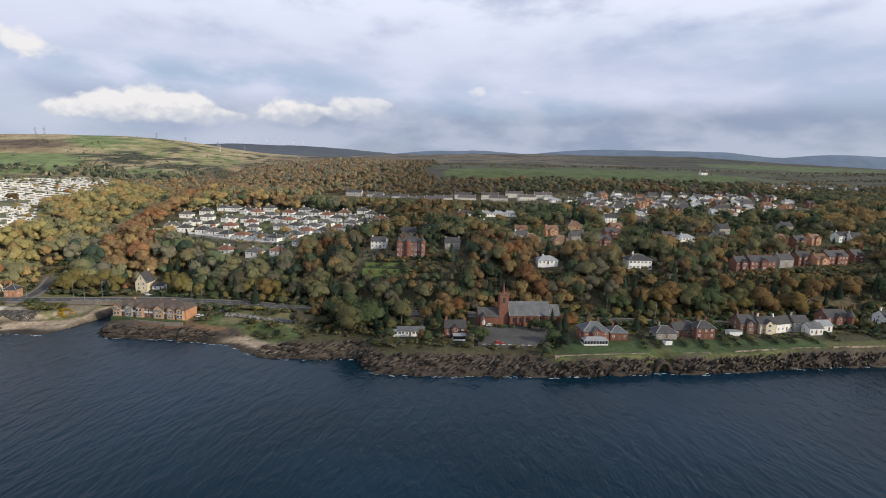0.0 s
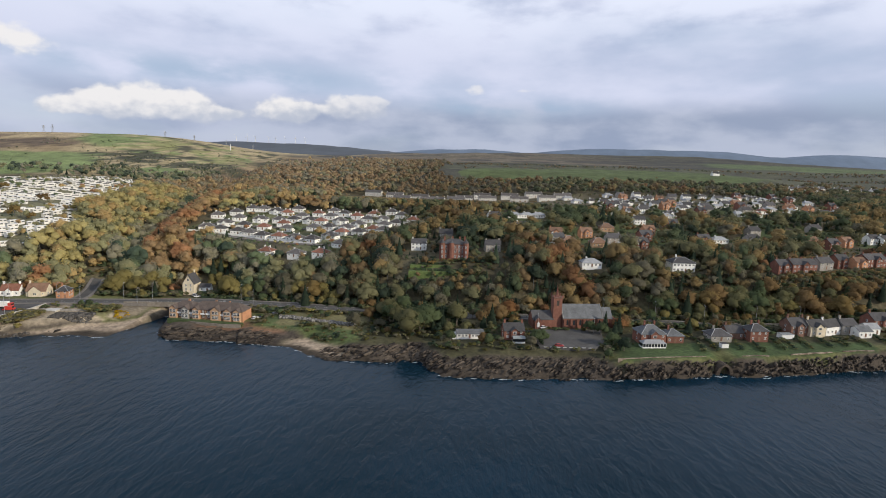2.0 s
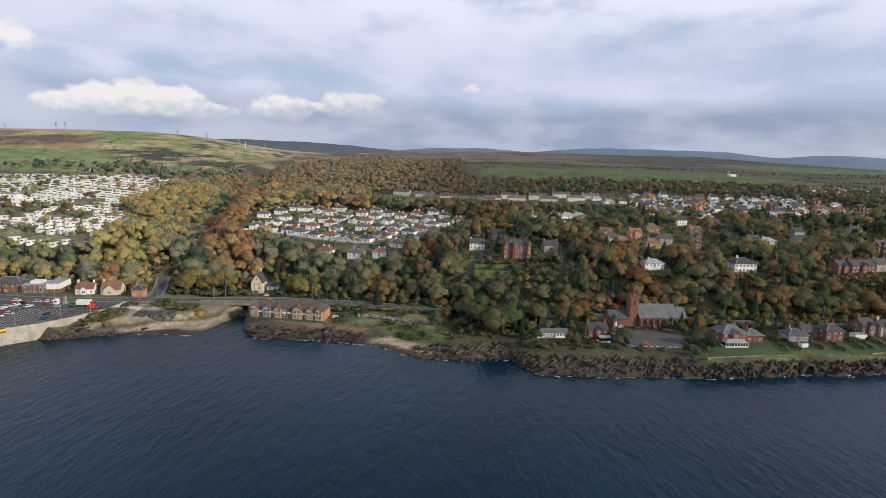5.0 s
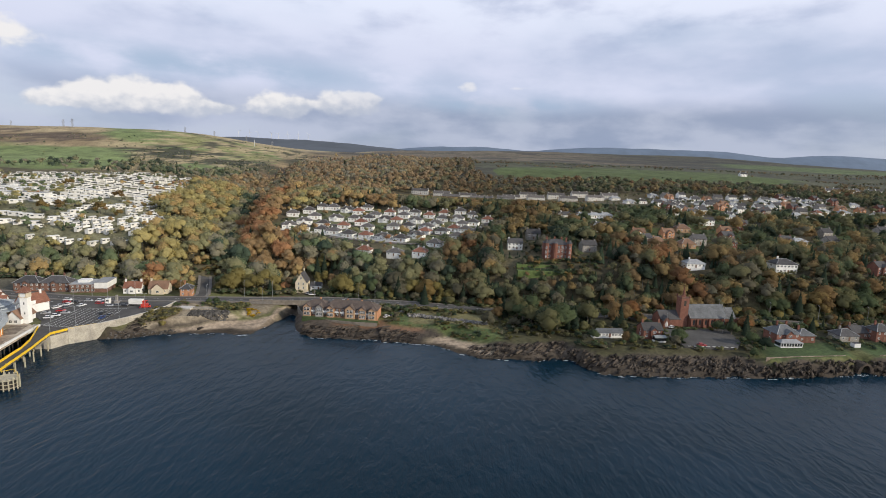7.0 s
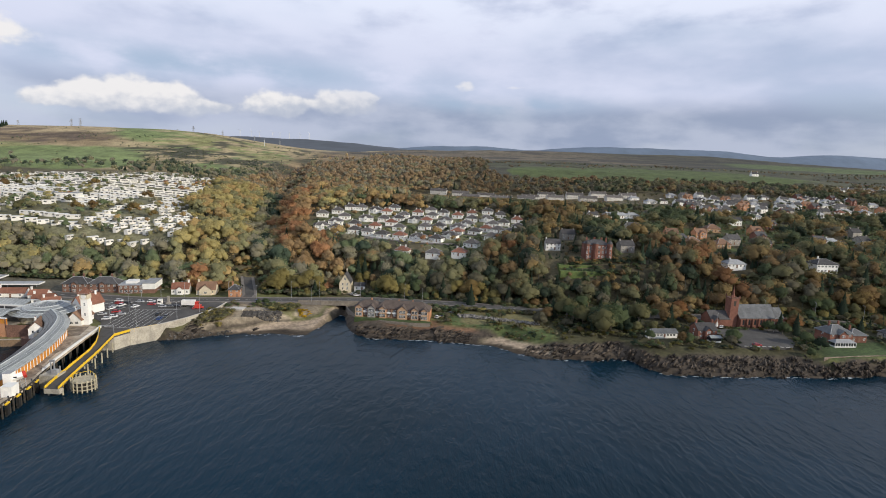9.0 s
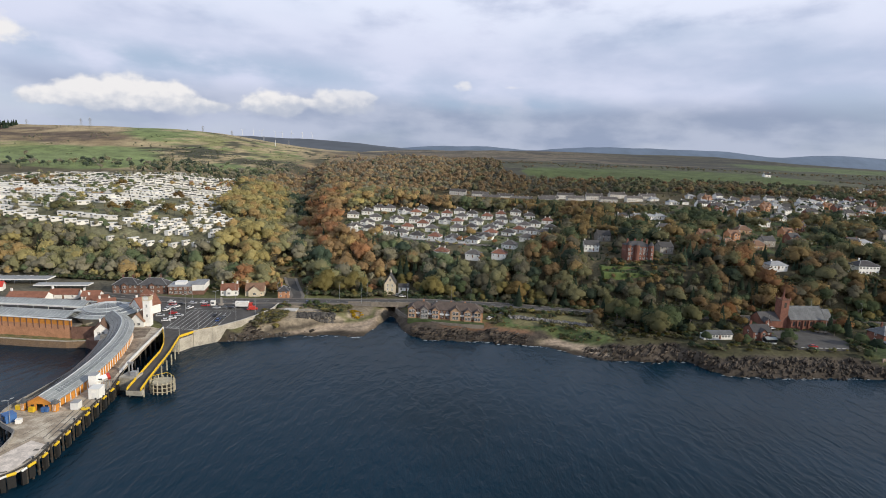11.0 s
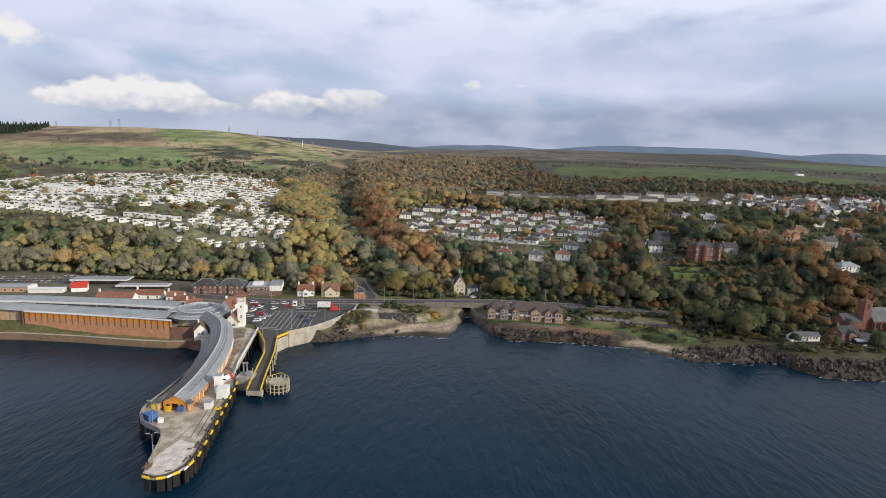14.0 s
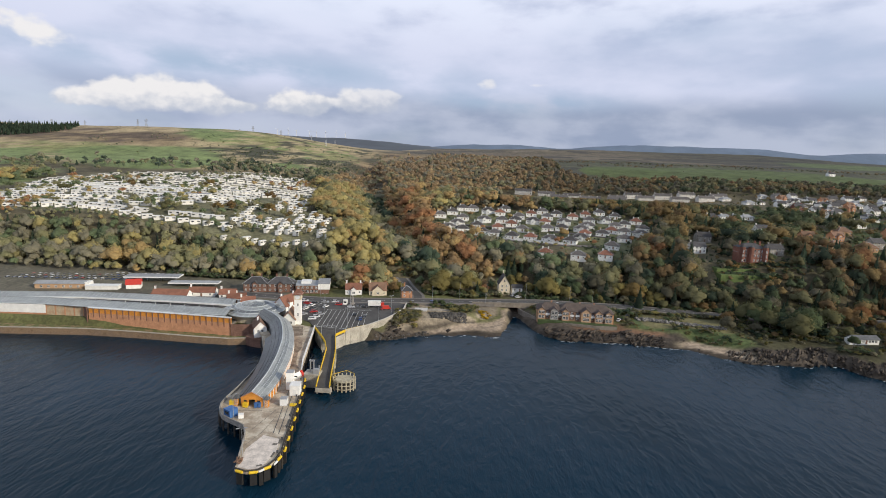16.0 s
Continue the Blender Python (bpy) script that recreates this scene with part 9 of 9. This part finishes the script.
def make_shrubs():
    """Bushes, brambles and gorse along the shore banks, gardens and pitches."""
    rng = np.random.default_rng(17)
    stock = [crown_form(rng, "round", 44, 0.10, 2) for _ in range(6)]
    grove = Grove()

    def bush(x, y, high, tint):
        grove.plant(stock[int(rng.integers(0, 6))], x, y, ground_z(x, y) - 0.25 * high, high * rng.uniform(1.2, 2.0), high, rng.uniform(0, 6.28), np.array(tint) * rng.uniform(0.75, 1.25))

    def clear_of(x, y, k=0.8):
        return all((x - a) ** 2 + (y - b) ** 2 > (r * k) ** 2 for a, b, r in KEEP_CLEAR if abs(x - a) < 25 and abs(y - b) < 25)

    for _ in range(2600):
        x = rng.uniform(-180, 330)
        d = rng.uniform(17, 55)
        y = float(coast(x)) + d
        if -182 < x < -128 and y < 300:
            continue
        dense = 0.95 if x < 66 else 0.30
        if rng.random() > dense or (x > -125 and x < -62 and vnoise(x, y, 12, 81) < 0.15) or not clear_of(x, y, 0.8 if x < 60 else 1.0):
            continue
        bush(x, y, rng.uniform(1.2, 3.4) if y < 300 else rng.uniform(2, 4.5), (OLIVE_T, GREEN_T, BARE_T, (0.13, 0.12, 0.04), DARK_T)[int(rng.integers(0, 5))])
    for _ in range(240):
        x = rng.uniform(-134, -58)
        y = float(coast(x)) + rng.uniform(15, 44)
        if y < 306 and vnoise(x, y, 14, 82) > -0.1 and clear_of(x, y, 0.7):
            bush(x, y, rng.uniform(0.7, 2.2), ((0.22, 0.18, 0.085), OLIVE_T, (0.19, 0.165, 0.08), BARE_T)[int(rng.integers(0, 4))])
    for _ in range(130):
        x, y = rng.uniform(-252, -212), rng.uniform(264, 297)
        if y < 279 + (x + 252) * 0.35 or (x < -232 and 270 < y < 287):
            continue
        bush(x, y, rng.uniform(1.0, 2.6), (OLIVE_T, (0.16, 0.14, 0.05), GREEN_T)[int(rng.integers(0, 3))])
    for _ in range(150):
        x = rng.uniform(-256, -242)
        bush(x, rng.uniform(258 + (x + 256) * 0.3, 279), rng.uniform(1.4, 3.2), (OLIVE_T, YELLOW_T, BARE_T)[int(rng.integers(0, 3))])
    for _ in range(70):
        bush(rng.uniform(-229, -212), rng.uniform(286, 297), rng.uniform(2.0, 3.8), (OLIVE_T, YELLOW_T, OLIVE_T, GREEN_T)[int(rng.integers(0, 4))])
    for _ in range(2400):
        x, y = rng.uniform(-960, -430), rng.uniform(880, 1330)
        if (bool(inside(GORSE, np.array(x), np.array(y))) and rng.random() < 0.7) or vnoise(x * 0.6, y, 26, 43) + 0.6 * vnoise(x, y, 11, 44) > 0.62:
            bush(x, y, rng.uniform(1.5, 3.2), (DARK_T, GREEN_T, OLIVE_T)[int(rng.integers(0, 3))])
    for _ in range(1500):
        x, y = rng.uniform(20, 340), rng.uniform(338, 600)
        if clear_of(x, y, 0.62):
            bush(x, y, rng.uniform(1.4, 3.6), (GREEN_T, OLIVE_T, OLIVE_T, BARE_T)[int(rng.integers(0, 4))])
    for _ in range(160):
        x, y = rng.uniform(-52, 6), rng.uniform(344, 366)
        if clear_of(x, y, 0.5):
            bush(x, y, rng.uniform(1.5, 4.0), (GREEN_T, OLIVE_T, DARK_T, GOLD_T)[int(rng.integers(0, 4))])
    for _ in range(40):
        bush(rng.uniform(-274, -258), rng.uniform(351, 372), rng.uniform(2.0, 5.0), (OLIVE_T, GREEN_T, GOLD_T)[int(rng.integers(0, 3))])
    for _ in range(420):
        x = rng.uniform(180, 320)
        bush(x, 341 + (x - 180) * 0.24 + rng.uniform(-3, 10), rng.uniform(2.0, 4.5), (OLIVE_T, BARE_T, GREEN_T, RUSSET_T)[int(rng.integers(0, 4))])
    for _ in range(90):
        bush(rng.uniform(58, 140), rng.uniform(338, 350), rng.uniform(2.0, 4.5), (OLIVE_T, BARE_T, GREEN_T, GOLD_T)[int(rng.integers(0, 4))])
    for _ in range(22):
        bush(rng.uniform(-210, -203), rng.uniform(284, 291), 1.5, (0.45, 0.30, 0.02))
    for _ in range(900):
        x, y = rng.uniform(-255, -66), rng.uniform(378, 545)
        if bool(inside(ROWS, x, y)) and clear_of(x, y, 0.7):
            bush(x, y, rng.uniform(1.2, 2.8), (GREEN_T, OLIVE_T, DARK_T)[int(rng.integers(0, 3))])
    for _ in range(1100):
        x, y = rng.uniform(-740, -322), rng.uniform(366, 800)
        if bool(inside(PARK, x, y)) and clear_of(x, y, 0.9) and rng.random() < 0.8:
            bush(x, y, rng.uniform(1.2, 3.0), (GREEN_T, OLIVE_T, BARE_T, DARK_T)[int(rng.integers(0, 4))])
    for _ in range(500):
        x = rng.uniform(-330, -250)
        y = rng.uniform(318, 336)
        if clear_of(x, y, 0.9):
            bush(x, y, rng.uniform(1.5, 3.5), (OLIVE_T, GREEN_T, BARE_T)[int(rng.integers(0, 3))])
    for x in np.arange(-130, -58, 0.9):
        y = float(np.interp(x, COAST_ROAD_X, COAST_ROAD_Y)) - rng.uniform(6.2, 9.0)
        bush(x, y, rng.uniform(1.6, 3.6), (OLIVE_T, GREEN_T, BARE_T, YELLOW_T)[int(rng.integers(0, 4))])
    # undergrowth along the front of the woods and hedges between gardens
    for _ in range(1500):
        x = rng.uniform(-420, 330)
        edge = float(np.interp(x, [-420, -350, -310, -240, -212, -190, -150, -120, -60, 20, 60, 130, 220, 420], [323, 322, 322, 323, 321, 334, 324, 323, 318, 317, 317, 314, 323, 350]))
        y = edge + rng.uniform(-2, 9)
        if clear_of(x, y, 0.85):
            bush(x, y, rng.uniform(2.2, 5.0), (OLIVE_T, GREEN_T, BARE_T, GREEN_T, DARK_T)[int(rng.integers(0, 5))])
    for x, y0, y1 in ((64, 258, 276), (106, 262, 284), (113, 264, 286), (127, 268, 282), (136, 266, 280), (149, 270, 290), (155, 272, 288), (164, 274, 294), (176, 277, 295), (186, 280, 296), (198, 282, 298), (211, 286, 302), (238, 292, 312), (250, 296, 318), (272, 300, 322)):
        for y in np.arange(y0, y1, 1.3):
            bush(x + (y - y0) * 0.15 + rng.uniform(-0.5, 0.5), y, rng.uniform(1.1, 2.6), (GREEN_T, DARK_T, OLIVE_T)[int(rng.integers(0, 3))])
    for x in np.arange(66, 330, 1.6):
        y = float(np.interp(x, [60, 130, 220, 300, 420], [303.5, 299.8, 308.8, 322, 337])) + rng.uniform(-0.8, 0.4)
        if clear_of(x, y, 0.6):
            bush(x, y, rng.uniform(3.0, 5.2), (GREEN_T, DARK_T, OLIVE_T, BARE_T)[int(rng.integers(0, 4))])
    tagged(new("shrubs", grove.mesh("shrubs")), "olive and green shrubs, brambles and gorse on the banks", "shrubs", kind="stuff")


make_shrubs()
